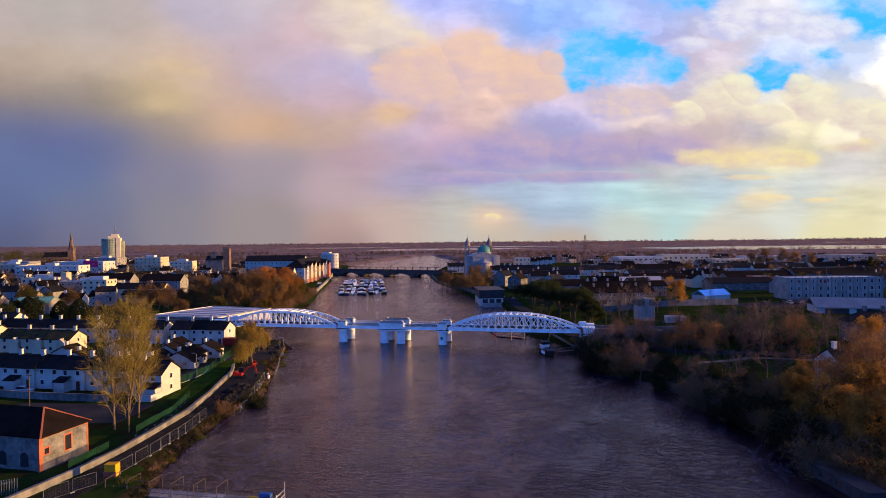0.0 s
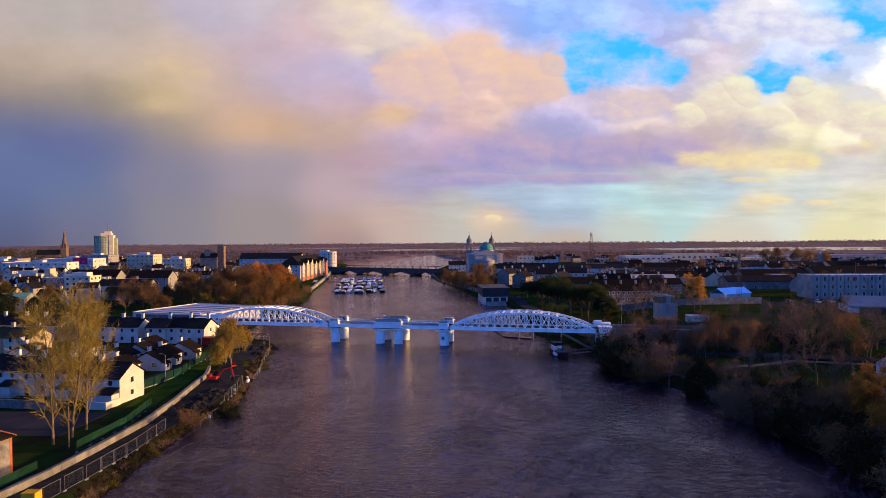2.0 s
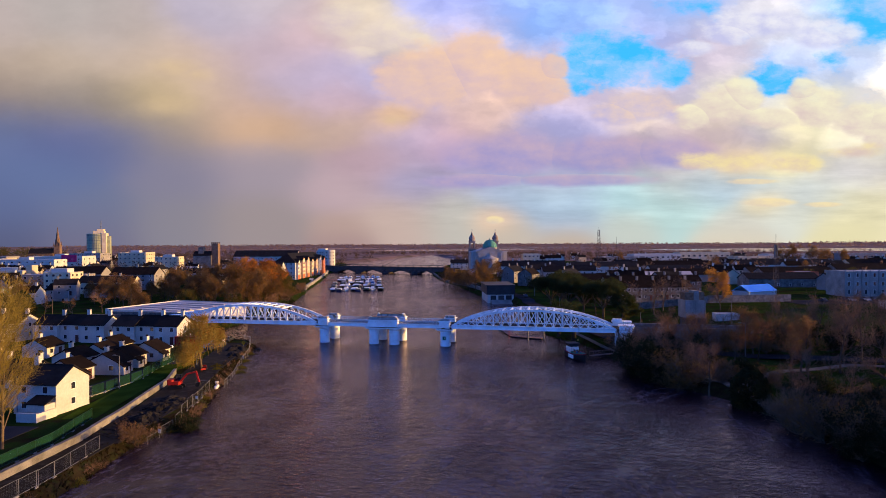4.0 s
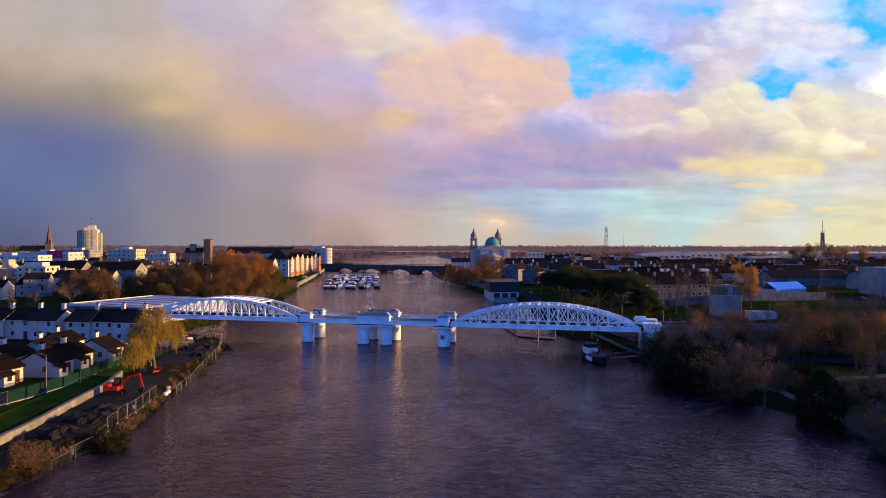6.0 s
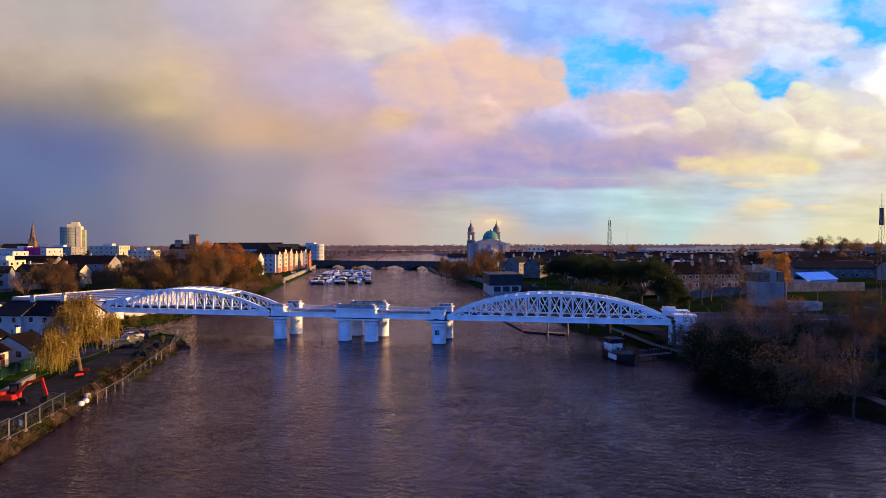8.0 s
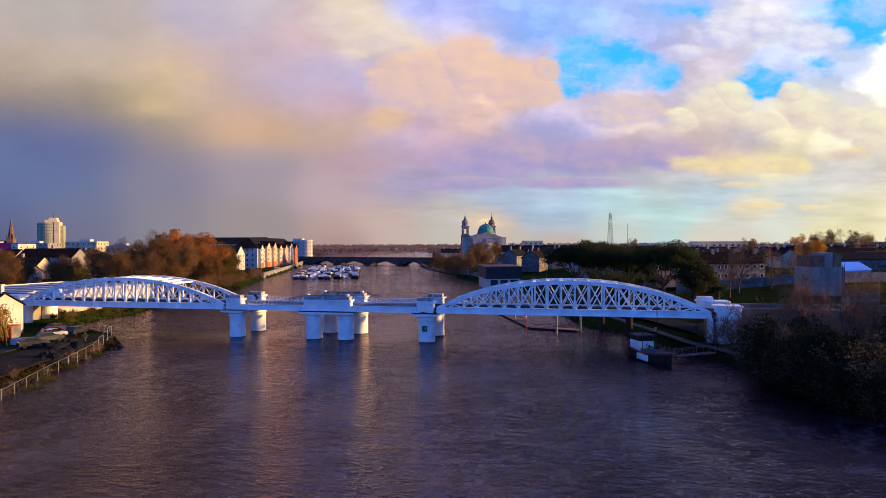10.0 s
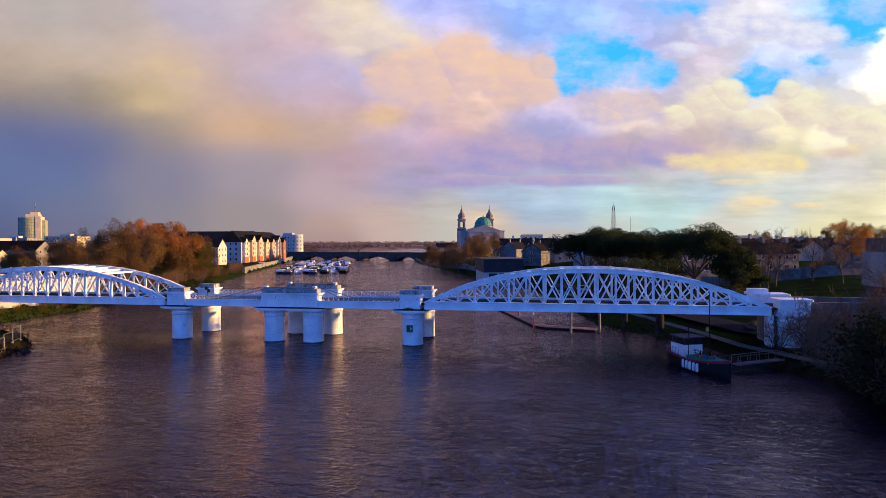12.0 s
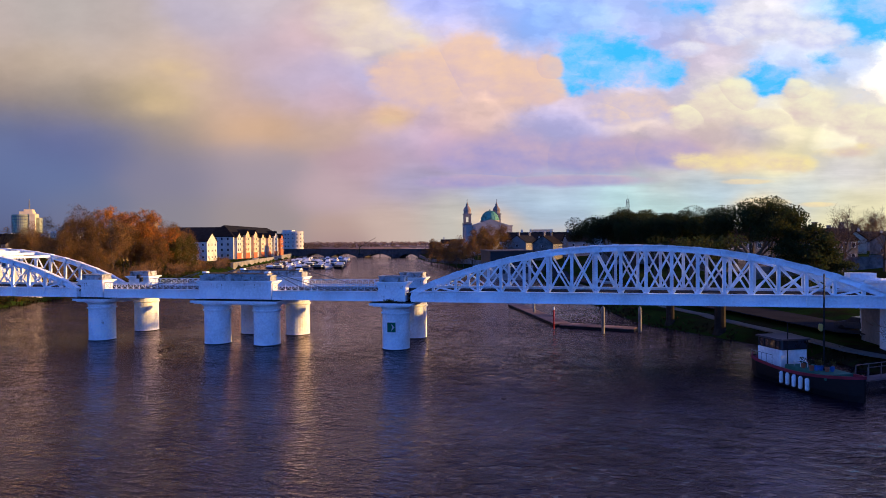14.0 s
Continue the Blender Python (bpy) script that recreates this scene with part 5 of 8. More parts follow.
# pines on the west bank behind the bridge
umbrella = [umbrella_pine(201, 15.0, 7.8), umbrella_pine(202, 15.2, 7.0)]
for k, x, y, s in ((0, 0.0, 250, 0.97), (1, -6.5, 264, 0.95), (1, -14.5, 281, 1.04), (0, -18.5, 282, 1.04), (1, -11.5, 272, 0.96), (0, -14, 292, 1.02)):
    plant(umbrella[k], x, y, s, rng.uniform(0, 360), group="pines by the road")
plant(pines[0], 5.6, 246, 0.72, 20, group="pines by the road")
plant(pines[1], -2, 272, 0.7, 80, group="pines by the road")
plant(olive[0], 6.5, 247.5, 0.68, 40)
plant(bare[1], 18, 268, 0.95, 70)
plant(bare[0], 34, 272, 0.8, 10)
plant(golden[0], 44, 292, 1.0, 120, label="broad tree with golden leaves by the marquee")

for x, y, s in ((22, 276, 1.0), (31, 280, 0.9), (40, 268, 0.8), (12, 283, 0.85)):
    plant(bare[int(x) % 2], x, y, s, x * 9, group="trees in the town")

# conifers behind the terraces
for x, y, s in ((-219, 236, 1.5), (-234, 224, 1.75), (-233, 240, 1.3), (-242, 226, 1.5)):
    plant(yew, x, y, s, rng.uniform(0, 360), group="conifers in the town", label="tall dark green conifer behind the terraced houses")

# scrub and bare trees hanging over the flooded western edge
over = random.Random(77)
for k in range(46):
    y = over.uniform(171, 193) if k < 34 else over.uniform(100, 146)
    plant((shrubs[0], shrubs[1], dark_shrub, shrubs[0])[k % 4], right_x(y) + over.uniform(-2.2, 1.2), y, over.uniform(0.9, 1.7), over.uniform(0, 360), z=max(0.1, ground_z(right_x(y), y)), group="shrubs over the water")
for x, y, s, k in ((16.8, 166.8, 0.80, 0), (13.4, 173.6, 0.72, 1), (9.2, 181, 0.66, 0), (6.0, 188, 0.62, 1), (12, 186, 0.85, 0), (27, 149.5, 0.55, 1), (16, 178, 0.6, 1)):
    plant(bare[k], x, y, s, over.uniform(0, 360), group="bare trees over the water", label="bare tree with pale twigs leaning over the water")

plant(dark_shrub, -70.6, 127.5, 0.75, 40, label="round dark bush at the foot of the bank")
plant(shrubs[1], -73.2, 118.2, 0.9, 10)

# the dark wooded west bank
WEST = (
    (12, 203, 0.75, 0), (16, 211, 0.9, 0), (9, 198, 0.62, 1), (20, 196, 0.85, 1), (24, 205, 0.8, 0), (28, 190, 0.9, 0), (33, 199, 0.85, 2), (38, 188, 0.85, 1),
    (42, 199, 0.8, 0), (36, 176, 0.85, 3), (44, 178, 0.95, 2), (51, 186, 0.95, 0), (58, 192, 1.0, 1), (64, 182, 1.0, 0), (70, 193, 0.9, 2), (56, 171, 0.85, 3),
    (46, 163, 0.85, 1), (38, 158, 0.7, 0), (66, 168, 0.95, 0), (74, 176, 1.0, 4), (82, 184, 0.95, 0), (84, 168, 0.9, 1), (47, 140, 0.85, 4), (53, 132, 0.95, 5),
    (60, 138, 0.95, 5), (57, 126, 0.85, 4), (65, 130, 1.0, 0), (69, 140, 0.95, 5), (51, 118, 0.8, 1), (59, 114, 0.85, 5), (67, 118, 0.9, 0), (74, 127, 0.95, 3),
    (46, 126, 0.7, 1), (44, 148, 0.7, 1), (40, 134, 0.6, 0), (42, 112, 0.6, 1), (79, 148, 0.9, 0), (68, 156, 0.9, 1), (78, 158, 0.9, 0), (37, 148, 0.55, 0), (82, 136, 0.9, 4), (37, 118, 0.5, 1), (44.5, 117, 1.0, 4), (47, 111, 1.05, 4), (50, 121, 1.15, 4), (46, 125, 0.9, 5), (53, 113, 1.1, 4), (49, 105, 0.9, 4), (54, 126, 1.1, 5), (41.5, 122, 0.8, 4), (43, 130, 0.85, 4),
)
for x, y, s, k in WEST:
    tree = (bare[0], bare[1], bare[1], rusty[0], golden[0], rusty[0])[k]
    if 172 < y < 195 and abs(x - 16 - 0.28 * (y - 168)) < 7:
        s *= 0.5                             # low growth behind the flooded edge
    plant(tree, x, y, s * rng.uniform(0.8, 0.95) * (1.2 if x > 42 and k != 4 else 1), rng.uniform(0, 360), group="trees on the west bank")
for k in range(150):
    y = 92 + 112 * rng.random()
    x = right_x(y) + 0.5 + 14 * rng.random() ** 1.4
    if abs(y - 161) < 7 and x < 27 or (168 < y < 176 and x < right_x(y) + 5):
        continue
    plant((shrubs[0], shrubs[1], shrubs[0], dark_shrub)[k % 4], x, y, rng.uniform(0.7, 1.35), rng.uniform(0, 360), group="shrubs on the bank")
for k in range(60):
    y = rng.uniform(92, 205)
    x = right_x(y) + 6 + 66 * rng.random()
    if 46 < x < 64 and 146 < y < 164 or (y > 165 and x < 30 and rng.random() < 0.5):
        continue
    plant((bare[0], rusty[0], bare[1], bare[0], shrubs[0], rusty[0], bare[1])[k % 7], x, y, rng.uniform(0.45, 0.75) * (1.5 if k % 7 == 4 else 1), rng.uniform(0, 360), group="trees on the west bank")
for k in range(20):
    x, y = rng.uniform(8, 60), rng.uniform(196, 208)
    plant((shrubs[0], dark_shrub, shrubs[1])[k % 3], x, y, rng.uniform(0.7, 1.3), rng.uniform(0, 360), group="shrubs by the railway")

for x, y, s in ((11, 204.5, 0.45), (15, 205.5, 0.6), (19, 203, 0.65), (23, 206, 0.6), (28, 203, 0.7), (33, 206, 0.7), (38, 204, 0.7), (58, 143, 0.7), (52, 145, 0.65), (66, 142, 0.75), (61, 139, 0.6)):
    plant(rusty[0] if int(x) % 2 else bare[0], x, y, s, rng.uniform(0, 360), group="trees by the railway")

for x, y, s in ((1.5, 207.5, 1.1), (4.0, 206, 1.5), (6.0, 204, 1.4), (8.5, 206, 1.7)):
    plant(shrubs[0], x, y, s, rng.uniform(0, 360), group="shrubs by the railway")

for x, y, s in ((33, 207, 0.8), (41, 206, 0.95), (49, 205, 1.0), (57, 207, 1.0), (66, 206, 1.0), (45, 198, 0.9), (54, 199, 0.95), (62, 196, 1.0)):
    plant(bare[int(x) % 2], x, y, s, rng.uniform(0, 360), group="trees by the railway")

# lime trees along the quay below the church
for k in range(9):
    t = k / 8
    plant(brown[k % 3], -56 - 44 * t + rng.uniform(-1, 1), 372 + 92 * t, rng.uniform(0.72, 0.92), rng.uniform(0, 360), group="trees by the church")
for x, y, s in ((-66, 430, 0.95), (-58, 408, 0.95), (-74, 452, 0.9)):
    plant(brown[1], x, y, s, rng.uniform(0, 360), group="trees by the church")

# trees among the east town
for k in range(46):
    x, y = rng.uniform(-330, -150), rng.uniform(205, 420)
    if left_x(y) - x < 28 or (x > -170 and y < 262):
        continue
    plant((bare[0], bare[1], brown[0], olive[0], brown[2])[k % 5], x, y, rng.uniform(0.5, 0.85), rng.uniform(0, 360), group="trees in the town")
for x, y, s in ((-222, 205, 0.9), (-234, 212, 1.0), (-246, 205, 0.85)):
    plant(pines[0] if x == -234 else dark_shrub, x, y, s * (0.7 if x == -234 else 2.0), 30, group="trees in the town")
for k in range(34):
    x, y = rng.uniform(20, 330), rng.uniform(262, 640)
    plant((bare[0], brown[1], bare[1], olive[0], golden[0])[k % 5], x, y, rng.uniform(0.5, 0.85), rng.uniform(0, 360), group="trees in the town")

for x, y, s, k in ((160, 606, 1.1, 0), (171, 612, 1.2, 1), (182, 604, 1.15, 2), (192, 612, 1.05, 0), (204, 606, 0.95, 1), (236, 560, 1.0, 3), (262, 570, 1.0, 2)):
    plant(brown[k] if k < 3 else olive[0], x, y, s, x * 7, group="trees in the town", label="large brown autumn tree among the western roofs")


def far_woods(name, label, n, area, seed, material, tall=(7, 13), leaf=2.2, per=40):
    """Distant trees, each a loose cloud of leaf clumps."""
    r, g = random.Random(seed), Geo()
    made = 0
    for _ in range(n * 6):
        if made >= n:
            break
        x, y = r.uniform(area[0], area[1]), r.uniform(area[2], area[3])
        z = ground_z(x, y)
        if z < 0.6 or noise.noise(Vector((x * 0.004, y * 0.009, seed))) < -0.05:
            continue
        h = r.uniform(*tall)
        leaf_cloud(g, Vector((x, y, z + h * 0.55)), h * 0.5, per, leaf, r, 0.95)
        made += 1
    tagged(part(name, g, material), label, "woodland", kind="stuff")


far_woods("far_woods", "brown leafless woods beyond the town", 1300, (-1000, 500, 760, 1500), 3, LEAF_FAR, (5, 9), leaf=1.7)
# both skyline belts carry the haze in their leaf colour
far_woods("far_woods", "distant brown woodland along the horizon, haze in its colour", 1900, (-2600, 1600, 1500, 3300), 5, LEAF_HAZED, (5, 9), 2.4, 30)
far_woods("far_woods", "woodland on the skyline, paled by haze in its colour", 1100, (-3800, 3000, 3300, 4800), 6, LEAF_HAZED, (7, 13), 5.0, 24)
far_woods("town_trees", "brown and olive trees between distant roofs", 430, (-760, -260, 330, 800), 8, LEAF_FAR, (6, 11), 1.6, 46)
far_woods("hill_woods", "dark wooded rise behind the spired church", 150, (-1080, -770, 690, 900), 10, LEAF_OLIVE, (13, 20), 1.9, 60)
far_woods("town_trees", "brown trees between the western roofs", 190, (0, 620, 420, 900), 9, LEAF_FAR, (6, 11), 1.8, 46)


for k in range(46):
    y = rng.uniform(80, 212)
    plant(shrubs[0], left_x(y) - rng.uniform(-0.2, 1.2), y, rng.uniform(0.16, 0.42), rng.uniform(0, 360), group="shrubs on the bank")


# reeds and rough grass along the water
def bank_grass():
    r, g = random.Random(12), Geo()
    for _ in range(3600):
        y = r.uniform(70, 330)
        left = r.random() < 0.72
        x = left_x(y) - r.uniform(-0.3, 2.2) if left else right_x(y) + r.uniform(-0.2, 2.5)
        z = max(0.0, ground_z(x, y)) - 0.05
        for _ in range(3):
            dx, dy, h = r.uniform(-.5, .5), r.uniform(-.5, .5), r.uniform(0.2, 0.7)
            g.add([(x - 0.09, y, z), (x + 0.09, y, z), (x + dx, y + dy, z + h)], [(0, 1, 2)])
    tagged(part("bank_grass", g, REED), "yellowing rough grass along the water's edge", "grass", kind="stuff")


bank_grass()


def grass_clump(x, y, r, label, material, seed, tall=1.0):
    q, g = random.Random(seed), Geo()
    z = max(0.0, ground_z(x, y)) - 0.05
    for _ in range(150):
        a, o = q.random() * 6.283, r * q.random() ** 0.6
        px, py, h = x + math.cos(a) * o, y + math.sin(a) * o, tall * q.uniform(0.5, 1.1) * (1.2 - o / r)
        g.add([(px - 0.05, py, z), (px + 0.05, py, z), (px + q.uniform(-.35, .35), py + q.uniform(-.35, .35), z + h)], [(0, 1, 2)])
    tagged(part("grass_clump", g, material), label, "grass", "clumps on the bank")


for k, (x, y, r) in enumerate(((-75.5, 138, 1.5), (-77.6, 142.5, 1.3), (-72.2, 126, 1.2), (-85.5, 168.5, 1.6), (-87.8, 173.1, 1.5), (-91.5, 181, 1.3), (-95, 190, 1.4), (-90.5, 167, 1.6), (-88.6, 164, 1.2), (-69.5, 104, 1.2), (-67.4, 92, 1.3), (-66, 80, 1.6))):
    grass_clump(x, y, r, "clump of yellow-green rank grass by the fence", LEAF_GRASS, 300 + k)
for k in range(16):
    y = 222 + 2.6 * k
    grass_clump(left_x(y) - 1.0 - (k * 7 % 5) * 0.8, y, 1.9, "yellow-brown scrub on the bank below the works", LEAF_GRASS, 330 + k, 1.6 + 0.2 * (k % 4))

# ---------------------------------------------------------------- buildings

SHARED = {}


def window_mesh(w, h):
    """Frame, its pane, and both as one mesh for far houses; shared by all windows of that size."""
    key = (w, h)
    if key not in SHARED:
        def ring(g, t=0.09):
            o = [(-w / 2, 0), (w / 2, 0), (w / 2, h), (-w / 2, h)]
            i = [(-w / 2 + t, t), (w / 2 - t, t), (w / 2 - t, h - t), (-w / 2 + t, h - t)]
            pts = [(x, y, z) for y in (-0.06, 0.05) for q in (o, i) for x, z in q]
            f = []
            for k in range(4):
                n = (k + 1) % 4
                f += [(k, n, 4 + n, 4 + k), (8 + n, 8 + k, 12 + k, 12 + n), (n, k, 8 + k, 8 + n), (4 + k, 4 + n, 12 + n, 12 + k)]
            return g.add(pts, f)
        f = ring(Geo()).mesh("window", FRAME_W)
        p = Geo().box(-w / 2 + 0.09, -0.02, 0.09, w / 2 - 0.09, 0.04, h - 0.09).mesh("pane", GLASS_DARK)
        g = ring(Geo())
        n = len(g.f)
        g.box(-w / 2 + 0.09, -0.02, 0.09, w / 2 - 0.09, 0.04, h - 0.09)
        far = g.mesh("window", FRAME_W)
        far.materials.append(GLASS_DARK)
        far.polygons.foreach_set("material_index", [0] * n + [1] * (len(g.f) - n))
        SHARED[key] = (f, p, far)
    return SHARED[key]


NEAR = False                 # whether windows get panes of their own


def window(parent, x, y, z, turn=0, w=1.1, h=1.25):
    f, p, far = window_mesh(w, h)
    ob = part("window", f if NEAR else far, None, parent)
    ob.matrix_basis = pose(x, y, z, 0, 0, turn)
    if NEAR:
        part("pane", p, None, ob)
    return ob


def shared(key, make):
    if key not in SHARED:
        SHARED[key] = make()
    return SHARED[key]


def chimney(parent, x, y, z, material, w=0.95, h=1.5):
    m = shared(("chimney", material.name, w, h), lambda: Geo().box(-w / 2, -0.35, -1.0, w / 2, 0.35, h, 0.04).box(-w / 2 - 0.08, -0.43, h, w / 2 + 0.08, 0.43, h + 0.14).mesh("chimney", material))
    c = part("chimney", m, None, parent)
    c.matrix_basis = pose(x, y, z)
    if not NEAR:
        return
    pot = shared("pot", lambda: Geo().lathe(0, 0, [(0.15, 0), (0.12, 0.35), (0.15, 0.42)], 8).mesh("chimney_pot", SLATE_BROWN))
    for s in (-0.22, 0.22):
        k = part("chimney_pot", pot, None, c)
        k.matrix_basis = pose(s, 0, h + 0.14)


def house(name, label, w, d, eave, rise, wall, roof, at, cols=2, floors=2, stack=(0.5,), gable_windows=1, door=True, group="", hip=0.0, category="house", back=False, stack_mat=None, win=(1.1, 1.25)):
    """A pitched-roof building, ridge along its own x, front to its -y."""
    h = thing(name, label, category, at, group)
    x, y = w / 2, d / 2
    shell = Geo().box(-x, -y, -1.5, x, y, eave)
    if not hip:
        shell.add([(-x, -y, eave), (-x, y, eave), (-x, 0, eave + rise - 0.02), (x, -y, eave), (x, y, eave), (x, 0, eave + rise - 0.02)], [(0, 2, 1), (3, 4, 5), (0, 3, 5, 2), (1, 2, 5, 4)])
    part("wall", shell, wall, h)
    r = part("roof", Geo().gable_roof(-x, -y, x, y, eave + 0.03, rise, hip=hip), roof, h)
    if NEAR:
        part("ridge_tile", Geo().bar((-x - 0.3 + hip, 0, eave + rise + 0.22), (x + 0.3 - hip, 0, eave + rise + 0.22), 0.3, 0.12), roof, r)
    if NEAR:
        part("gutter", Geo().box(-x - 0.3, -y - 0.46, eave - 0.16, x + 0.3, -y - 0.36, eave - 0.04), BLACK, h)
    step = eave / floors
    for f in range(floors):
        for c in range(cols):
            cx = -x + w * (c + 0.5) / cols
            if door and f == 0 and c == cols // 2:
                part("door", shared("door", lambda: Geo().box(-0.5, -0.06, 0, 0.5, 0.04, 2.05).box(-0.58, -0.08, 2.05, 0.58, 0.04, 2.15).mesh("door", DOOR)), None, h).matrix_basis = pose(cx, -y, 0)
            else:
                window(h, cx, -y, f * step + 0.95, 0, *win)
            if back:
                window(h, cx, y, f * step + 0.95, 180, *win)
    for s, turn in ((1, 90), (-1, -90)):
        for k in range(gable_windows):
            for f in range(floors):
                window(h, s * x, (k - (gable_windows - 1) / 2) * d / max(1, gable_windows), f * step + 1.0, turn, *win)
    for k, t in enumerate(stack):
        chimney(h, -x + 0.6 + (w - 1.2) * t, 0, eave + rise, stack_mat or wall)
    return h


def lean_to(parent, x0, x1, y0, y1, z, wall, roof):
    e = part("extension", Geo().box(x0, y0, -1.0, x1, y1, z), wall, parent)
    part("extension_roof", Geo().add([(x0 - 0.2, y0 - 0.25, z + 0.02), (x1 + 0.2, y0 - 0.25, z + 0.02), (x1 + 0.2, y1, z + 0.95), (x0 - 0.2, y1, z + 0.95), (x0 - 0.2, y0 - 0.25, z + 0.16), (x1 + 0.2, y0 - 0.25, z + 0.16), (x1 + 0.2, y1, z + 1.09), (x0 - 0.2, y1, z + 1.09)], [(3, 2, 1, 0), (4, 5, 6, 7), (0, 1, 5, 4), (1, 2, 6, 5), (2, 3, 7, 6), (3, 0, 4, 7)]), roof, e)


def terrace(x0, y0, n, w, d, eave, rise, turn, wall, roof, label, z=1.5, wob=0.5, ext=False, end_windows=1):
    """A row of joined houses, each a thing, from its first front corner along turn."""
    for k in range(n):
        ox, oy = rot2(w * (k + 0.5), d / 2 + (wob if k % 2 else 0), turn)
        ends = (k in (0, n - 1))
        h = house("terraced_house", label, w - 0.02, d, eave, rise, wall, roof, pose(x0 + ox, y0 + oy, z, 0, 0, turn), 2, 2, (0.98,), end_windows if ends else 0, group="terraced houses")
        if ext and k % 2 == 0:
            lean_to(h, -w / 2 + 0.3, -w / 2 + 3.2, -d / 2 - 2.2, -d / 2 - 0.02, 2.2, wall, roof)


NEAR = True
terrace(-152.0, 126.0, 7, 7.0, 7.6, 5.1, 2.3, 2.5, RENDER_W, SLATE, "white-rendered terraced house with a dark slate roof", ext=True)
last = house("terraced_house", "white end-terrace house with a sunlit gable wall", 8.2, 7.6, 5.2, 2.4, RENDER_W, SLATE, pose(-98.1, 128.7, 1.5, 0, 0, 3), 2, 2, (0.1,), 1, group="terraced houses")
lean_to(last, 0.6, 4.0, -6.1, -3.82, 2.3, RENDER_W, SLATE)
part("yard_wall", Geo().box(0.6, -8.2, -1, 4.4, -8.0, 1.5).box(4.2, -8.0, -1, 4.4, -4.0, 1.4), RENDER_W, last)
for k, x in enumerate((-186, -177, -168)):
    h = house("terraced_house", "cream house with a mossy roof and lit gables", 8.96, 8, 4.6, 2.2, RENDER_C, SLATE_MOSS, pose(x + 4, 171, 1.8, 0, 0, 6), 2, 2, (0.95,), 1, group="terraced houses")
    part("porch_gable", Geo().box(0.8, -5.6, -1, 3.8, -4.02, 3.6).add([(0.8, -5.6, 3.6), (3.8, -5.6, 3.6), (2.3, -5.6, 5.0), (0.8, -1.6, 3.6), (3.8, -1.6, 3.6), (2.3, -1.6, 5.0)], [(0, 1, 2), (0, 2, 5, 3), (1, 4, 5, 2), (3, 5, 4)]), RENDER_C, h)
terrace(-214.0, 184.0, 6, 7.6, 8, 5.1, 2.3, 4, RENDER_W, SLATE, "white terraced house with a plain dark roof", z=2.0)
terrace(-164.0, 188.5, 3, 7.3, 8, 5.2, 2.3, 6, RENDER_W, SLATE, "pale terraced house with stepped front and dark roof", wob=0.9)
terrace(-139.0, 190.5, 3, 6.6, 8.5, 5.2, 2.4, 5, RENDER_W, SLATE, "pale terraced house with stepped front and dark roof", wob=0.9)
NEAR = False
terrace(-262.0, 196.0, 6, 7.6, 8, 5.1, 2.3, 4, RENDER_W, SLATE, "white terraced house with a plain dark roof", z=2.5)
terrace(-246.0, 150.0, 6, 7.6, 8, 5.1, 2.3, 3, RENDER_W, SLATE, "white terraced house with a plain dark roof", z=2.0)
terrace(-232.0, 168.0, 5, 7.6, 8, 5.0, 2.2, 5, RENDER_C, SLATE_MOSS, "cream terraced house with a mossy roof", z=2.0)

NEAR = True


def bungalow(x, y, turn, label, w=5.2, d=7.2, porch=True):
    """Single-storey cottage with a long roof slope to the river, ridge along its own x."""
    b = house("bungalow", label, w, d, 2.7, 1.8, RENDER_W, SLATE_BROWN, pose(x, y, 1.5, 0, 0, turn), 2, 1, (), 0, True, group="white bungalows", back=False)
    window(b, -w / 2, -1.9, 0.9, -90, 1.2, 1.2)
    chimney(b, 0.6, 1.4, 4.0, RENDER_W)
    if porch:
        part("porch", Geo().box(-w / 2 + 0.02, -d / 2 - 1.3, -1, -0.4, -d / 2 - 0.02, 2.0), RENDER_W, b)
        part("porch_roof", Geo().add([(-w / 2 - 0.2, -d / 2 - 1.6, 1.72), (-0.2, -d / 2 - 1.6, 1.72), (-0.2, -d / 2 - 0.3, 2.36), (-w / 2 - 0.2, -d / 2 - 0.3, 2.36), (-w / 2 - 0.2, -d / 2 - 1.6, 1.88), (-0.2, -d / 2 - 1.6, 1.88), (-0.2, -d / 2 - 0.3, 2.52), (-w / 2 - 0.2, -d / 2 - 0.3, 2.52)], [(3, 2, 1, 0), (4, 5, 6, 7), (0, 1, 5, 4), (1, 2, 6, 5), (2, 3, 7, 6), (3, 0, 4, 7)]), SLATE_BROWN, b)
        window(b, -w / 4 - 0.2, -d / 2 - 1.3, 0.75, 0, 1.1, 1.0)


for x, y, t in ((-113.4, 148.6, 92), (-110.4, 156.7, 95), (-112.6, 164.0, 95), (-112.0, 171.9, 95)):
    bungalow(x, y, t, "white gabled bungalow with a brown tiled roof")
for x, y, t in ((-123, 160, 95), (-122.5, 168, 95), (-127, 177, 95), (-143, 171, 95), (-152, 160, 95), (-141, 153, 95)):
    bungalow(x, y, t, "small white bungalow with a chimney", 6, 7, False)


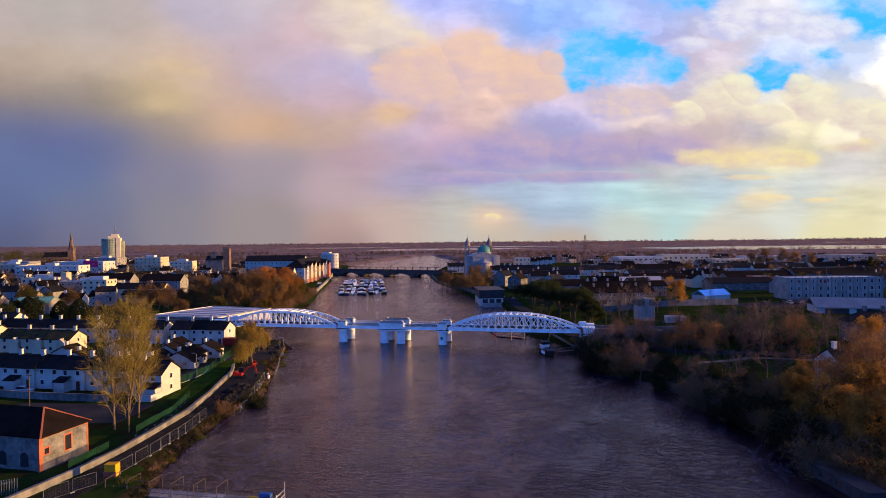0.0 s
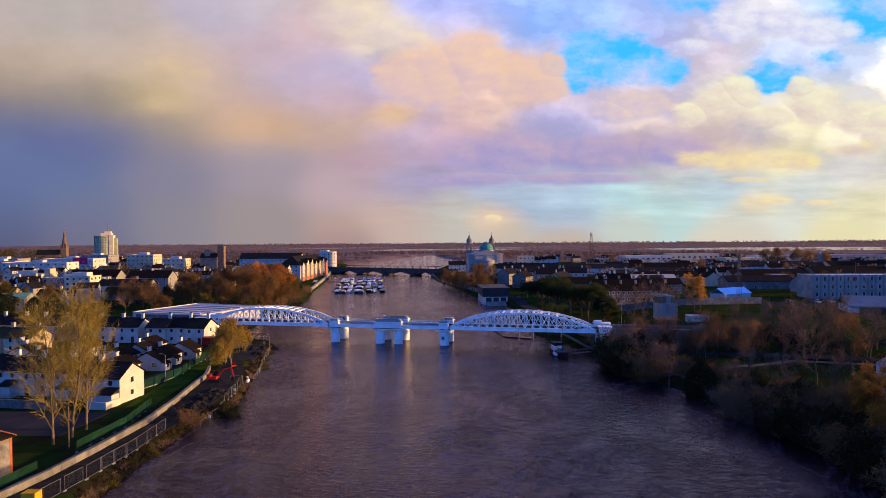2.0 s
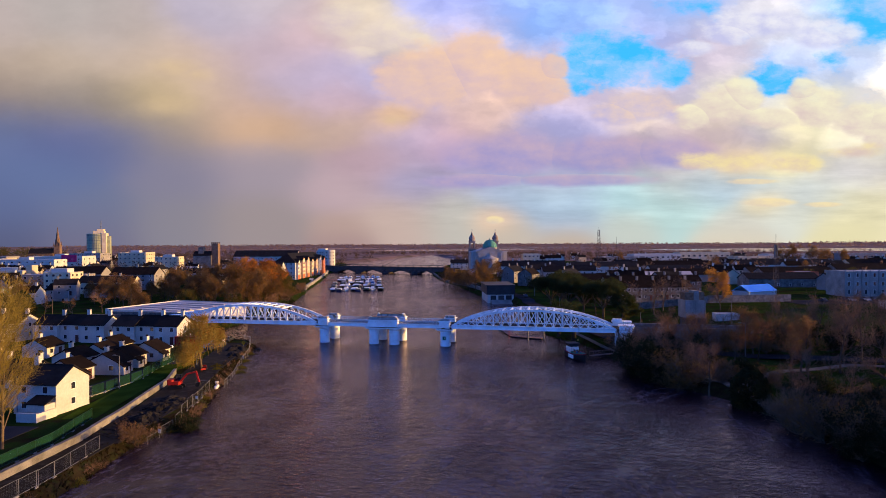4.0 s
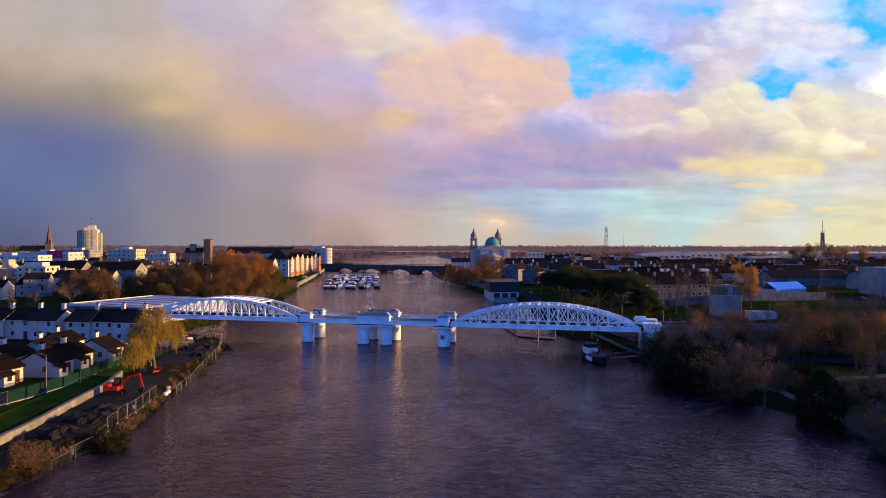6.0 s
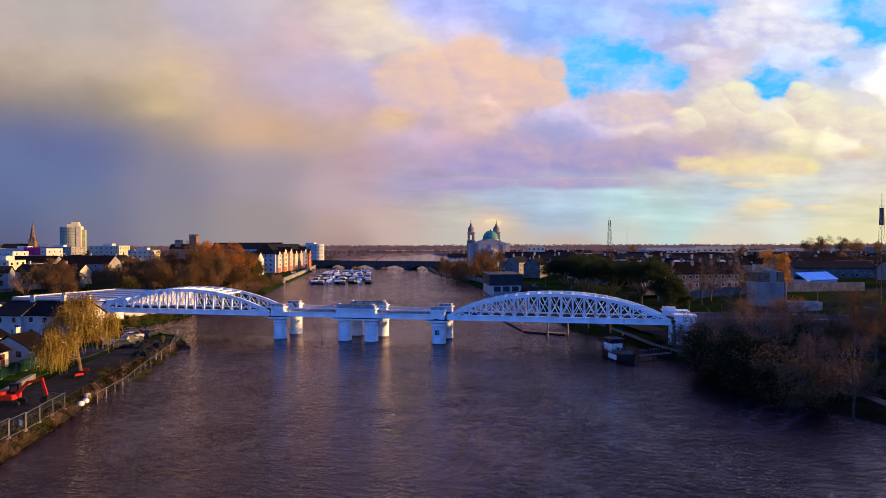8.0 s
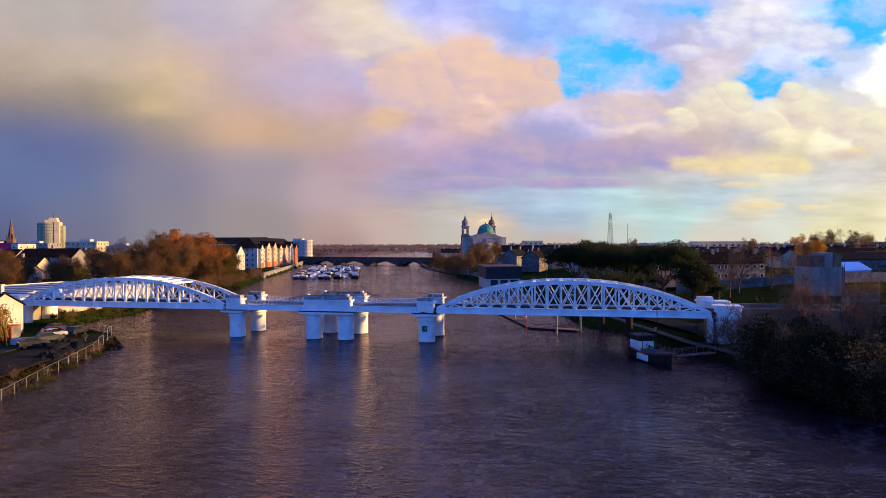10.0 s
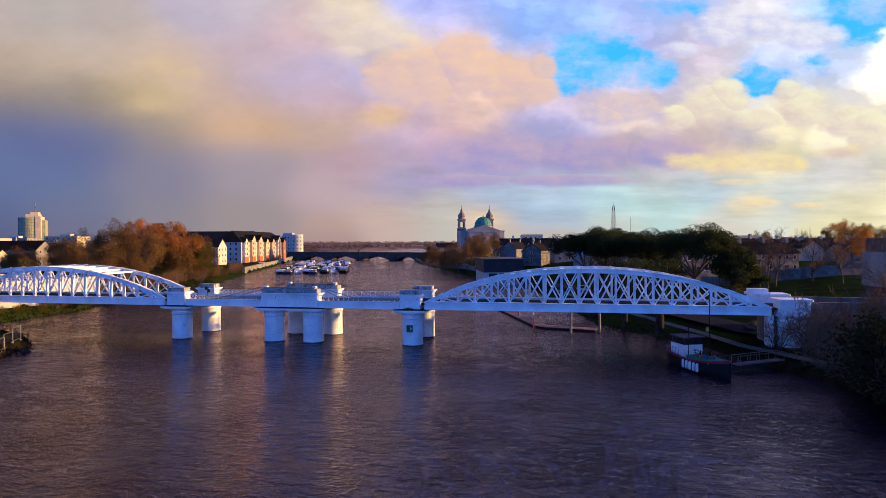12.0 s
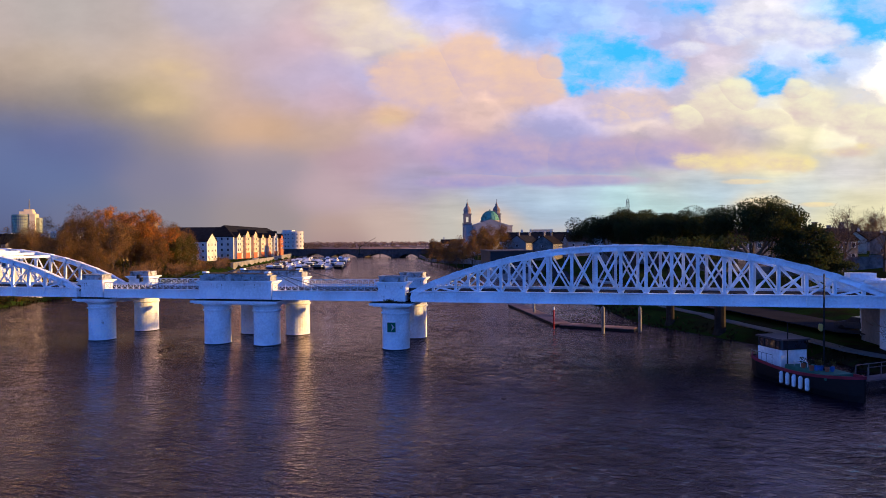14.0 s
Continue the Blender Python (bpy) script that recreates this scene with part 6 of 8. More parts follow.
def stone_store():
    """Hipped stone building with brick corners by the river wall."""
    b = thing("stone_building", "grey stone building with red brick trim and hipped slate roof", "building", pose(-91.2, 85.4, 1.5, 0, 0, -2))
    x, y, e = 9.5, 4.6, 5.6
    part("wall", Geo().box(-x, -y, -1.5, x, y, e), STONE, b)
    part("roof", Geo().gable_roof(-x, -y, x, y, e + 0.03, 3.0, 0.4, hip=4.6), SLATE_BROWN, b)
    for sx in (-1, 1):
        for sy in (-1, 1):
            part("brick_quoin", Geo().box(sx * x - 0.35, sy * y - 0.35, -1, sx * x + 0.03, sy * y + 0.03, e).box(sx * x - 0.03, sy * y - 0.03, -1, sx * x + 0.35 if sx < 0 else sx * x + 0.03, sy * y + 0.35 if sy < 0 else sy * y + 0.03, e), BRICK, b)
    part("brick_eaves", Geo().box(-x - 0.05, -y - 0.05, e - 0.4, x + 0.05, -y, e).box(x, -y - 0.05, e - 0.4, x + 0.05, y + 0.05, e), BRICK, b)
    part("hip_ridge", Geo().bar((x + 0.4, -y - 0.4, e - 0.1), (x + 0.4 - 4.6, 0, e + 3.25), 0.26, 0.14).bar((x + 0.4, y + 0.4, e - 0.1), (x + 0.4 - 4.6, 0, e + 3.25), 0.26, 0.14), BRICK, b)
    for yy, h0, hh, ww in ((0.5, 2.0, 2.4, 1.2), (-3.6, 2.6, 0.9, 0.8)):
        s = part("brick_surround", Geo().box(x, yy - ww / 2 - 0.25, h0 - 0.2, x + 0.04, yy + ww / 2 + 0.25, h0 + hh + 0.3), BRICK, b)
        part("opening", Geo().box(x + 0.04, yy - ww / 2, h0, x + 0.06, yy + ww / 2, h0 + hh), GLASS_DARK, s)
    for k in range(4):
        cx = -7 + 4.4 * k
        ring = [(cx - 0.8, 0.6), (cx + 0.8, 0.6), (cx + 0.8, 2.2), (cx + 0.5, 2.7), (cx, 2.9), (cx - 0.5, 2.7), (cx - 0.8, 2.2)]
        part("arched_opening", Geo().slab(ring, -y - 0.05, -y - 0.004), GLASS_DARK, b)
    part("vent_pipe", Geo().tube((-2.5, -3.0, e), (-2.5, -3.0, e + 4), 0.07), GALV, b)
    return b


stone_store()


def flat_building(name, label, x, y, w, d, z0, z1, turn, wall, roof, floors=0, cols=0, group="", category="building", win=(1.6, 1.4), sides=True, parapet=0.4):
    """A block with flat roof and parapet; front to its own -y."""
    b = thing(name, label, category, pose(x, y, z0, 0, 0, turn), group)
    h = z1 - z0
    part("wall", Geo().box(-w / 2, -d / 2, -3, w / 2, d / 2, h), wall, b)
    part("roof", Geo().box(-w / 2 + 0.3, -d / 2 + 0.3, h + 0.004, w / 2 - 0.3, d / 2 - 0.3, h + 0.12), roof, b)
    if parapet:
        g = Geo()
        for q in ((-w / 2, -d / 2, w / 2, -d / 2 + 0.25), (-w / 2, d / 2 - 0.25, w / 2, d / 2), (-w / 2, -d / 2 + 0.25, -w / 2 + 0.25, d / 2 - 0.25), (w / 2 - 0.25, -d / 2 + 0.25, w / 2, d / 2 - 0.25)):
            g.box(q[0], q[1], h, q[2], q[3], h + parapet)
        part("parapet", g, wall, b)
    for f in range(floors):
        zz = h * (f + 0.35) / floors
        for c in range(cols):
            window(b, -w / 2 + w * (c + 0.5) / cols, -d / 2, zz, 0, *win)
        if sides:
            n = max(1, int(cols * d / w))
            for c in range(n):
                window(b, w / 2, -d / 2 + d * (c + 0.5) / n, zz, 90, *win)
    return b


NEAR = False
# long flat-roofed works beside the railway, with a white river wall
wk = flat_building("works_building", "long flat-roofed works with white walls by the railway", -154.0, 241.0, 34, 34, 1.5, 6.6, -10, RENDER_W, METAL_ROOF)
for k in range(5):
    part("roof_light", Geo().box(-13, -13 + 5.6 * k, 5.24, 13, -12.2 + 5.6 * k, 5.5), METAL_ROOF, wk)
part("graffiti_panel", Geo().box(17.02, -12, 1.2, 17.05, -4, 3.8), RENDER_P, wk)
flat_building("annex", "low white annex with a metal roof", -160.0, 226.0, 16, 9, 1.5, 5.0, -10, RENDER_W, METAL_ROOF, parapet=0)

# town centre on the east bank
HOTEL = thing("hotel_tower", "tall glass and white hotel tower with a roof mast", "tower", pose(-574, 674, 8, 0, 0, 32) @ Matrix.Diagonal((0.76, 0.76, 1, 1)))
part("drum", Geo().lathe(-3, 0, [(14, -4), (14, 33.5), (13.4, 34)], 40), TOWER_GLASS, HOTEL)
for k in range(11):
    part("floor_band", Geo().lathe(-3, 0, [(14.1, 0.6 + 3.1 * k), (14.1, 1.0 + 3.1 * k)], 40), GALV, HOTEL)
for k in range(20):
    a = radians(180 + 9 * k)
    part("mullion", Geo().box(-3 + 14.1 * math.cos(a) - 0.1, 14.1 * math.sin(a) - 0.1, 0, -3 + 14.1 * math.cos(a) + 0.1, 14.1 * math.sin(a) + 0.1, 33.4), GALV, HOTEL)
part("service_core", Geo().box(5.5, -12.6, -4, 12.5, 7, 34.8, 0.3), RENDER_C, HOTEL, "cream slab lit by the sun")
part("shoulder_block", Geo().box(12.52, -8, -4, 16.5, 7, 31), TOWER_GLASS, HOTEL)
part("roof_plant", Geo().box(-7, -8, 34.0, 9, 7, 37.2, 0.4).box(-2, -7, 37.2, 8, 6, 39.4, 0.4), RENDER_C, HOTEL)
mast = Geo().tube((3, 0, 39), (3, 0, 50), 0.55, 0.3, 6)
for k in range(5):
    mast.box(2.1, -0.9, 41 + 1.7 * k, 3.9, 0.9, 41.6 + 1.7 * k)
part("roof_mast", mast, GALV, HOTEL)

SP = thing("spired_church", "dark stone church with a tall pointed spire", "church", pose(-718, 760, 10, 0, 0, 25))
part("tower", Geo().box(-4, -4, -4, 4, 4, 17, 0.4).box(-4.4, -4.4, 17, 4.4, 4.4, 17.6), BROWN_STONE, SP)
part("spire", Geo().lathe(0, 0, [(4.2, 17.6), (2.1, 30), (0.15, 43)], 8), BROWN_STONE, SP)
for sx in (-3.6, 3.6):
    for sy in (-3.6, 3.6):
        part("pinnacle", Geo().lathe(sx, sy, [(0.7, 17.6), (0.6, 20), (0.05, 23.5)], 6), BROWN_STONE, SP)
part("nave", Geo().box(-34, -7, -4, -4.02, 7, 7), BROWN_STONE, SP)
part("nave_roof", Geo().gable_roof(-34, -7, -4.5, 7, 7.03, 6.5), SLATE, SP)

for name, label, x, y, w, d, z0, z1, wall, fl, co in (
    ("shopping_block", "long low white commercial block with ribbon windows", -469, 475, 58, 18, 9, 16.5, RENDER_W, 2, 9),
    ("shopping_block", "white shopping centre block with a pink panel", -474, 517, 50, 22, 9, 18.5, RENDER_W, 2, 8),
    ("shopping_block", "broad white shopping centre block", -530, 612, 34, 22, 9, 19.5, RENDER_G, 3, 8),
    ("shopping_block", "cream and white stepped shopping centre block", -452, 588, 28, 20, 9, 20.5, RENDER_C, 3, 6),
    ("shopping_block", "low cream block with a flat roof", -405, 576, 22, 16, 9, 16.5, RENDER_C, 2, 5),
    ("office_block", "white office block with flat roof", -600, 560, 40, 20, 9, 17, RENDER_G, 2, 7),
    ("office_block", "white office block with flat roof", -560, 520, 40, 20, 9, 16, RENDER_C, 2, 7),
    ("cream_block", "cream flat-roofed building in evening sun", -291, 330, 15, 12, 5, 14, RENDER_C, 3, 4),
    ("cream_block", "low cream building with a stair tower", -368, 366, 26, 12, 5, 12.8, RENDER_C, 2, 6),
    ("library_block", "long pale civic building with a flat roof", -318, 352, 40, 14, 5, 11.5, RENDER_G, 2, 10),
    ):
    b = flat_building(name, label, x, y, w, d, z0, z1, 12, wall, METAL_ROOF, fl, co)
    if "pink" in label:
        part("pink_panel", Geo().box(6, -11.06, 4.5, 20, -11.02, 11.0), PINK, b)
    if "stair" in label:
        part("stair_tower", Geo().box(13.02, -3, -3, 17, 3, 11.5), RENDER_C, b)
    part("plant_room", Geo().box(-5, -3, z1 - z0 + 0.13, 4, 3, z1 - z0 + 2.4), RENDER_W, b)

house("apartment_block", "long white apartment block with a slate roof", 56, 15, 11, 5, RENDER_W, SLATE, pose(-282, 545, 7, 0, 0, 12), 14, 3, (), 2, False, category="apartments", back=False)
house("hall", "brown-roofed hall with pale walls", 32, 13, 5.5, 4.5, RENDER_G, SLATE_BROWN, pose(-320, 374, 5.5, 0, 0, 12), 6, 1, (), 0, False, category="hall")
house("grey_gabled_building", "three-storey grey gabled building with slate roof", 26, 13, 7.5, 4.0, RENDER_G, SLATE_BROWN, pose(-265, 357, 4.5, 0, 0, 12), 6, 3, (0.5,), 2, category="building")
house("long_house", "long rendered building with a dark slate roof", 30, 10, 4.8, 3.2, RENDER_C, SLATE, pose(-259, 328, 4.5, 0, 0, 12), 6, 1, (0.1, 0.7), 1, category="building")
house("low_shed", "low grey shed with a dark pitched roof", 24, 8, 3.0, 2.2, RENDER_G, SLATE, pose(-246, 314, 4.0, 0, 0, 12), 5, 1, (), 1, category="shed")
house("green_shed", "shed with a green metal roof", 16, 12, 4.4, 2.4, RENDER_G, COPPER, pose(-268, 262, 3.2, 0, 0, 20), 3, 1, (), 1, category="shed")
CT = thing("church_tower", "square grey stone church tower with battlements", "church", pose(-355, 578, 9, 0, 0, 15))
part("tower", Geo().box(-3.2, -3.2, -3, 3.2, 3.2, 20.5, 0.2), BROWN_STONE, CT)
for k in range(4):
    for s in (-1, 1):
        part("merlon", Geo().box(-3.2 + 1.7 * k, s * 3.0 - 0.2, 20.5, -2.2 + 1.7 * k, s * 3.0 + 0.2, 22), BROWN_STONE, CT)
part("nave", Geo().box(-20, -5, -3, -3.22, 5, 9), STONE, CT)
part("nave_roof", Geo().gable_roof(-20, -5, -3.6, 5, 9.03, 4), SLATE, CT)
part("stub_tower", Geo().box(-16, -3, 9, -11, 3, 17), STONE, CT)

# riverside apartments on the east quay
AP_TURN = 101


def apartments():
    """A long block of gabled bays above the quay; its own x runs along the river."""
    b = thing("apartment_building", "riverside apartment block with gabled cream and brick bays", "apartments", pose(-231, 507, 3.0, 0, 0, AP_TURN))
    L2, D2, e = 49, 8, 12.5
    part("wall", Geo().box(-L2, -D2, -2, L2, D2, e), RENDER_W, b)
    part("roof", Geo().gable_roof(-L2, -D2, L2, D2, e + 0.03, 6.2, 0.6, 0.3, hip=8.5), SLATE, b)
    mats = (RENDER_W, RENDER_P, RENDER_P, RENDER_C, RENDER_P, RENDER_W, BRICK)
    for k in range(7):
        cx = -L2 + 5 + k * 14.4
        m = mats[k]
        top = e + (1.2 if k in (1, 2, 5) else -0.4)
        bay = part("gabled_bay", Geo().box(cx - 3.4, -D2 - 1.6, -2, cx + 3.4, -D2 - 0.01, top).add([(cx - 3.4, -D2 - 1.6, top), (cx + 3.4, -D2 - 1.6, top), (cx, -D2 - 1.6, top + 2.5), (cx - 3.4, 0, top), (cx + 3.4, 0, top), (cx, 0, top + 2.5)], [(0, 1, 2), (3, 5, 4)]), m, b)
        part("bay_roof", Geo().add([(cx - 3.9, -D2 - 2.0, top - 0.35), (cx, -D2 - 2.0, top + 2.7), (cx, 0, top + 2.7), (cx - 3.9, 0, top - 0.35), (cx - 3.9, -D2 - 2.0, top - 0.1), (cx, -D2 - 2.0, top + 3.0), (cx, 0, top + 3.0), (cx - 3.9, 0, top - 0.1)], [(0, 3, 2, 1), (4, 5, 6, 7), (0, 1, 5, 4), (3, 7, 6, 2), (0, 4, 7, 3)]).add([(cx, -D2 - 2.0, top + 2.7), (cx + 3.9, -D2 - 2.0, top - 0.35), (cx + 3.9, 0, top - 0.35), (cx, 0, top + 2.7), (cx, -D2 - 2.0, top + 3.0), (cx + 3.9, -D2 - 2.0, top - 0.1), (cx + 3.9, 0, top - 0.1), (cx, 0, top + 3.0)], [(0, 3, 2, 1), (4, 5, 6, 7), (0, 1, 5, 4), (3, 7, 6, 2), (1, 2, 6, 5)]), SLATE, bay)
        part("brick_plinth", Geo().box(cx - 3.5, -D2 - 1.7, -2, cx + 3.5, -D2 - 1.604, 3.0), BRICK, bay)
        for f in range(4):
            for s in (-1.6, 1.6):
                window(bay, cx + s, -D2 - 1.62, 1.0 + 3.1 * f, 0, 1.3, 1.6)
            if f and k % 2 == 0:
                g = Geo().box(cx + 3.6, -D2 - 1.4, 3.1 * f, cx + 8.6, -D2 - 0.02, 3.1 * f + 0.18)
                for q in range(8):
                    g.box(cx + 4.75 + 0.53 * q, -D2 - 1.38, 3.1 * f + 0.18, cx + 4.8 + 0.53 * q, -D2 - 1.33, 3.1 * f + 1.1)
                g.box(cx + 3.6, -D2 - 1.4, 3.1 * f + 1.1, cx + 8.6, -D2 - 1.3, 3.1 * f + 1.18)
                part("balcony", g, GALV, b)
            window(b, cx + 6.6, -D2 - 0.02, 1.0 + 3.1 * f, 0, 1.5, 1.6)
    for f in range(4):
        for s in (-5, -1.6, 1.8, 5.2):
            window(b, -L2 - 0.02, s, 1.0 + 3.1 * f, -90, 1.2, 1.5)
    for k in range(9):
        part("dormer_light", Geo().box(-44 + 10.5 * k, -4.4, e + 1.9, -42.6 + 10.5 * k, -3.4, e + 3.1), GLASS_DARK, b)
    return b


apartments()
house("end_block", "white gabled apartment end block with slate roof", 16, 13, 9.5, 4.5, RENDER_W, SLATE, pose(-217, 431, 3.0, 0, 0, 11), 4, 3, (), 3, category="apartments")
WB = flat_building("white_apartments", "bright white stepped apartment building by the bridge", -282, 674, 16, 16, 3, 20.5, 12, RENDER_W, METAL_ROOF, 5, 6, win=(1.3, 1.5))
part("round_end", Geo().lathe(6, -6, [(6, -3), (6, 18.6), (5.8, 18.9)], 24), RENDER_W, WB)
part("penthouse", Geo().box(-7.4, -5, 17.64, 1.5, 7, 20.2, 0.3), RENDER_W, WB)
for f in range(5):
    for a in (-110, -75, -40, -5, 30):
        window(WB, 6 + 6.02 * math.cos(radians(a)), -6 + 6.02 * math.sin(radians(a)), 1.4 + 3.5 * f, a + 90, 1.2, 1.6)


# old road bridge across the river
def town_bridge():
    a, b_ = Vector((-262, 622, 0)), Vector((-128, 583, 0))
    length = (b_ - a).length
    turn = math.degrees(math.atan2(b_.y - a.y, b_.x - a.x))
    # the shade on this side is painted in with the darker stone
    br = thing("road_bridge", "stone road bridge with low arches across the river, shade in its colour", "bridge", pose(a.x, a.y, 0, 0, 0, turn))
    arches = ((18, 40), (47, 72), (79, 104), (111, 128))
    top = 5.2
    for y0, y1 in ((0, 0.8), (9.2, 10)):
        ring = [(-20, top), (-20, -2)]
        for p, q in arches:
            ring += [(p, -2)] + [(p + (q - p) * k / 12, 0.3 + 2.7 * math.sin(math.pi * k / 12)) for k in range(13)] + [(q, -2)]
        ring += [(length + 12, -2), (length + 12, top)]
        part("spandrel_wall", Geo().slab(ring, y0, y1), DARKENED_STONE, br)
        part("parapet", Geo().box(-20, y0 - 0.1, top, length + 12, y1 + 0.1, top + 0.25).box(-20, y0 + 0.15, top + 0.25, length + 12, y1 - 0.15, top + 1.1), DARKENED_STONE, br)
    part("carriageway", Geo().box(-20, 0.82, 4.3, length + 12, 9.18, top - 0.1), ASPHALT, br)
    for k, (p, q) in enumerate(arches):
        x = q + 3.5
        part("cutwater", Geo().prism([(x - 3, 0), (x, -3.2), (x + 3, 0)], -2, 2.6).prism([(x - 3, 10), (x + 3, 10), (x, 13)], -2, 2.6), DARKENED_STONE, br)
        part("pier_body", Geo().box(x - 3.4, 0.82, -2, x + 3.4, 9.18, 2.4), DARKENED_STONE, br)
    for k in range(7):
        x = 8 + 19 * k
        part("lamp_post", Geo().tube((x, 0.4, top + 1.1), (x, 0.4, top + 5), 0.08, 0.05).tube((x, 0.4, top + 5), (x, 1.4, top + 5.1), 0.05), GALV, br)
    return br


town_bridge()
wr = thing("weir_walkway", "low dark footbridge over the weir", "walkway", pose(-250, 742, 0, 0, 0, -8))
part("deck", Geo().box(-50, 0, 2.4, 90, 2, 2.9), DARK_CLAD, wr)
for k in range(14):
    part("pile", Geo().box(-48 + 10 * k, 0.2, -2, -47 + 10 * k, 1.8, 2.4), DARK_CLAD, wr)


# domed church on the west bank
def domed_church():
    c = thing("domed_church", "grey limestone church with twin towers and a green copper dome", "church", pose(-83, 549, 4, 0, 0, 18))
    part("nave", Geo().box(-11, -14, -3, 11, 20, 17).box(-11.4, -14.4, 17, 11.4, 20.4, 17.8), ASHLAR, c)
    part("nave_roof", Geo(pose(0, 3, 0, 0, 0, 90)).gable_roof(-17, -10.5, 17, 10.5, 17.83, 3.2), METAL_ROOF, c)
    part("transept", Geo().box(-15, -9, -3, 15, 3, 17.2).box(-15.4, -9.4, 17.2, 15.4, 3.4, 18), ASHLAR, c)
    part("pediment", Geo().slab([(-12, 17.8), (12, 17.8), (0, 21.6)], -14.4, -13.2), ASHLAR, c)
    part("apse", Geo().lathe(0, -14, [(6.4, -3), (6.4, 11.5), (6.8, 11.7), (6.8, 12.3), (5.8, 12.6), (0.4, 14.8)], 28), ASHLAR, c)
    drum = part("drum", Geo().lathe(1.5, -3, [(6.0, 17.0), (6.0, 20.4), (6.4, 20.6), (6.4, 21.1)], 32), ASHLAR, c)
    part("dome", Geo().lathe(1.5, -3, [(5.9, 21.1)] + [(5.9 * math.cos(a), 21.1 + 6.4 * math.sin(a)) for a in (0.2, 0.4, 0.6, 0.8, 1.0, 1.2, 1.4)] + [(0.4, 27.5), (0.4, 28.0), (0.1, 28.8)], 32), COPPER, drum, "green copper dome", smooth=True)
    for k in range(16):
        a = 2 * math.pi * k / 16
        pts = [(1.5 + 5.98 * math.cos(e) * math.cos(a), -3 + 5.98 * math.cos(e) * math.sin(a), 21.1 + 6.5 * math.sin(e)) for e in (0, 0.35, 0.7, 1.05, 1.4)]
        g = Geo()
        for p, q in zip(pts, pts[1:]):
            g.bar(p, q, 0.22, 0.22)
        part("dome_rib", g, COPPER, drum)
    for sx in (-10.2, 10.2):
        t = part("bell_tower", Geo().box(sx - 2.9, 16.8, -3, sx + 2.9, 22.4, 19.5, 0.2).box(sx - 3, 16.6, 19.5, sx + 3, 22.6, 20.2), TOWER_STONE, c)
        st = Geo().box(sx - 2.4, 17.2, 20.2, sx - 1.2, 22, 26).box(sx + 1.2, 17.2, 20.2, sx + 2.4, 22, 26).box(sx - 1.2, 20.8, 20.2, sx + 1.2, 22, 20.9).box(sx - 1.2, 17.2, 24.6, sx + 1.2, 22, 26).box(sx - 2.8, 16.8, 26, sx + 2.8, 22.4, 26.7)
        part("belfry", st, TOWER_STONE, t)
        part("cupola", Geo().lathe(sx, 19.6, [(2.5, 26.7), (2.4, 28.4), (2.75, 28.6), (2.6, 29.4), (2.2, 30.4), (1.5, 31.4), (0.9, 32.0), (0.85, 33.0), (0.5, 33.6), (0.06, 35.2)], 12), TOWER_STONE, t)
        part("cross", Geo().box(sx - 0.09, 19.5, 35, sx + 0.09, 19.7, 36.8).box(sx - 0.5, 19.5, 36, sx + 0.5, 19.7, 36.2), GALV, t)
        for z in (6, 13):
            part("tower_niche", Geo().box(sx - 0.8, 16.9, z, sx + 0.8, 16.98, z + 3.2), GLASS_DARK, t)
    for k in range(5):
        for s in (-1, 1):
            part("clerestory_window", Geo().box(s * 11.02 - 0.02, -12 + 6.2 * k, 9, s * 11.02 + 0.02, -10.2 + 6.2 * k, 13), GLASS_DARK, c)
    for k in range(-1, 2):
        part("pilaster", Geo().box(9.2 * k - 0.5, -14.3, -2, 9.2 * k + 0.5, -14.02, 17), ASHLAR, c)
    return c


domed_church()
flat_building("parish_hall", "sunlit cream building beside the church", -49, 572, 14, 10, 4, 19, 15, RENDER_C, METAL_ROOF, 4, 4)

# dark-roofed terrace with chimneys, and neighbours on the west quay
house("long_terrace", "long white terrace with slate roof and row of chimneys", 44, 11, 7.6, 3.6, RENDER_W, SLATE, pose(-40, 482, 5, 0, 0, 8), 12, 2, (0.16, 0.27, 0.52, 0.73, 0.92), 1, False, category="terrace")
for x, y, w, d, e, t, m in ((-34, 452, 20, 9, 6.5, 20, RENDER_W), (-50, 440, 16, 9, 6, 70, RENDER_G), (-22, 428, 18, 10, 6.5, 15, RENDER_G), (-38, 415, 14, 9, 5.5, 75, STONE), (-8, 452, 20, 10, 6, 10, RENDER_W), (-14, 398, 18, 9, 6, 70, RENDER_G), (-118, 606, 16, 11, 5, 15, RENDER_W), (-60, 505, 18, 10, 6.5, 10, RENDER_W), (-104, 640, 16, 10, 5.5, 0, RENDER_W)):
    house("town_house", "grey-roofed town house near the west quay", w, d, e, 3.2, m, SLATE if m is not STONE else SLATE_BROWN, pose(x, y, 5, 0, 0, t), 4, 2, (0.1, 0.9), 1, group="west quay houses")


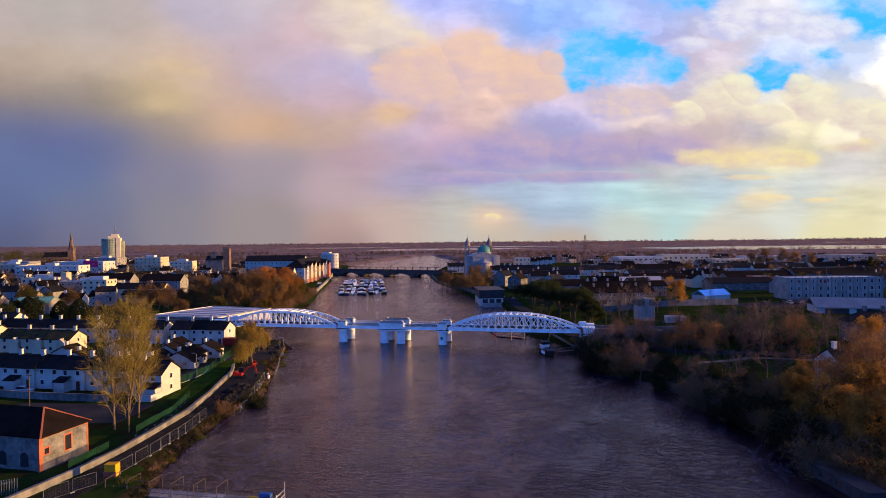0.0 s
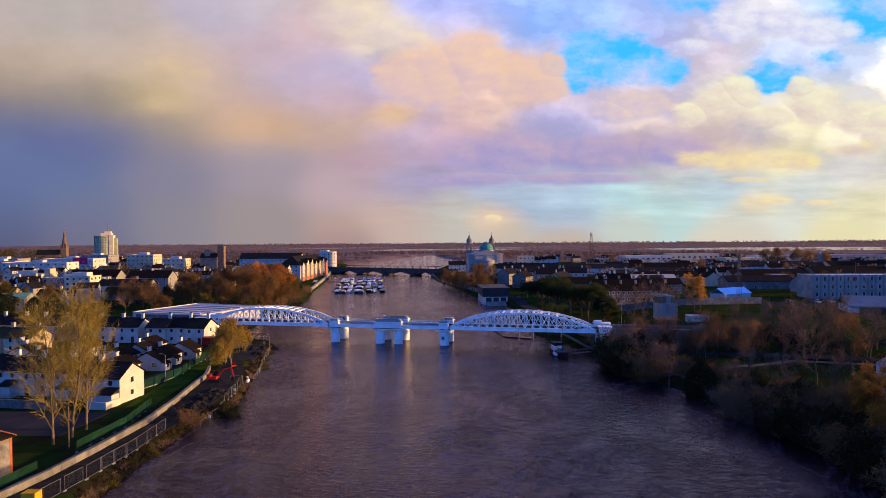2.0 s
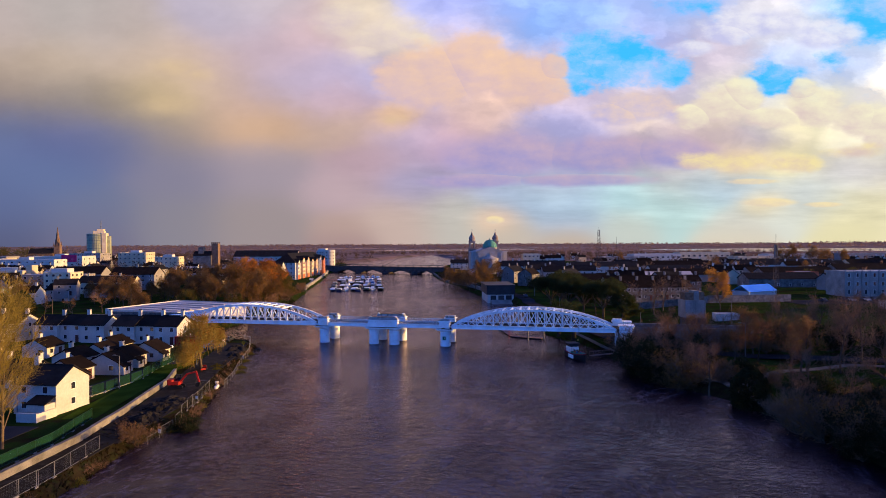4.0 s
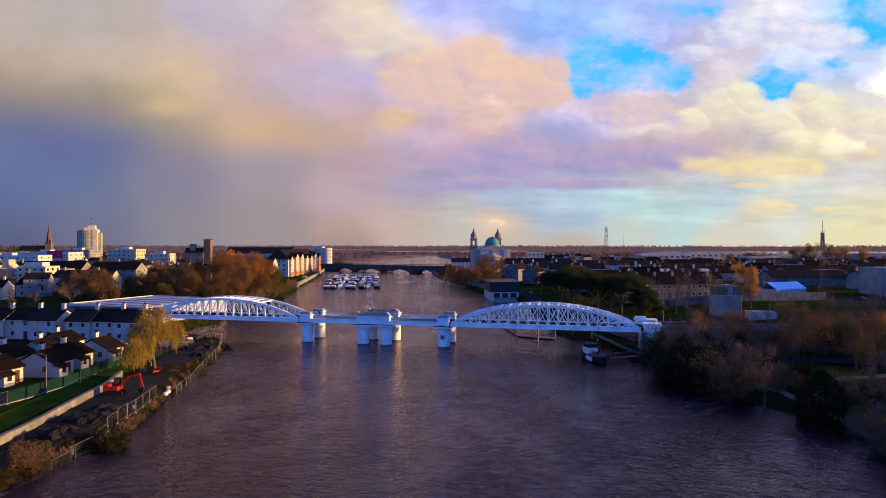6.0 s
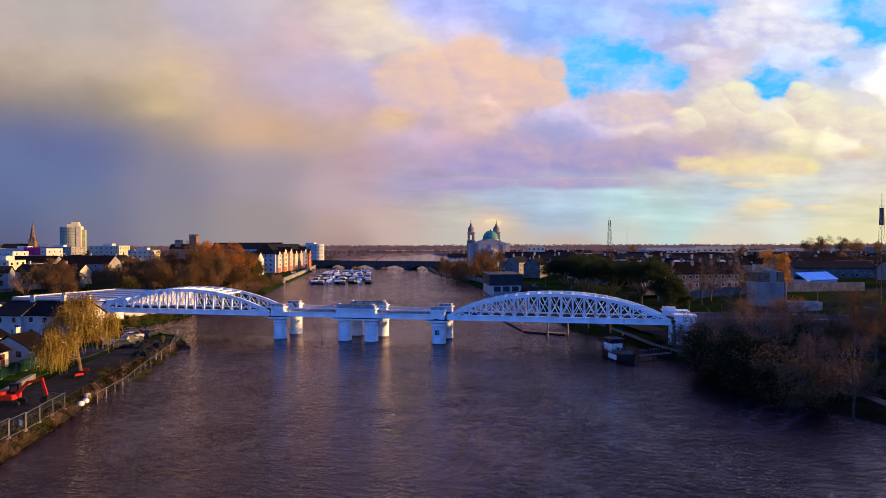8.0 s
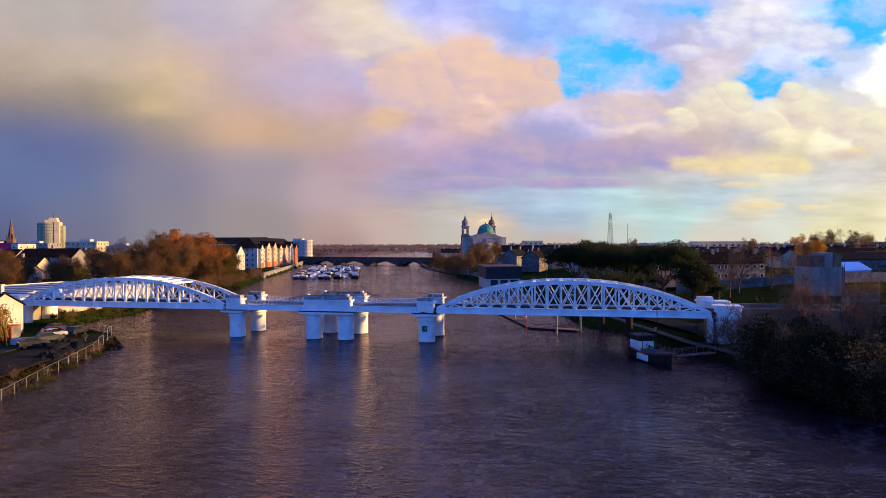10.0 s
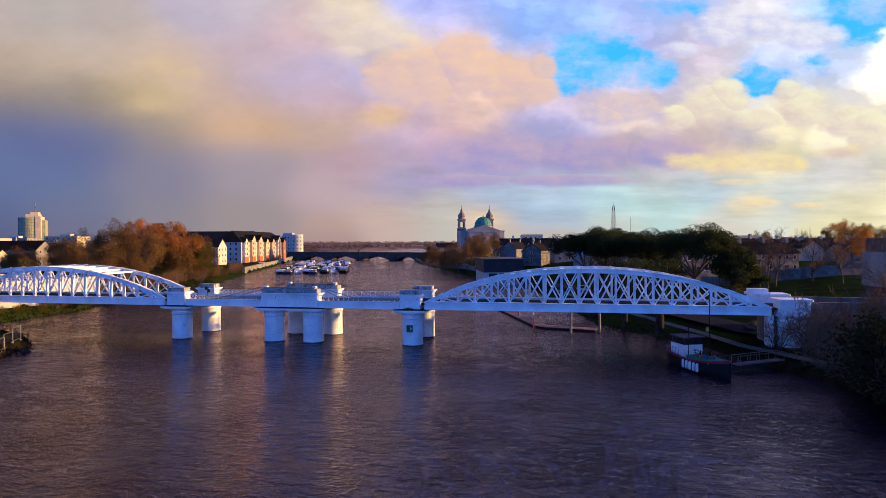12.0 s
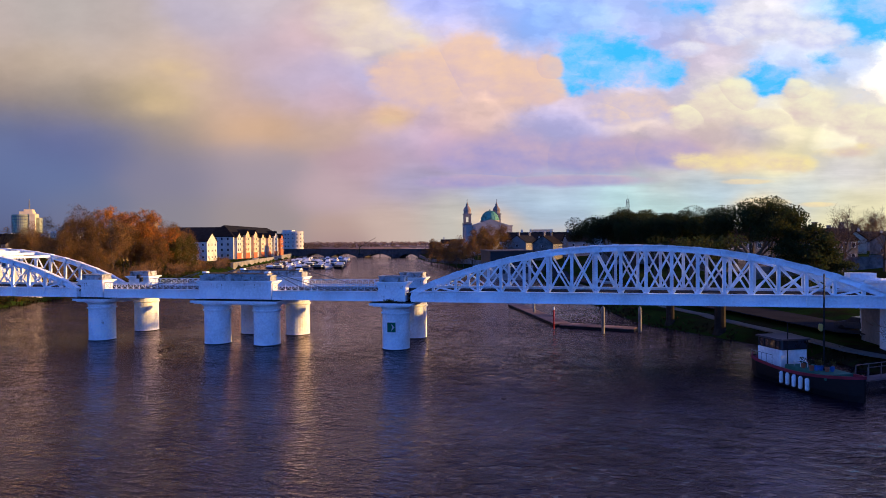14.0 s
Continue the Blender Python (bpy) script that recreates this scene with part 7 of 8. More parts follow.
def boathouse():
    b = thing("boathouse", "modern dark-clad boathouse with a white base on the river", "building", pose(-49, 352, 1.0, 0, 0, 105))
    part("base", Geo().box(-13, -6.5, -2.5, 13, 6.5, 3.0), RENDER_W, b)
    part("upper_storey", Geo().box(-12.5, -7.2, 3.0, 13.6, 6.8, 7.4), DARK_CLAD, b)
    part("roof", Geo().box(-12.9, -7.6, 7.4, 14.0, 7.2, 7.75), DARK_CLAD, b)
    for k in range(6):
        part("window_strip", Geo().box(-11 + 3.8 * k, -7.24, 4.0, -8.4 + 3.8 * k, -7.2, 6.4), GLASS_DARK, b)
    for k in range(3):
        part("boat_door", Geo().box(-13.05, -5.4 + 3.8 * k, 0.2, -13.01, -2.6 + 3.8 * k, 2.7), DARK_CLAD, b)
    part("slipway", Geo().add([(-13.1, -5, 0.6), (-13.1, 5, 0.6), (-20, 5, -1.2), (-20, -5, -1.2), (-13.1, -5, -1.5), (-13.1, 5, -1.5), (-20, 5, -1.6), (-20, -5, -1.6)], [(0, 3, 2, 1), (4, 5, 6, 7), (0, 1, 5, 4), (1, 2, 6, 5), (2, 3, 7, 6), (3, 0, 4, 7)]), CONCRETE, b)
    return b


boathouse()

# west side: barracks, station, water tower, marquee, terraces, sheds
for x, y, w, d, z1, t in ((122, 338, 46, 13, 17.5, 12), (172, 342, 40, 14, 18.5, 12), (206, 332, 34, 14, 18.5, 12)):
    b = flat_building("barracks_block", "long grey three-storey barracks block with flat roof", x, y, w, d, 6, z1 - 1.0, t, CONCRETE, METAL_ROOF, 3, 13, "barracks blocks", win=(1.1, 1.9))
    for k in range(14):
        part("pilaster", Geo().box(-w / 2 + w * k / 13 - 0.16, -d / 2 - 0.22, -2, -w / 2 + w * k / 13 + 0.16, -d / 2 - 0.01, z1 - 6), RENDER_G, b)
st = thing("railway_station_roof", "long grey pitched platform roof over white walls", "station", pose(128, 274, 5.5, 0, 0, -3))
part("wall", Geo().box(-34, -6, -3, 60, 6, 3.6), RENDER_W, st)
part("roof", Geo().gable_roof(-34, -6.5, 60, 6.5, 3.63, 3.0, 0.8), RENDER_G, st)
for k in range(8):
    part("wall_panel", Geo().box(-31 + 11 * k, -6.06, 0.6, -22.5 + 11 * k, -6.01, 2.9), DARK_CLAD, st)
for x, y, t in ((86, 203, 8), (104, 208, 8)):
    house("stone_house", "two-storey grey stone house with hipped slate roof", 14, 10, 7.5, 3.0, STONE, SLATE, pose(x, y, 4.5, 0, 0, t), 4, 2, (0.3, 0.7), 2, hip=4, group="stone houses")
house("white_house", "white house hidden among bare trees", 11, 8, 5.4, 2.8, RENDER_W, SLATE, pose(60, 152, 4.2, 0, 0, 20), 3, 2, (0.1,), 2, category="house")


def water_tower():
    w = thing("water_tower", "square grey concrete tank tower with rusty boxes on top", "tower", pose(24.2, 229.5, 2.6, 0, 0, 10))
    part("base", Geo().box(-2.6, -2.6, -3, 2.6, 2.6, 5.3, 0.1), DARKENED_STONE, w)
    tank = part("tank", Geo().box(-2.95, -2.95, 5.3, 2.95, 2.95, 10.5, 0.1), CONCRETE, w)
    for k in range(4):
        part("tank_panel", Geo().box(-2.8 + 1.45 * k, -3.02, 5.5, -1.5 + 1.45 * k, -2.96, 10.3), CONCRETE, tank)
    part("tank_ladder", Geo().tube((2.4, -3.1, 0), (2.4, -3.1, 11), 0.04).tube((2.7, -3.1, 0), (2.7, -3.1, 11), 0.04), RAIL, tank)
    part("raised_block", Geo().box(-0.2, -2, 10.5, 1.3, 2, 13.1, 0.05), CONCRETE, w)
    part("rust_panel", Geo().box(-2.8, -2.2, 10.5, -0.3, 2.2, 12.6), RUST, w)
    part("rust_panel", Geo().box(1.4, -2.2, 10.5, 2.7, 2.2, 12.8), RUST, w)


water_tower()
flat_building("lineside_hut", "small white lineside hut with a flat roof", 37, 246, 7, 4, 4.2, 7.0, 5, RENDER_W, METAL_ROOF)
mq = thing("marquee", "long pale blue-white marquee tent", "marquee", pose(66, 327, 6.5, 0, 0, 40))
part("wall", Geo().box(-9, -4, -1, 9, 4, 2.0), RENDER_W, mq)
part("roof", Geo().gable_roof(-9, -4, 9, 4, 2.03, 2.4, 0.3, 0.1), BLUE_TENT, mq)
for x, y, n, w, t in ((4, 294, 5, 7.0, 20), (4, 330, 6, 7.5, 16)):
    for k in range(n):
        ox, oy = rot2(w * (k + 0.5), 4, t)
        house("stone_cottage", "two-storey stone terrace cottage with slate roof", w - 0.02, 8, 5.4, 2.6, STONE, SLATE_BROWN, pose(x + ox, y + oy, 6, 0, 0, t), 3, 2, (0.98,), 1, group="stone terrace")
for x, y, w, d, e, r, t, wall, roof in (
    (70, 470, 70, 16, 4.5, 3.5, 14, RENDER_W, SLATE), (120, 452, 60, 15, 4.5, 3.2, 14, RENDER_G, SLATE_BROWN), (46, 420, 46, 14, 4.5, 3.0, 14, RENDER_G, SLATE_BROWN),
    (110, 420, 40, 14, 5.5, 3.0, 14, STONE, SLATE_BROWN), (30, 380, 40, 13, 4.5, 3.2, 16, RENDER_W, METAL_ROOF), (92, 385, 36, 12, 4.5, 2.8, 12, STONE, SLATE),
    (170, 460, 60, 16, 6, 3.4, 12, STONE, SLATE_BROWN), (160, 400, 30, 12, 6, 3.0, 12, STONE, SLATE), (236, 420, 60, 15, 7, 3.5, 12, RENDER_G, SLATE), (220, 480, 70, 16, 6, 3.5, 12, RENDER_W, SLATE_BROWN),
    (10, 520, 50, 14, 5, 3.2, 12, RENDER_W, SLATE), (60, 540, 60, 15, 5, 3.5, 12, RENDER_G, SLATE_BROWN), (140, 540, 70, 15, 6, 3.5, 12, RENDER_W, SLATE), (220, 560, 70, 15, 6, 3.5, 12, RENDER_C, SLATE_BROWN), (-6, 350, 22, 10, 5, 3, 16, STONE, SLATE_BROWN),
):
    house("long_shed", "long low building with a grey pitched roof", w, d, e, r, wall, roof, pose(x, y, 6, 0, 0, t), int(w / 6), 1, (), 1, False, category="shed", group="long sheds", back=False)
flat_building("red_block", "small dark red brick block with a pale roof", 108, 400, 12, 10, 6, 13, 12, BRICK, METAL_ROOF)
for x, y, w, z1, m in ((62, 660, 46, 17, RENDER_W), (110, 690, 50, 18, RENDER_C), (150, 650, 44, 15, RENDER_C), (196, 700, 60, 16, RENDER_W), (30, 640, 40, 15, RENDER_G), (260, 690, 60, 17, RENDER_G)):
    flat_building("school_block", "pale flat-roofed block lit by the evening sun", x, y, w, 18, 6, z1, 16, m, METAL_ROOF, 2, 9, win=(2.4, 1.6))

# further roofs of the town
VARIANTS = [
    house("far_house", "two-storey grey rendered town house with slate roof", 10, 8, 5.4, 2.6, RENDER_G, SLATE, pose(-260, 300, 4.5, 0, 0, 30), 2, 2, (0.05,), 0, group="town houses", back=False),
    house("far_house", "cream two-storey house with brown tiled roof", 11, 8, 5.2, 2.8, RENDER_C, SLATE_BROWN, pose(-240, 400, 5, 0, 0, 10), 2, 2, (0.95,), 0, group="town houses", back=False),
    house("far_house", "grey gabled town house with dark roof", 13, 9, 5.8, 3.2, RENDER_G, SLATE, pose(-300, 420, 6, 0, 0, 100), 2, 2, (0.1, 0.9), 0, group="town houses", back=False),
    house("far_house", "white gabled house with two chimneys", 12, 8, 5.6, 3.0, RENDER_W, SLATE_BROWN, pose(-330, 330, 5, 0, 0, 60), 2, 2, (0.1, 0.9), 0, group="town houses", back=False),
]
taken = []


def fill(n, area, seed, gap=15):
    r = random.Random(seed)
    made = tries = 0
    while made < n and tries < n * 30:
        tries += 1
        x, y = r.uniform(*area[:2]), r.uniform(*area[2:])
        if any(abs(x - a) < gap and abs(y - b) < gap * 0.8 for a, b in taken) or left_x(y) - 30 < x < right_x(y) + 30:
            continue
        taken.append((x, y))
        copy_thing(VARIANTS[made % 4], pose(x, y, ground_z(x, y), 0, 0, r.choice((8, 12, 100, 30, 15))))
        made += 1


taken += [(-291, 330), (-368, 366), (-318, 352), (-320, 374), (-265, 357), (-259, 328), (-246, 314), (-268, 262), (-229, 498), (-217, 431), (-222, 205), (-240, 205)]
fill(46, (-460, -235, 230, 460), 1)
fill(44, (-700, -330, 460, 720), 2, 18)
fill(40, (-560, -400, 240, 470), 5, 17)
taken += [(66, 327), (122, 338), (172, 342), (206, 332), (70, 470), (120, 452), (46, 420), (110, 420), (30, 380), (92, 385), (170, 460), (160, 400), (236, 420), (10, 520), (60, 540), (24, 300), (4, 330)]
fill(46, (10, 360, 345, 660), 3, 17)
fill(50, (-60, 560, 600, 900), 4, 20)

# ---------------------------------------------------------------- building site on the east bank

WALL_LINE = [(-76.4, 66), (-75.5, 80), (-75.7, 90), (-76.9, 100), (-79.0, 114), (-83.2, 128), (-87, 139), (-90.3, 149), (-95, 158)]
strip("haul_road", [(-71.2, 66), (-72.2, 86), (-73.9, 100), (-76.8, 118)], 5.4, MUD, "rutted mud and gravel haul road along the river", "road", 0.05)
strip("site_ground", [(-76.6, 114), (-80.2, 133), (-85.6, 148), (-92.5, 166), (-98.6, 184), (-104.5, 198)], 7.6, MUD, "dark trampled mud of the riverside building site", "ground", 0.04)
strip("estate_road", [(-101, 128), (-102.2, 142), (-103, 156), (-105, 176), (-108, 186)], 5.0, ASPHALT, "dark asphalt lane in front of the bungalows", "road", 0.06)
strip("lawn", [(-88.5, 124), (-91.5, 134), (-95, 146), (-98.5, 157), (-102, 168)], 5.4, LAWN, "strip of bright mown grass beside the river wall", "lawn", 0.05)
strip("yard", [(-90, 112), (-104, 110), (-122, 108)], 14.0, ASPHALT, "dark asphalt yard behind the terrace", "road", 0.07)
strip("back_lane", [(-150, 121.5), (-104, 121.5)], 4.0, ASPHALT, "asphalt lane behind the terrace", "road", 0.1)
strip("kerb", [(-98.6, 131), (-98.2, 140), (-98.6, 149), (-101.5, 156)], 0.5, CONCRETE, "pale concrete kerb beside the lawn", "kerb", 0.16, thick=0.3)


def wall_run(name, line, thick, h, material, label):
    w = thing(name, label, "wall")
    for (xa, ya), (xb, yb) in zip(line, line[1:]):
        n = max(1, int(math.hypot(xb - xa, yb - ya) / 4))
        for k in range(n):
            a = Vector((xa + (xb - xa) * k / n, ya + (yb - ya) * k / n, 0))
            b = Vector((xa + (xb - xa) * (k + 1) / n, ya + (yb - ya) * (k + 1) / n, 0))
            z = min(ground_z(a.x, a.y), ground_z(b.x, b.y)) - 0.3
            up = Vector((0, 0, z + h / 2 + 0.3))
            part("wall_section", Geo().bar(a + up, b + up, thick, h + 0.6 + 0.05 * (k % 2)), material, w)
            top = Vector((0, 0, z + h + 0.66))
            part("coping", Geo().bar(a + top, b + top, thick + 0.12, 0.12), material, w)
    return w


wall_run("river_wall", WALL_LINE, 0.5, 0.7, PALE_WALL, "low pale stone wall beside the haul road")
wall_run("yard_wall", [(-146, 118.5), (-120, 118.8), (-103, 119)], 0.3, 1.3, STONE, "low rendered wall behind the terrace gardens")
wall_run("quay_wall", [(-57.5, 372), (-84, 440), (-116, 515), (-136, 578)], 0.8, 1.2, STONE, "grey stone quay wall by the church")


def fence_mesh(w=3.4, h=2.0):
    def make():
        f = Geo()
        for a, b in (((0.05, 0, 0.15), (0.05, 0, h)), ((w - 0.05, 0, 0.15), (w - 0.05, 0, h)), ((0.05, 0, h), (w - 0.05, 0, h)), ((0.05, 0, 0.2), (w - 0.05, 0, 0.2))):
            f.tube(a, b, 0.035, n=4)
        m = Geo()
        for k in range(1, 15):
            m.tube((0.05 + (w - 0.1) * k / 15, 0, 0.2), (0.05 + (w - 0.1) * k / 15, 0, h), 0.003, n=3, caps=False)
        for k in range(1, 5):
            m.tube((0.05, 0, 0.2 + (h - 0.2) * k / 5), (w - 0.05, 0, 0.2 + (h - 0.2) * k / 5), 0.003, n=3, caps=False)
        b = Geo().box(-0.3, -0.12, 0, 0.3, 0.12, 0.14, 0.04)
        n = Geo().box(0.1, -0.02, 0.25, w - 0.1, -0.008, h - 0.05)
        return f.mesh("frame", GALV), f.mesh("frame", GREEN_FRAME), m.mesh("wire_mesh", GALV), b.mesh("foot", CONCRETE), n.mesh("mesh_sheet", GREEN_NET)
    return shared(("fence", w, h), make)


def fence(line, label, net=False, group="site fences", h=2.0):
    f, green, m, b, n = fence_mesh(3.4, h)
    for (xa, ya), (xb, yb) in zip(line, line[1:]):
        length = math.hypot(xb - xa, yb - ya)
        count = max(1, round(length / 3.45))
        turn = math.degrees(math.atan2(yb - ya, xb - xa))
        for k in range(count):
            x, y = xa + (xb - xa) * k / count, ya + (yb - ya) * k / count
            t = thing("fence_panel", label, "fence", pose(x, y, ground_z(x, y) + 0.04, 0, 0, turn), group)
            part("frame", green if net else f, None, t)
            part("foot", b, None, t)
            if net:
                part("mesh_sheet", n, None, t)
            else:
                part("wire_mesh", m, None, t)


fence([(-69.0, 82), (-69.6, 90), (-70.8, 99), (-73.6, 112)], "galvanised steel mesh fence panel along the river")
fence([(-71.5, 119), (-72.5, 127), (-76.5, 139), (-80, 148)], "galvanised steel mesh fence panel along the river")
fence([(-80, 148), (-83.5, 148.5)], "galvanised steel mesh fence panel across the site")
fence([(-80.5, 154), (-84, 163), (-89.5, 175), (-95.5, 190), (-101.5, 201), (-105, 203)], "galvanised steel mesh fence panel along the river")
fence([(-97.5, 124), (-97.6, 137)], "steel mesh fence panel beside the lawn", group="lawn fences")
fence([(-97.6, 137), (-98.4, 152), (-102, 161), (-105, 173)], "fence panel covered in green mesh sheeting", True, "green fences")
fence([(-77.4, 81), (-78.0, 90)], "fence panel covered in dark green sheeting", True, "green fences", 1.8)
fence([(-79.6, 99), (-81.6, 112), (-85.8, 124)], "fence panel covered in dark green sheeting", True, "green fences", 1.8)
fence([(-72, 71), (-69, 78)], "galvanised site gate panel by the jetty")


def palisade():
    p = thing("palisade_fence", "pale steel palisade fence beside the stone building", "fence")
    for k in range(34):
        t = k / 33
        x, y = -86 + 7.5 * t, 66 + 7 * t
        z = ground_z(x, y)
        part("pale", Geo().prism([(x - 0.07, y - 0.02), (x + 0.07, y - 0.02), (x + 0.07, y + 0.02), (x - 0.07, y + 0.02)], z - 0.1, z + 2.2), GALV, p)
    part("rail", Geo().bar((-86, 66.06, 2.0), (-78.5, 73.06, 2.0), 0.06, 0.06).bar((-86, 66.06, 3.2), (-78.5, 73.06, 3.2), 0.06, 0.06), GALV, p)


palisade()


def digger():
    d = thing("excavator", "red tracked excavator with raised boom on the site", "excavator", pose(-85.8, 145.8, ground_z(-85.8, 145.8) + 0.1, 0, 0, 18) @ Matrix.Diagonal((0.84, 0.84, 0.84, 1)))
    for s in (-1, 1):
        ring = [(-1.7, 0.25), (-1.45, 0.0), (1.45, 0.0), (1.7, 0.25), (1.7, 0.55), (1.45, 0.8), (-1.45, 0.8), (-1.7, 0.55)]
        part("track", Geo().slab(ring, s * 1.0 - 0.25, s * 1.0 + 0.25), BLACK, d)
    part("turntable", Geo().lathe(0, 0, [(0.8, 0.6), (0.8, 1.0)], 16), BLACK, d)
    body = part("body", Geo().box(-1.9, -1.2, 1.0, 1.0, 1.2, 1.75, 0.25).box(-1.95, -1.15, 1.75, -0.5, 1.15, 2.2, 0.3), RED_PAINT, d)
    part("cab", Geo().box(-0.4, 0.1, 1.76, 0.95, 1.15, 3.0, 0.15), GLASS_DARK, body)
    part("cab_roof", Geo().box(-0.45, 0.05, 3.0, 1.0, 1.2, 3.1, 0.12), BLACK, body)
    part("boom", Geo().bar((0.8, -0.3, 1.5), (2.6, -0.3, 3.5), 0.34, 0.42).bar((2.5, -0.3, 3.4), (4.6, -0.3, 3.9), 0.32, 0.38), RED_PAINT, d)
    part("hydraulic_ram", Geo().tube((0.9, -0.1, 1.5), (2.4, -0.1, 2.9), 0.07), GALV, d)
    part("stick", Geo().bar((4.5, -0.3, 4.0), (5.2, -0.3, 1.4), 0.28, 0.36), RED_PAINT, d)
    part("bucket", Geo().slab([(4.7, 1.4), (5.5, 1.4), (5.4, 0.6), (4.9, 0.3), (4.4, 0.7)], -0.8, 0.2), BLACK, d)


digger()


def heap(name, label, x, y, r, h, material, seed):
    """A rough mound of spoil."""
    g, n, m = Geo(), 30, 9
    pts = []
    for j in range(m):
        k = 1.0 - j / (m - 1) * 0.97
        for i in range(n):
            a = 6.283 * i / n
            px, py = r * k * math.cos(a), r * k * math.sin(a)
            rough = noise.noise(Vector((px * 0.9, py * 0.9, seed * 3.1))) + 0.5 * noise.noise(Vector((px * 2.6, py * 2.6, seed)))
            pts.append((px * (1 + 0.25 * rough), py * (1 + 0.25 * rough), h * ((1 - k * k) * (1 + 0.7 * rough) - 0.12)))
    g.add(pts, [(j * n + i, j * n + (i + 1) % n, (j + 1) * n + (i + 1) % n, (j + 1) * n + i) for j in range(m - 1) for i in range(n)] + [tuple((m - 1) * n + i for i in range(n))])
    ob = part(name, g, material)
    ob.matrix_basis = pose(x, y, ground_z(x, y))
    return tagged(ob, label, "heap", "spoil heaps")


for k, (x, y, r, h) in enumerate(((-75.8, 121, 2.2, 0.9), (-77.5, 126, 3.0, 1.1), (-79.5, 133, 3.4, 0.9), (-81, 138, 2.4, 0.7), (-94, 180, 2.6, 1.0), (-98, 188, 3.0, 1.2), (-97, 196, 2.2, 1.0))):
    heap("spoil_mound", "rough mound of dark gravel", x, y, r, h, MUD, k)
rr = random.Random(31)
g = Geo()
for _ in range(420):
    t = rr.random()
    x, y = -76 - 5 * t + rr.uniform(-3, 2.5), 114 + 28 * t + rr.uniform(-2, 2)
    s, z = rr.uniform(0.05, 0.2), ground_z(x, y) + 0.02
    g.prism([(x - s, y - s * rr.uniform(0.4, 1)), (x + s * rr.uniform(0.5, 1), y - s), (x + s, y + s * rr.uniform(0.3, 1)), (x - s * 0.6, y + s)], z, z + s * rr.uniform(0.4, 1.0))
tagged(part("rubble", g, MUD), "scattered broken stone and rubble on the site", "rubble", kind="stuff")


def sack(x, y, label, material=BOAT_W):
    z = ground_z(x, y)
    tagged(part("bulk_bag", Geo().lathe(x, y, [(0.34, z), (0.42, z + 0.15), (0.42, z + 0.4), (0.34, z + 0.55), (0.15, z + 0.62)], 10), material), label, "bag", "bulk bags")


for x, y in ((-81.6, 153.2), (-82.6, 154.6), (-80.9, 151.6)):
    sack(x, y, "white woven bulk bag on the ground")
for x, y, t in ((-91.5, 163.5, 10), (-92.8, 165.2, 20), (-90.6, 161.8, 60)):
    b = thing("site_barrier", "orange plastic barrier beside the willow", "barrier", pose(x, y, ground_z(x, y), 0, 0, t))
    part("panel", Geo().box(-0.6, -0.03, 0.25, 0.6, 0.03, 0.6, 0.02), RED_PAINT, b)
    for s in (-0.7, 0.7):
        part("foot", Geo().box(s - 0.06, -0.3, 0, s + 0.06, 0.3, 0.25), BLACK, b)


def car(x, y, turn, paint, label, z=None):
    c = thing("parked_car", label, "car", pose(x, y, (ground_z(x, y) if z is None else z) + 0.1, 0, 0, turn), "parked cars")
    body = shared(("car", paint.name), lambda: Geo().slab([(-2.1, 0.3), (2.1, 0.3), (2.15, 0.7), (1.9, 0.9), (1.0, 0.98), (-1.6, 0.98), (-2.1, 0.85)], -0.86, 0.86).mesh("body", paint))
    part("body", body, None, c)
    part("cabin", shared("cabin", lambda: Geo().slab([(-1.75, 0.98), (1.05, 0.98), (0.35, 1.48), (-1.2, 1.48)], -0.74, 0.74).mesh("cabin", GLASS_DARK)), None, c)
    part("roof_panel", shared(("carroof", paint.name), lambda: Geo().box(-1.2, -0.7, 1.484, 0.35, 0.7, 1.52).mesh("roof_panel", paint)), None, c)
    for sx in (-1.35, 1.35):
        for sy in (-0.8, 0.8):
            w = part("wheel", shared("wheel", lambda: Geo(pose(0, 0, 0, 90)).lathe(0, 0, [(0.3, -0.1), (0.32, -0.06), (0.32, 0.06), (0.3, 0.1)], 12).mesh("wheel", BLACK)), None, c)
            w.matrix_basis = pose(sx, sy, 0.22)


for k, (x, y, t) in enumerate(((-106, 192, 70), (-109, 196, 75), (-112, 199, 80), (-104, 187, 60), (-115, 203, 85), (-108, 200, 100))):
    car(x, y, t, (CAR_D, CAR_W, DECK_RED, CAR_D, BOAT_B, CAR_D)[k], ("dark", "white", "dull red", "dark", "navy", "dark")[k] + " car parked at the end of the site", ground_z(x, y))
for k, (x, y, t) in enumerate(((-104, 134, 90), (-130, 123, 4), (-142, 122, 3), (-118, 185, 5))):
    car(x, y, t, CAR_W if k % 2 else CAR_D, "car parked beside the terraced houses")
sk = thing("site_container", "red and blue storage containers on the site", "container", pose(-116, 192, 1.6, 0, 0, 10))
part("body", Geo().box(-3, -1.2, 0, 3, 1.2, 2.5, 0.05), RED_PAINT, sk)
part("door_panel", Geo().box(3.005, -1.1, 0.1, 3.05, 1.1, 2.4), PALE_WALL, sk)
tp = part("tarpaulin", Geo().box(-1.6, -1, 0, 1.6, 1, 0.9, 0.2), BLUE_TARP)
tp.matrix_basis = pose(-108.5, 189.5, 1.55, 0, 0, 25)
tagged(tp, "low stack under a blue tarpaulin", "tarpaulin")


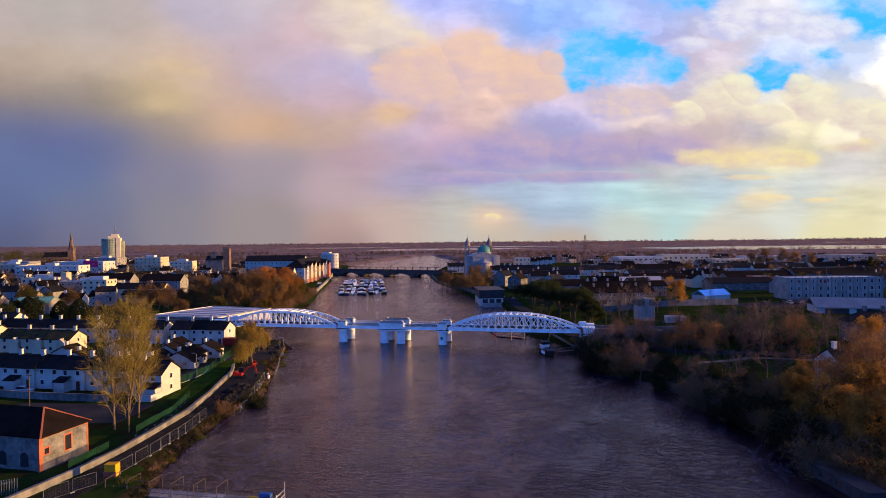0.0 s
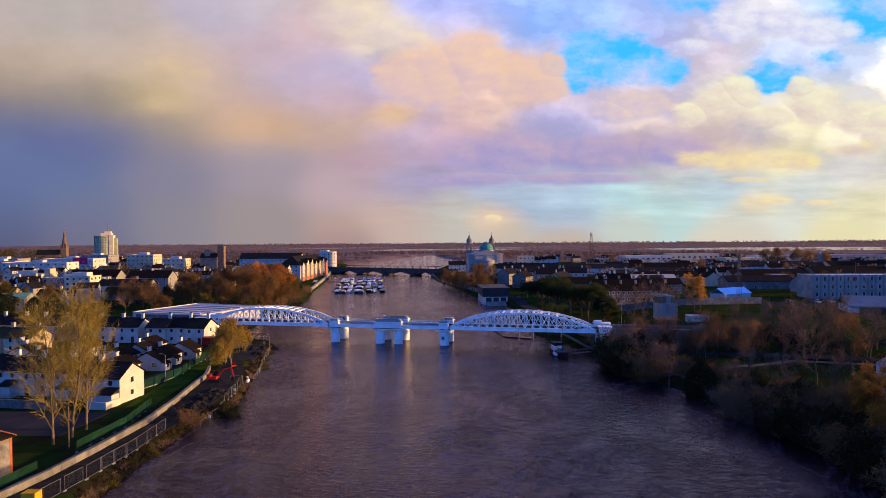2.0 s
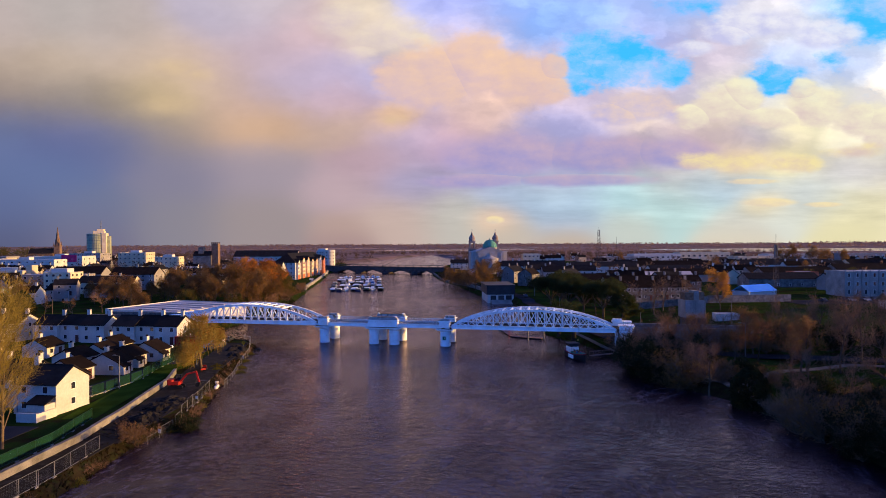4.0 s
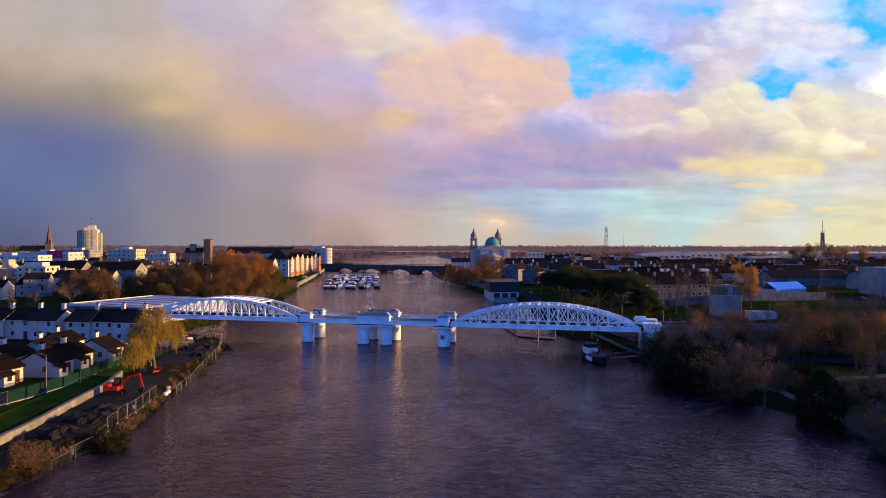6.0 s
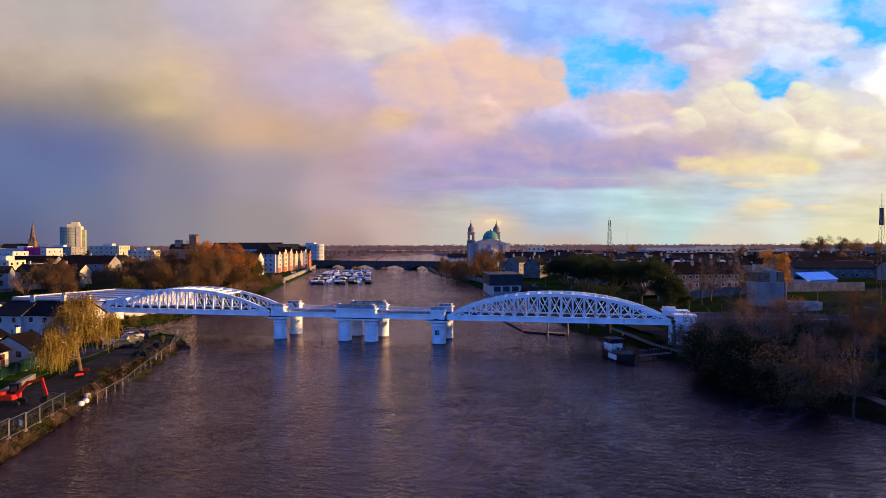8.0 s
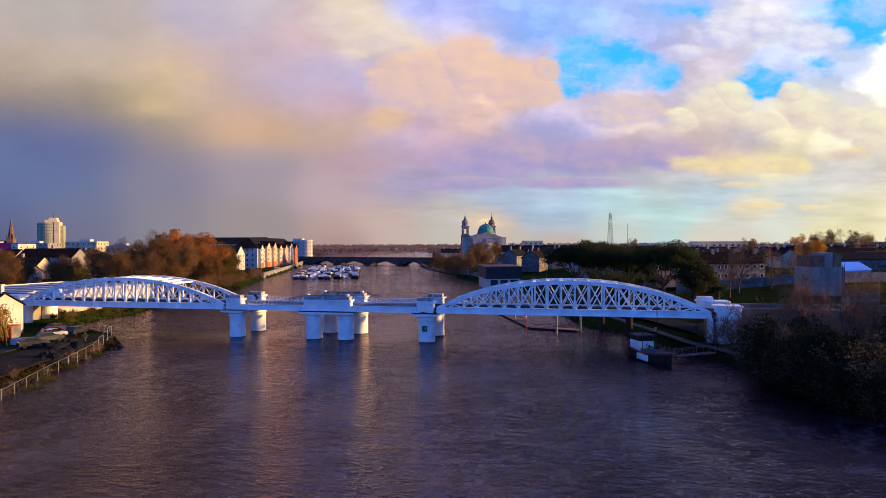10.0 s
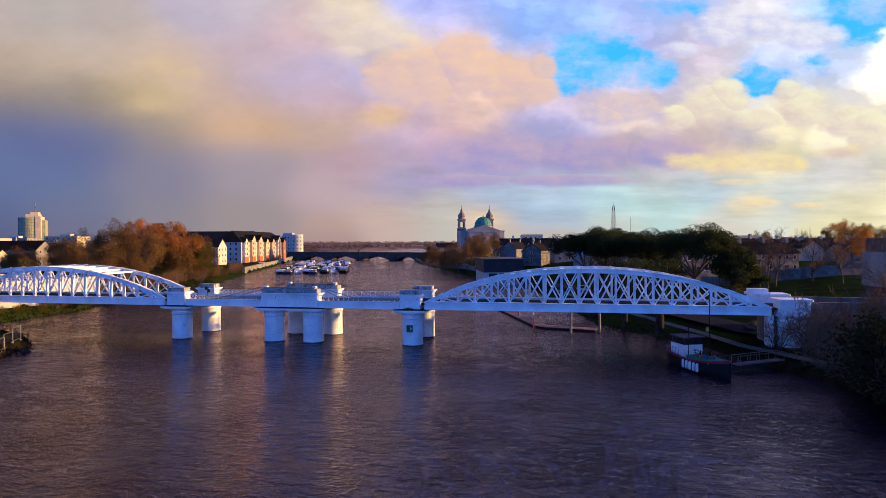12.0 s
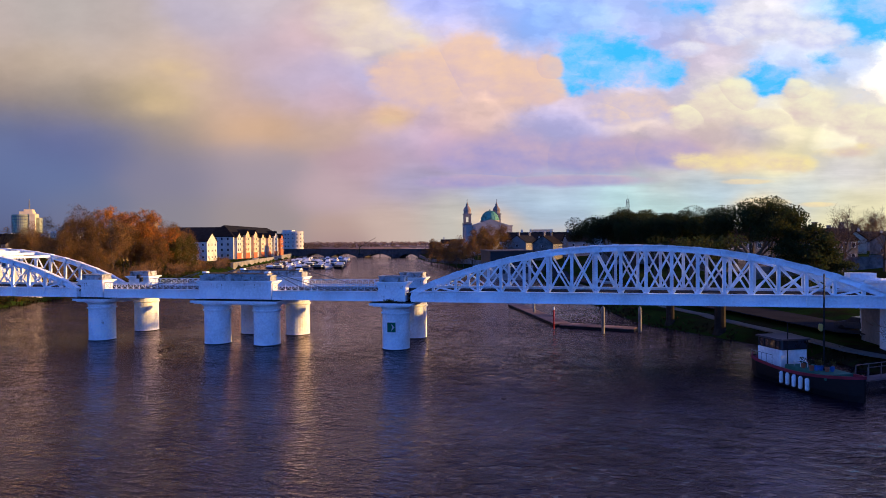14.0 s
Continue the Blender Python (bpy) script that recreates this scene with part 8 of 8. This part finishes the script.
def post_sign(x, y, material, label, s=0.55, z=None):
    z = ground_z(x, y) if z is None else z
    p = thing("warning_sign", label, "sign", pose(x, y, z))
    part("post", Geo().tube((0, 0, -0.2), (0, 0, 2.3), 0.04), GALV, p)
    b = part("board", Geo().slab([(-s, 1.9), (0, 1.9 - s), (s, 1.9), (0, 1.9 + s)], -0.06, -0.04), material, p)
    part("symbol", Geo().box(-0.08, -0.075, 1.7, 0.08, -0.06, 2.1), BLACK, b)


post_sign(-97.5, 190.5, YELLOW, "yellow diamond warning sign on a post")
for x, y in ((-76.0, 138.0), (-72.0, 122.6), (-92, 181)):
    n = part("notice_board", Geo().box(-0.35, -0.03, 1.0, 0.35, -0.01, 1.6), FRAME_W)
    n.matrix_basis = pose(x + 0.06, y - 0.1, ground_z(x, y) + 0.1, 0, 0, -20)
    tagged(n, "small white notice fixed to the fence", "notice", "notices")


def lamp_post(x, y, h, label, turn=0, z=None):
    l = thing("street_lamp", label, "street lamp", pose(x, y, ground_z(x, y) if z is None else z, 0, 0, turn), "street lamps")
    part("column", Geo().tube((0, 0, -0.3), (0, 0, h), 0.1, 0.055, 8), GALV, l)
    part("arm", Geo().tube((0, 0, h), (0.9, 0, h + 0.18), 0.04, n=6), GALV, l)
    part("lamp_head", Geo().box(0.8, -0.13, h + 0.12, 1.5, 0.13, h + 0.26, 0.05), GALV, l)


for x, y, h in ((-97.0, 143.5, 6.5), (-96.5, 168, 6.0), (-100.5, 124, 6.5), (29, 190, 8.5), (12, 252, 7.5), (36, 234, 8.0), (-30, 352, 7), (-52, 372, 7), (-70, 405, 7), (-16, 300, 7), (60, 214, 8)):
    lamp_post(x, y, h, "slim grey street lamp on a tall column", 180)
for x, y in ((-228, 216), (-236, 228), (-205, 236), (-118, 113), (-82, 100.0)):
    u = thing("utility_pole", "wooden utility pole with a crossarm", "pole", pose(x, y, ground_z(x, y)), "utility poles")
    part("shaft", Geo().tube((0, 0, -0.3), (0, 0, 7.5), 0.14, 0.09, 7), BARK, u)
    part("crossarm", Geo().box(-0.7, -0.06, 6.9, 0.7, 0.06, 7.05), BARK, u)


# ---------------------------------------------------------------- jetty and moorings near the camera


def jetty():
    j = thing("floating_jetty", "long blue-grey floating jetty with railings", "jetty", pose(-54, 79, 0, 0, 0, 1))
    for k in range(9):
        part("deck_panel", Geo().box(-14 + 3.1 * k, -1.3, 0.35, -10.96 + 3.1 * k, 1.3, 0.62), CONCRETE if k % 2 else PALE_WALL, j)
        part("float", Geo().box(-13.8 + 3.1 * k, -1.2, -0.4, -11.2 + 3.1 * k, 1.2, 0.35, 0.2), DARK_CLAD, j)
    for s in (-1.2, 1.2):
        for k in range(19):
            part("rail_post", Geo().tube((-13.8 + 1.52 * k, s, 0.6), (-13.8 + 1.52 * k, s, 1.7), 0.03, n=5), RAIL, j)
        for z in (1.15, 1.7):
            part("handrail", Geo().tube((-13.8, s, z), (13.6, s, z), 0.03, n=5), RAIL, j)
    for k in range(6):
        x = -13.4 + 3.6 * k
        part("mooring_frame", Geo().tube((x, -1.5, -1), (x, -1.5, 2.7), 0.07).tube((x, 1.5, -1), (x, 1.5, 2.7), 0.07).tube((x, -1.5, 2.7), (x, 1.5, 2.7), 0.06), RAIL, j)
    part("notice_plate", Geo().box(9.4, -1.36, 0.75, 10.9, -1.30, 1.75), YELLOW, j)
    part("blue_locker", Geo().box(10.2, 0.2, 0.62, 12.0, 1.0, 1.5, 0.05), BLUE_TARP, j)
    lb = part("life_buoy", Geo(pose(12.6, -1.35, 1.4, 90)).lathe(0, 0, [(0.25, -0.06), (0.38, -0.06), (0.42, 0), (0.38, 0.06), (0.25, 0.06)], 16), RED_PAINT, j)
    part("end_gate", Geo().tube((13.7, -1.3, 0.6), (13.7, -1.3, 2.2), 0.04).tube((13.7, 1.3, 0.6), (13.7, 1.3, 3.0), 0.04).tube((13.7, -1.3, 1.9), (13.7, 1.3, 1.9), 0.04).tube((13.7, -1.3, 1.2), (13.7, 1.3, 1.2), 0.04), FRAME_W, j)


jetty()
cab = thing("yellow_cabinet", "yellow skip-like cabinet by the jetty gate", "cabinet", pose(-69.8, 81.5, ground_z(-69.8, 81.5), 0, 0, 12))
part("body", Geo().box(-0.9, -0.7, 0, 0.9, 0.7, 1.9, 0.05), YELLOW, cab)
part("lower_panel", Geo().box(-1.0, -0.85, 0, 1.0, -0.72, 0.8), BRICK, cab)


def houseboat():
    """Flat-roofed boat moored under the western trees."""
    h = thing("houseboat", "dark green flat-roofed houseboat under the trees", "boat", pose(38.2, 99.5, 0, 0, 0, 107))
    part("hull", Geo().prism([(-8, -1.6), (7, -1.6), (9, 0), (7, 1.6), (-8, 1.6)], -0.4, 0.9), HULL_DARK, h)
    part("cabin", Geo().box(-7, -1.4, 0.9, 5.5, 1.4, 2.7, 0.1), DARK_CLAD, h)
    part("roof", Geo().box(-7.3, -1.6, 2.7, 5.8, 1.6, 2.85, 0.1), DARK_CLAD, h)
    for k in range(6):
        part("cabin_window", Geo().box(-6.2 + 2 * k, 1.405, 1.5, -5.2 + 2 * k, 1.43, 2.2), GLASS_DARK, h)


houseboat()


def barge():
    """Converted barge moored below the west abutment; bow to its own +x."""
    b = thing("moored_barge", "dark moored barge with red rail and white wheelhouse", "boat", pose(-8.6, 201.4, 0, 0, 0, -67) @ Matrix.Diagonal((0.70, 0.84, 0.92, 1)))
    n, rows = 14, []
    for k in range(n + 1):
        t = k / n
        x = -7.4 + 14.8 * t
        half = 2.1 * min(1, (1 - t) * 2.2 + 0.004) ** 0.55 * min(1, t * 5 + 0.55)
        sheer = 1.35 + 0.5 * (2 * t - 1) ** 2
        rows.append([(x, -half * 0.75, -0.5), (x, -half, 0.5), (x, -half * 1.02, sheer), (x, half * 1.02, sheer), (x, half, 0.5), (x, half * 0.75, -0.5)])
    g = Geo()
    g.add([p for r in rows for p in r], [(6 * k + i, 6 * k + 6 + i, 6 * k + 7 + i, 6 * k + 1 + i) for k in range(n) for i in (0, 1, 3, 4)] + [(0, 1, 2, 3, 4, 5), tuple(6 * n + i for i in (5, 4, 3, 2, 1, 0))])
    part("hull", g, HULL_DARK, b)
    d = Geo()
    d.add([p for r in rows for p in ((r[2][0], r[2][1] * 0.97, r[2][2] - 0.12), (r[3][0], r[3][1] * 0.97, r[3][2] - 0.12))], [(2 * k, 2 * k + 2, 2 * k + 3, 2 * k + 1) for k in range(n)])
    part("deck", d, DECK_RED, b)
    for s, i in ((-1, 2), (1, 3)):
        r = Geo()
        r.add([(q[i][0], q[i][1] + o, q[i][2] + h) for q in rows for o, h in ((-0.08, -0.02), (0.08, -0.02), (0.08, 0.22), (-0.08, 0.22))], [(4 * k + e, 4 * k + (e + 1) % 4, 4 * k + 4 + (e + 1) % 4, 4 * k + 4 + e) for k in range(n) for e in range(4)] + [(3, 2, 1, 0), (4 * n, 4 * n + 1, 4 * n + 2, 4 * n + 3)])
        part("gunwale", r, DECK_RED, b, "dull red rail")
    part("hatch_deck", Geo().box(-1.6, -1.45, 1.3, 4.4, 1.45, 1.75, 0.1), DECK_GREEN, b)
    wh = part("wheelhouse", Geo().box(-6.0, -1.55, 1.2, -2.2, 1.55, 2.9, 0.15), BOAT_W, b)
    part("glazing", Geo().box(-5.9, -1.45, 2.9, -2.1, 1.45, 3.75, 0.15), GLASS_DARK, wh)
    for k in range(5):
        for s in (-1.47, 1.47):
            part("window_post", Geo().box(-5.9 + 0.93 * k, s - 0.03, 2.9, -5.82 + 0.93 * k, s + 0.03, 3.75), BLACK, wh)
    part("wheelhouse_roof", Geo().box(-6.2, -1.75, 3.75, -1.8, 1.75, 3.9, 0.2), DARK_CLAD, wh)
    mast = part("mast", Geo().tube((2.2, 0, 1.7), (2.2, 0, 9.8), 0.09, 0.06, 8), BLACK, b)
    part("mast_lamp", Geo().lathe(2.0, -0.2, [(0.1, 5.0), (0.22, 5.15), (0.22, 5.5), (0.1, 5.62)], 10), LAMP_Y, mast)
    part("stern_mast", Geo().tube((-1.9, -0.9, 1.7), (-1.9, -0.9, 5.4), 0.06), BLACK, b)
    for k in range(5):
        part("fender", Geo().lathe(-1.0 + 0.95 * k, -2.22, [(0.1, 0.25), (0.2, 0.35), (0.2, 1.15), (0.1, 1.3)], 10), BOAT_W, b, "white hanging fender")
    for k in range(2):
        ch = part("deck_chair", Geo().box(-0.9 + 0.9 * k, -0.9, 2.1, -0.4 + 0.9 * k, -0.4, 2.2).box(-0.95 + 0.9 * k, -0.9, 2.2, -0.88 + 0.9 * k, -0.4, 2.75).box(-0.9 + 0.9 * k, -0.9, 1.75, -0.85 + 0.9 * k, -0.85, 2.1).box(-0.45 + 0.9 * k, -0.45, 1.75, -0.4 + 0.9 * k, -0.4, 2.1), BOAT_W, b)
    r = random.Random(9)
    for k in range(6):
        px, py = r.uniform(0.4, 4.2), r.uniform(-1.2, 1.2)
        pot = part("plant_pot", Geo().lathe(px, py, [(0.16, 1.75), (0.24, 2.15)], 8), BRICK if k % 2 else BLUE_TARP, b)
        l = Geo()
        leaf_cloud(l, Vector((px, py, 2.4)), 0.35, 40, 0.22, r)
        part("pot_plant", l, LEAF_DARK if k % 2 else LEAF_OLIVE, pot)
    for s in (-1.9, 1.9):
        for k in range(5):
            part("stanchion", Geo().tube((-6.6 + 0.9 * k, s * 0.98, 1.5), (-6.6 + 0.9 * k, s * 0.98, 2.4), 0.025, n=4), GALV, b)
        part("guard_rail", Geo().tube((-6.6, s * 0.98, 2.4), (-3.0, s * 0.98, 2.4), 0.025, n=4), GALV, b)


barge()


def gangway():
    g_ = thing("gangway", "timber gangway with rails from barge to bank", "gangway")
    a, b = Vector((-5.2, 200.5, 0.9)), Vector((0.5, 203.5, 1.1))
    part("deck", Geo().bar(a, b, 1.1, 0.12), WOOD, g_)
    for s in (-0.5, 0.5):
        off = Vector((-0.46 * s, 0.88 * s, 0))
        part("rail", Geo().bar(a + off + Vector((0, 0, 1)), b + off + Vector((0, 0, 1)), 0.06, 0.06), WOOD, g_)
        for k in range(6):
            p = a + (b - a) * k / 5 + off
            part("rail_post", Geo().tube(p, p + Vector((0, 0, 1)), 0.03, n=4), WOOD, g_)


gangway()


def pontoon():
    p = thing("pontoon", "plank mooring pontoon behind the bridge", "pontoon")
    for a, b in (((-37.5, 259, 0), (-28.2, 233.2, 0)), ((-28.4, 233.0, 0), (-19.0, 230.2, 0))):
        a, b = Vector(a), Vector(b)
        d = (b - a)
        n = int(d.length / 0.55)
        part("float", Geo().bar(a + Vector((0, 0, 0.05)), b + Vector((0, 0, 0.05)), 2.0, 0.5), BLACK, p)
        for k in range(n):
            q0, q1 = a + d * (k / n), a + d * ((k + 0.9) / n)
            part("plank", Geo().bar(q0 + Vector((0, 0, 0.36)), q1 + Vector((0, 0, 0.36)), 2.3, 0.1), WOOD, p)
    for x, y, h, m in ((-23.2, 227.6, 3.2, GALV), (-18.6, 229.3, 3.0, GALV), (-33, 246, 3.0, GALV)):
        part("mooring_pile", Geo().tube((x, y, -1), (x, y, h), 0.2, 0.2, 10).lathe(x, y, [(0.22, h), (0.02, h + 0.35)], 10), m, p)
    rd = thing("channel_marker", "red channel marker post in the river", "marker", pose(-29.4, 230.6, 0))
    part("post", Geo().tube((0, 0, -1), (0, 0, 2.8), 0.09, 0.09, 8), RED_PAINT, rd)
    part("collar", Geo().lathe(0, 0, [(0.12, 2.5), (0.12, 2.9)], 10), FRAME_W, rd)


pontoon()


# ---------------------------------------------------------------- marina


def make_boat(label, length, hull_mat, tall, seed):
    r = random.Random(seed)
    b = thing("motor_cruiser", label, "boat", group="marina boats")
    w, h = length * 0.16, 0.95
    ring0 = [(-length / 2, -w), (length * 0.2, -w), (length / 2, 0), (length * 0.2, w), (-length / 2, w)]
    g, n = Geo(), 5
    g.add([(x * 0.92, y * 0.75, -0.3) for x, y in ring0] + [(x, y, h + (0.35 if x > length * 0.4 else 0)) for x, y in ring0], [(4, 3, 2, 1, 0), (5, 6, 7, 8, 9)] + [(i, (i + 1) % n, n + (i + 1) % n, n + i) for i in range(n)])
    part("hull", g, hull_mat, b)
    c = part("cabin", Geo().slab([(-length * 0.32, h), (length * 0.26, h), (length * 0.14, h + 0.9), (-length * 0.30, h + 1.0)], -w * 0.8, w * 0.8), BOAT_W, b)
    for s in (-1, 1):
        part("cabin_window", Geo().box(-length * 0.24, s * w * 0.81 - 0.02, h + 0.35, length * 0.12, s * w * 0.81 + 0.02, h + 0.75), GLASS_DARK, c)
    if tall:
        k = part("flybridge", Geo().box(-length * 0.25, -w * 0.6, h + 1.0, length * 0.04, w * 0.6, h + 1.7, 0.15), BOAT_W, c)
        part("screen", Geo().box(-length * 0.02, -w * 0.5, h + 1.7, length * 0.03, w * 0.5, h + 2.1), GLASS_DARK, k)
    part("mast", Geo().tube((-length * 0.1, 0, h + 1), (-length * 0.1, 0, h + (6.5 if seed % 3 == 0 else 2.8)), 0.05, 0.03, 5), GALV, b)
    part("canopy", Geo().box(-length * 0.48, -w * 0.8, h + 0.02, -length * 0.33, w * 0.8, h + 0.85, 0.15), BLUE_TARP if seed % 2 else GREEN_NET, b)
    return b


BOATS = [make_boat("white motor cruiser moored in the marina", 9, BOAT_W, True, 1), make_boat("dark-hulled cruiser moored in the marina", 11, BOAT_B, False, 2), make_boat("white cruiser with tall mast in the marina", 10, BOAT_W, True, 3), make_boat("black barge-like boat in the marina", 12, HULL_DARK, False, 4)]
mr = random.Random(17)
first = set()
for row in range(5):
    for k in range(8):
        t, s = row / 4, k / 7
        x = -157 + 27 * s - 40 * t + mr.uniform(-1, 1)
        y = 394 + 12 * s + 116 * t + mr.uniform(-3, 3)
        q = mr.choice((0, 1, 1, 2, 3, 3))
        m = pose(x, y, 0, 0, 0, 102 + mr.choice((0, 180)) + mr.uniform(-6, 6))
        if q not in first:
            first.add(q)
            BOATS[q].matrix_basis = m
        else:
            copy_thing(BOATS[q], m)
pn = thing("marina_pontoon", "floating marina walkway between the boats", "pontoon")
for t in (0.12, 0.37, 0.62, 0.87):
    part("walkway", Geo().bar((-161 - 40 * t, 394 + 116 * t, 0.25), (-127 - 40 * t, 408 + 116 * t, 0.25), 1.8, 0.5), WOOD, pn)
part("link_walkway", Geo().bar((-208, 498, 0.3), (-176, 508, 0.3), 1.6, 0.5), WOOD, pn)
qy = thing("quay_ramp", "sloping concrete quay and ramp below the apartments", "quay")
part("quay_face", Geo().bar((-176, 396, 1.2), (-214, 508, 1.2), 1.2, 3.4).bar((-214, 508, 1.2), (-250, 606, 1.2), 1.2, 3.4), CONCRETE, qy)
part("ramp", Geo().bar((-205, 470, 2.9), (-190, 430, 0.7), 3.0, 0.3), METAL_ROOF, qy)
part("ramp_rail", Geo().bar((-206.4, 470.5, 3.9), (-191.4, 430.5, 1.7), 0.06, 0.06).bar((-203.6, 469.5, 3.9), (-188.6, 429.5, 1.7), 0.06, 0.06), GALV, qy)

# ---------------------------------------------------------------- west bank: road, paths, masts, cars
strip("river_road", [(84, 172), (56, 186), (30, 197), (12, 210), (3, 222), (-5, 240), (-13, 268), (-24, 306), (-38, 352), (-60, 396), (-92, 470), (-118, 540)], 6.0, ASPHALT, "wet-looking asphalt road along the west bank", "road", 0.08)
strip("river_path", [(26, 150), (21, 172), (10, 192), (2.5, 204), (-2.5, 216), (-9.5, 238), (-19, 268), (-27, 300)], 1.6, PATH_M, "narrow pale footpath by the water", "path", 0.06)
strip("park_path", [(24, 170), (34, 180), (48, 184), (66, 176)], 2.2, PATH_M, "pale path through the park", "path", 0.06)
strip("car_park", [(70, 296), (100, 304), (120, 318)], 16, ASPHALT, "car park in front of the barracks", "road", 0.1)
for k, (x, y) in enumerate(((92, 305), (95, 306), (98, 307), (101, 308), (104, 309.5), (107, 311), (83, 300), (114, 317))):
    car(x, y, 105, CAR_W if k % 2 else CAR_D, "car parked in front of the barracks")
for k, (x, y, t) in enumerate(((3.2, 221.8, 127), (-42, 358, 112), (-52, 380, 115), (-47, 372, 114), (-20, 292, 106), (-34, 342, 110), (-63, 404, 115), (-74, 430, 115))):
    car(x, y, t, CAR_W if k % 3 == 1 else CAR_D, "car on the road along the west bank", ground_z(x, y) + 0.15)
tr = [(-9.5, 227.5, 0.62), (-14.2, 234.5, 0.5)]
for x, y, r in tr:
    t = thing("tree_stump", "thick dark pine trunk at the water's edge", "trunk", pose(x, y, ground_z(x, y)))
    part("trunk", Geo().lathe(0, 0, [(r * 1.5, -0.4), (r * 1.05, 0.4), (r, 4.2), (r * 0.9, 7.5)], 12), BARK_DARK, t)
    up = Geo()
    rk = random.Random(int(x * 10))
    for _ in range(9):
        a = rk.random() * 6.283
        p0, p1 = Vector((0, 0, rk.uniform(5.5, 7.4))), Vector((math.cos(a) * rk.uniform(1.5, 3.2), math.sin(a) * rk.uniform(1.5, 3.2), rk.uniform(9, 11)))
        up.tube(p0, p1, 0.16, 0.07, 5)
        leaf_cloud(up, p1, 1.4, 70, 0.4, rk, 0.5)
    part("crown", up, LEAF_PINE, t)


def lattice_mast(x, y, z, h, base, label, panels=14):
    m = thing("lattice_mast", label, "mast", pose(x, y, z, 0, 0, 20), "masts")
    legs = [(-1, -1), (1, -1), (1, 1), (-1, 1)]
    for sx, sy in legs:
        part("leg", Geo().tube((sx * base, sy * base, -0.5), (sx * base * 0.3, sy * base * 0.3, h), 0.06 * base if base > 1 else 0.03, 0.03, 5), RAIL, m)
    g = Geo()
    for k in range(panels):
        z0, z1 = h * k / panels, h * (k + 1) / panels
        b0, b1 = base * (1 - 0.7 * k / panels), base * (1 - 0.7 * (k + 1) / panels)
        for (ax, ay), (bx, by) in zip(legs, legs[1:] + legs[:1]):
            g.tube((ax * b0, ay * b0, z0), (bx * b1, by * b1, z1), (0.05 if base > 1 else 0.012), n=3).tube((bx * b0, by * b0, z0), (ax * b1, ay * b1, z1), (0.05 if base > 1 else 0.012), n=3).tube((ax * b1, ay * b1, z1), (bx * b1, by * b1, z1), (0.05 if base > 1 else 0.012), n=3)
    tagged(part("bracing", g, RAIL, m), kind="stuff")
    for k in range(4):
        part("antenna", Geo().box(base * 0.35 * (1 if k % 2 else -1) - 0.15, -0.2, h - 2.4 - 1.8 * (k // 2), base * 0.35 * (1 if k % 2 else -1) + 0.15, 0.2, h - 0.6 - 1.8 * (k // 2), 0.05), GALV, m)
    part("top_rod", Geo().tube((0, 0, h), (0, 0, h + 2.5), 0.05), RAIL, m)


lattice_mast(8.3, 579, 6, 33.5, 2.2, "tall steel lattice telecom mast behind the town")
lattice_mast(46.5, 229, 4, 25.5, 0.8, "slender steel lattice mast beside the railway", 13)
th = thing("antenna_pole", "thin antenna pole above the western roofs", "mast", pose(27, 653, 6))
part("shaft", Geo().tube((0, 0, 0), (0, 0, 28), 0.16, 0.1), RAIL, th)
fp = thing("flagpole", "flagpole with a red flag by the barracks", "flagpole", pose(116, 322, 6))
part("pole", Geo().tube((0, 0, 0), (0, 0, 17), 0.12, 0.07), GALV, fp)
part("flag", Geo().box(-1.0, -0.02, 8.8, -0.08, 0.02, 10.4), RED_PAINT, fp)
wall_run("field_wall", [(8, 284), (40, 290), (72, 300)], 0.5, 2.4, STONE, "high grey stone wall beyond the green field")
cr = thing("harbour_crane", "green slewing crane beyond the marina", "crane", pose(-186, 590, 3))
part("mast", Geo().tube((0, 0, 0), (0, 0, 5), 0.4), GREEN_NET, cr)
part("jib", Geo().tube((0, 0, 5), (13, 0, 12), 0.3, 0.15), GREEN_NET, cr)
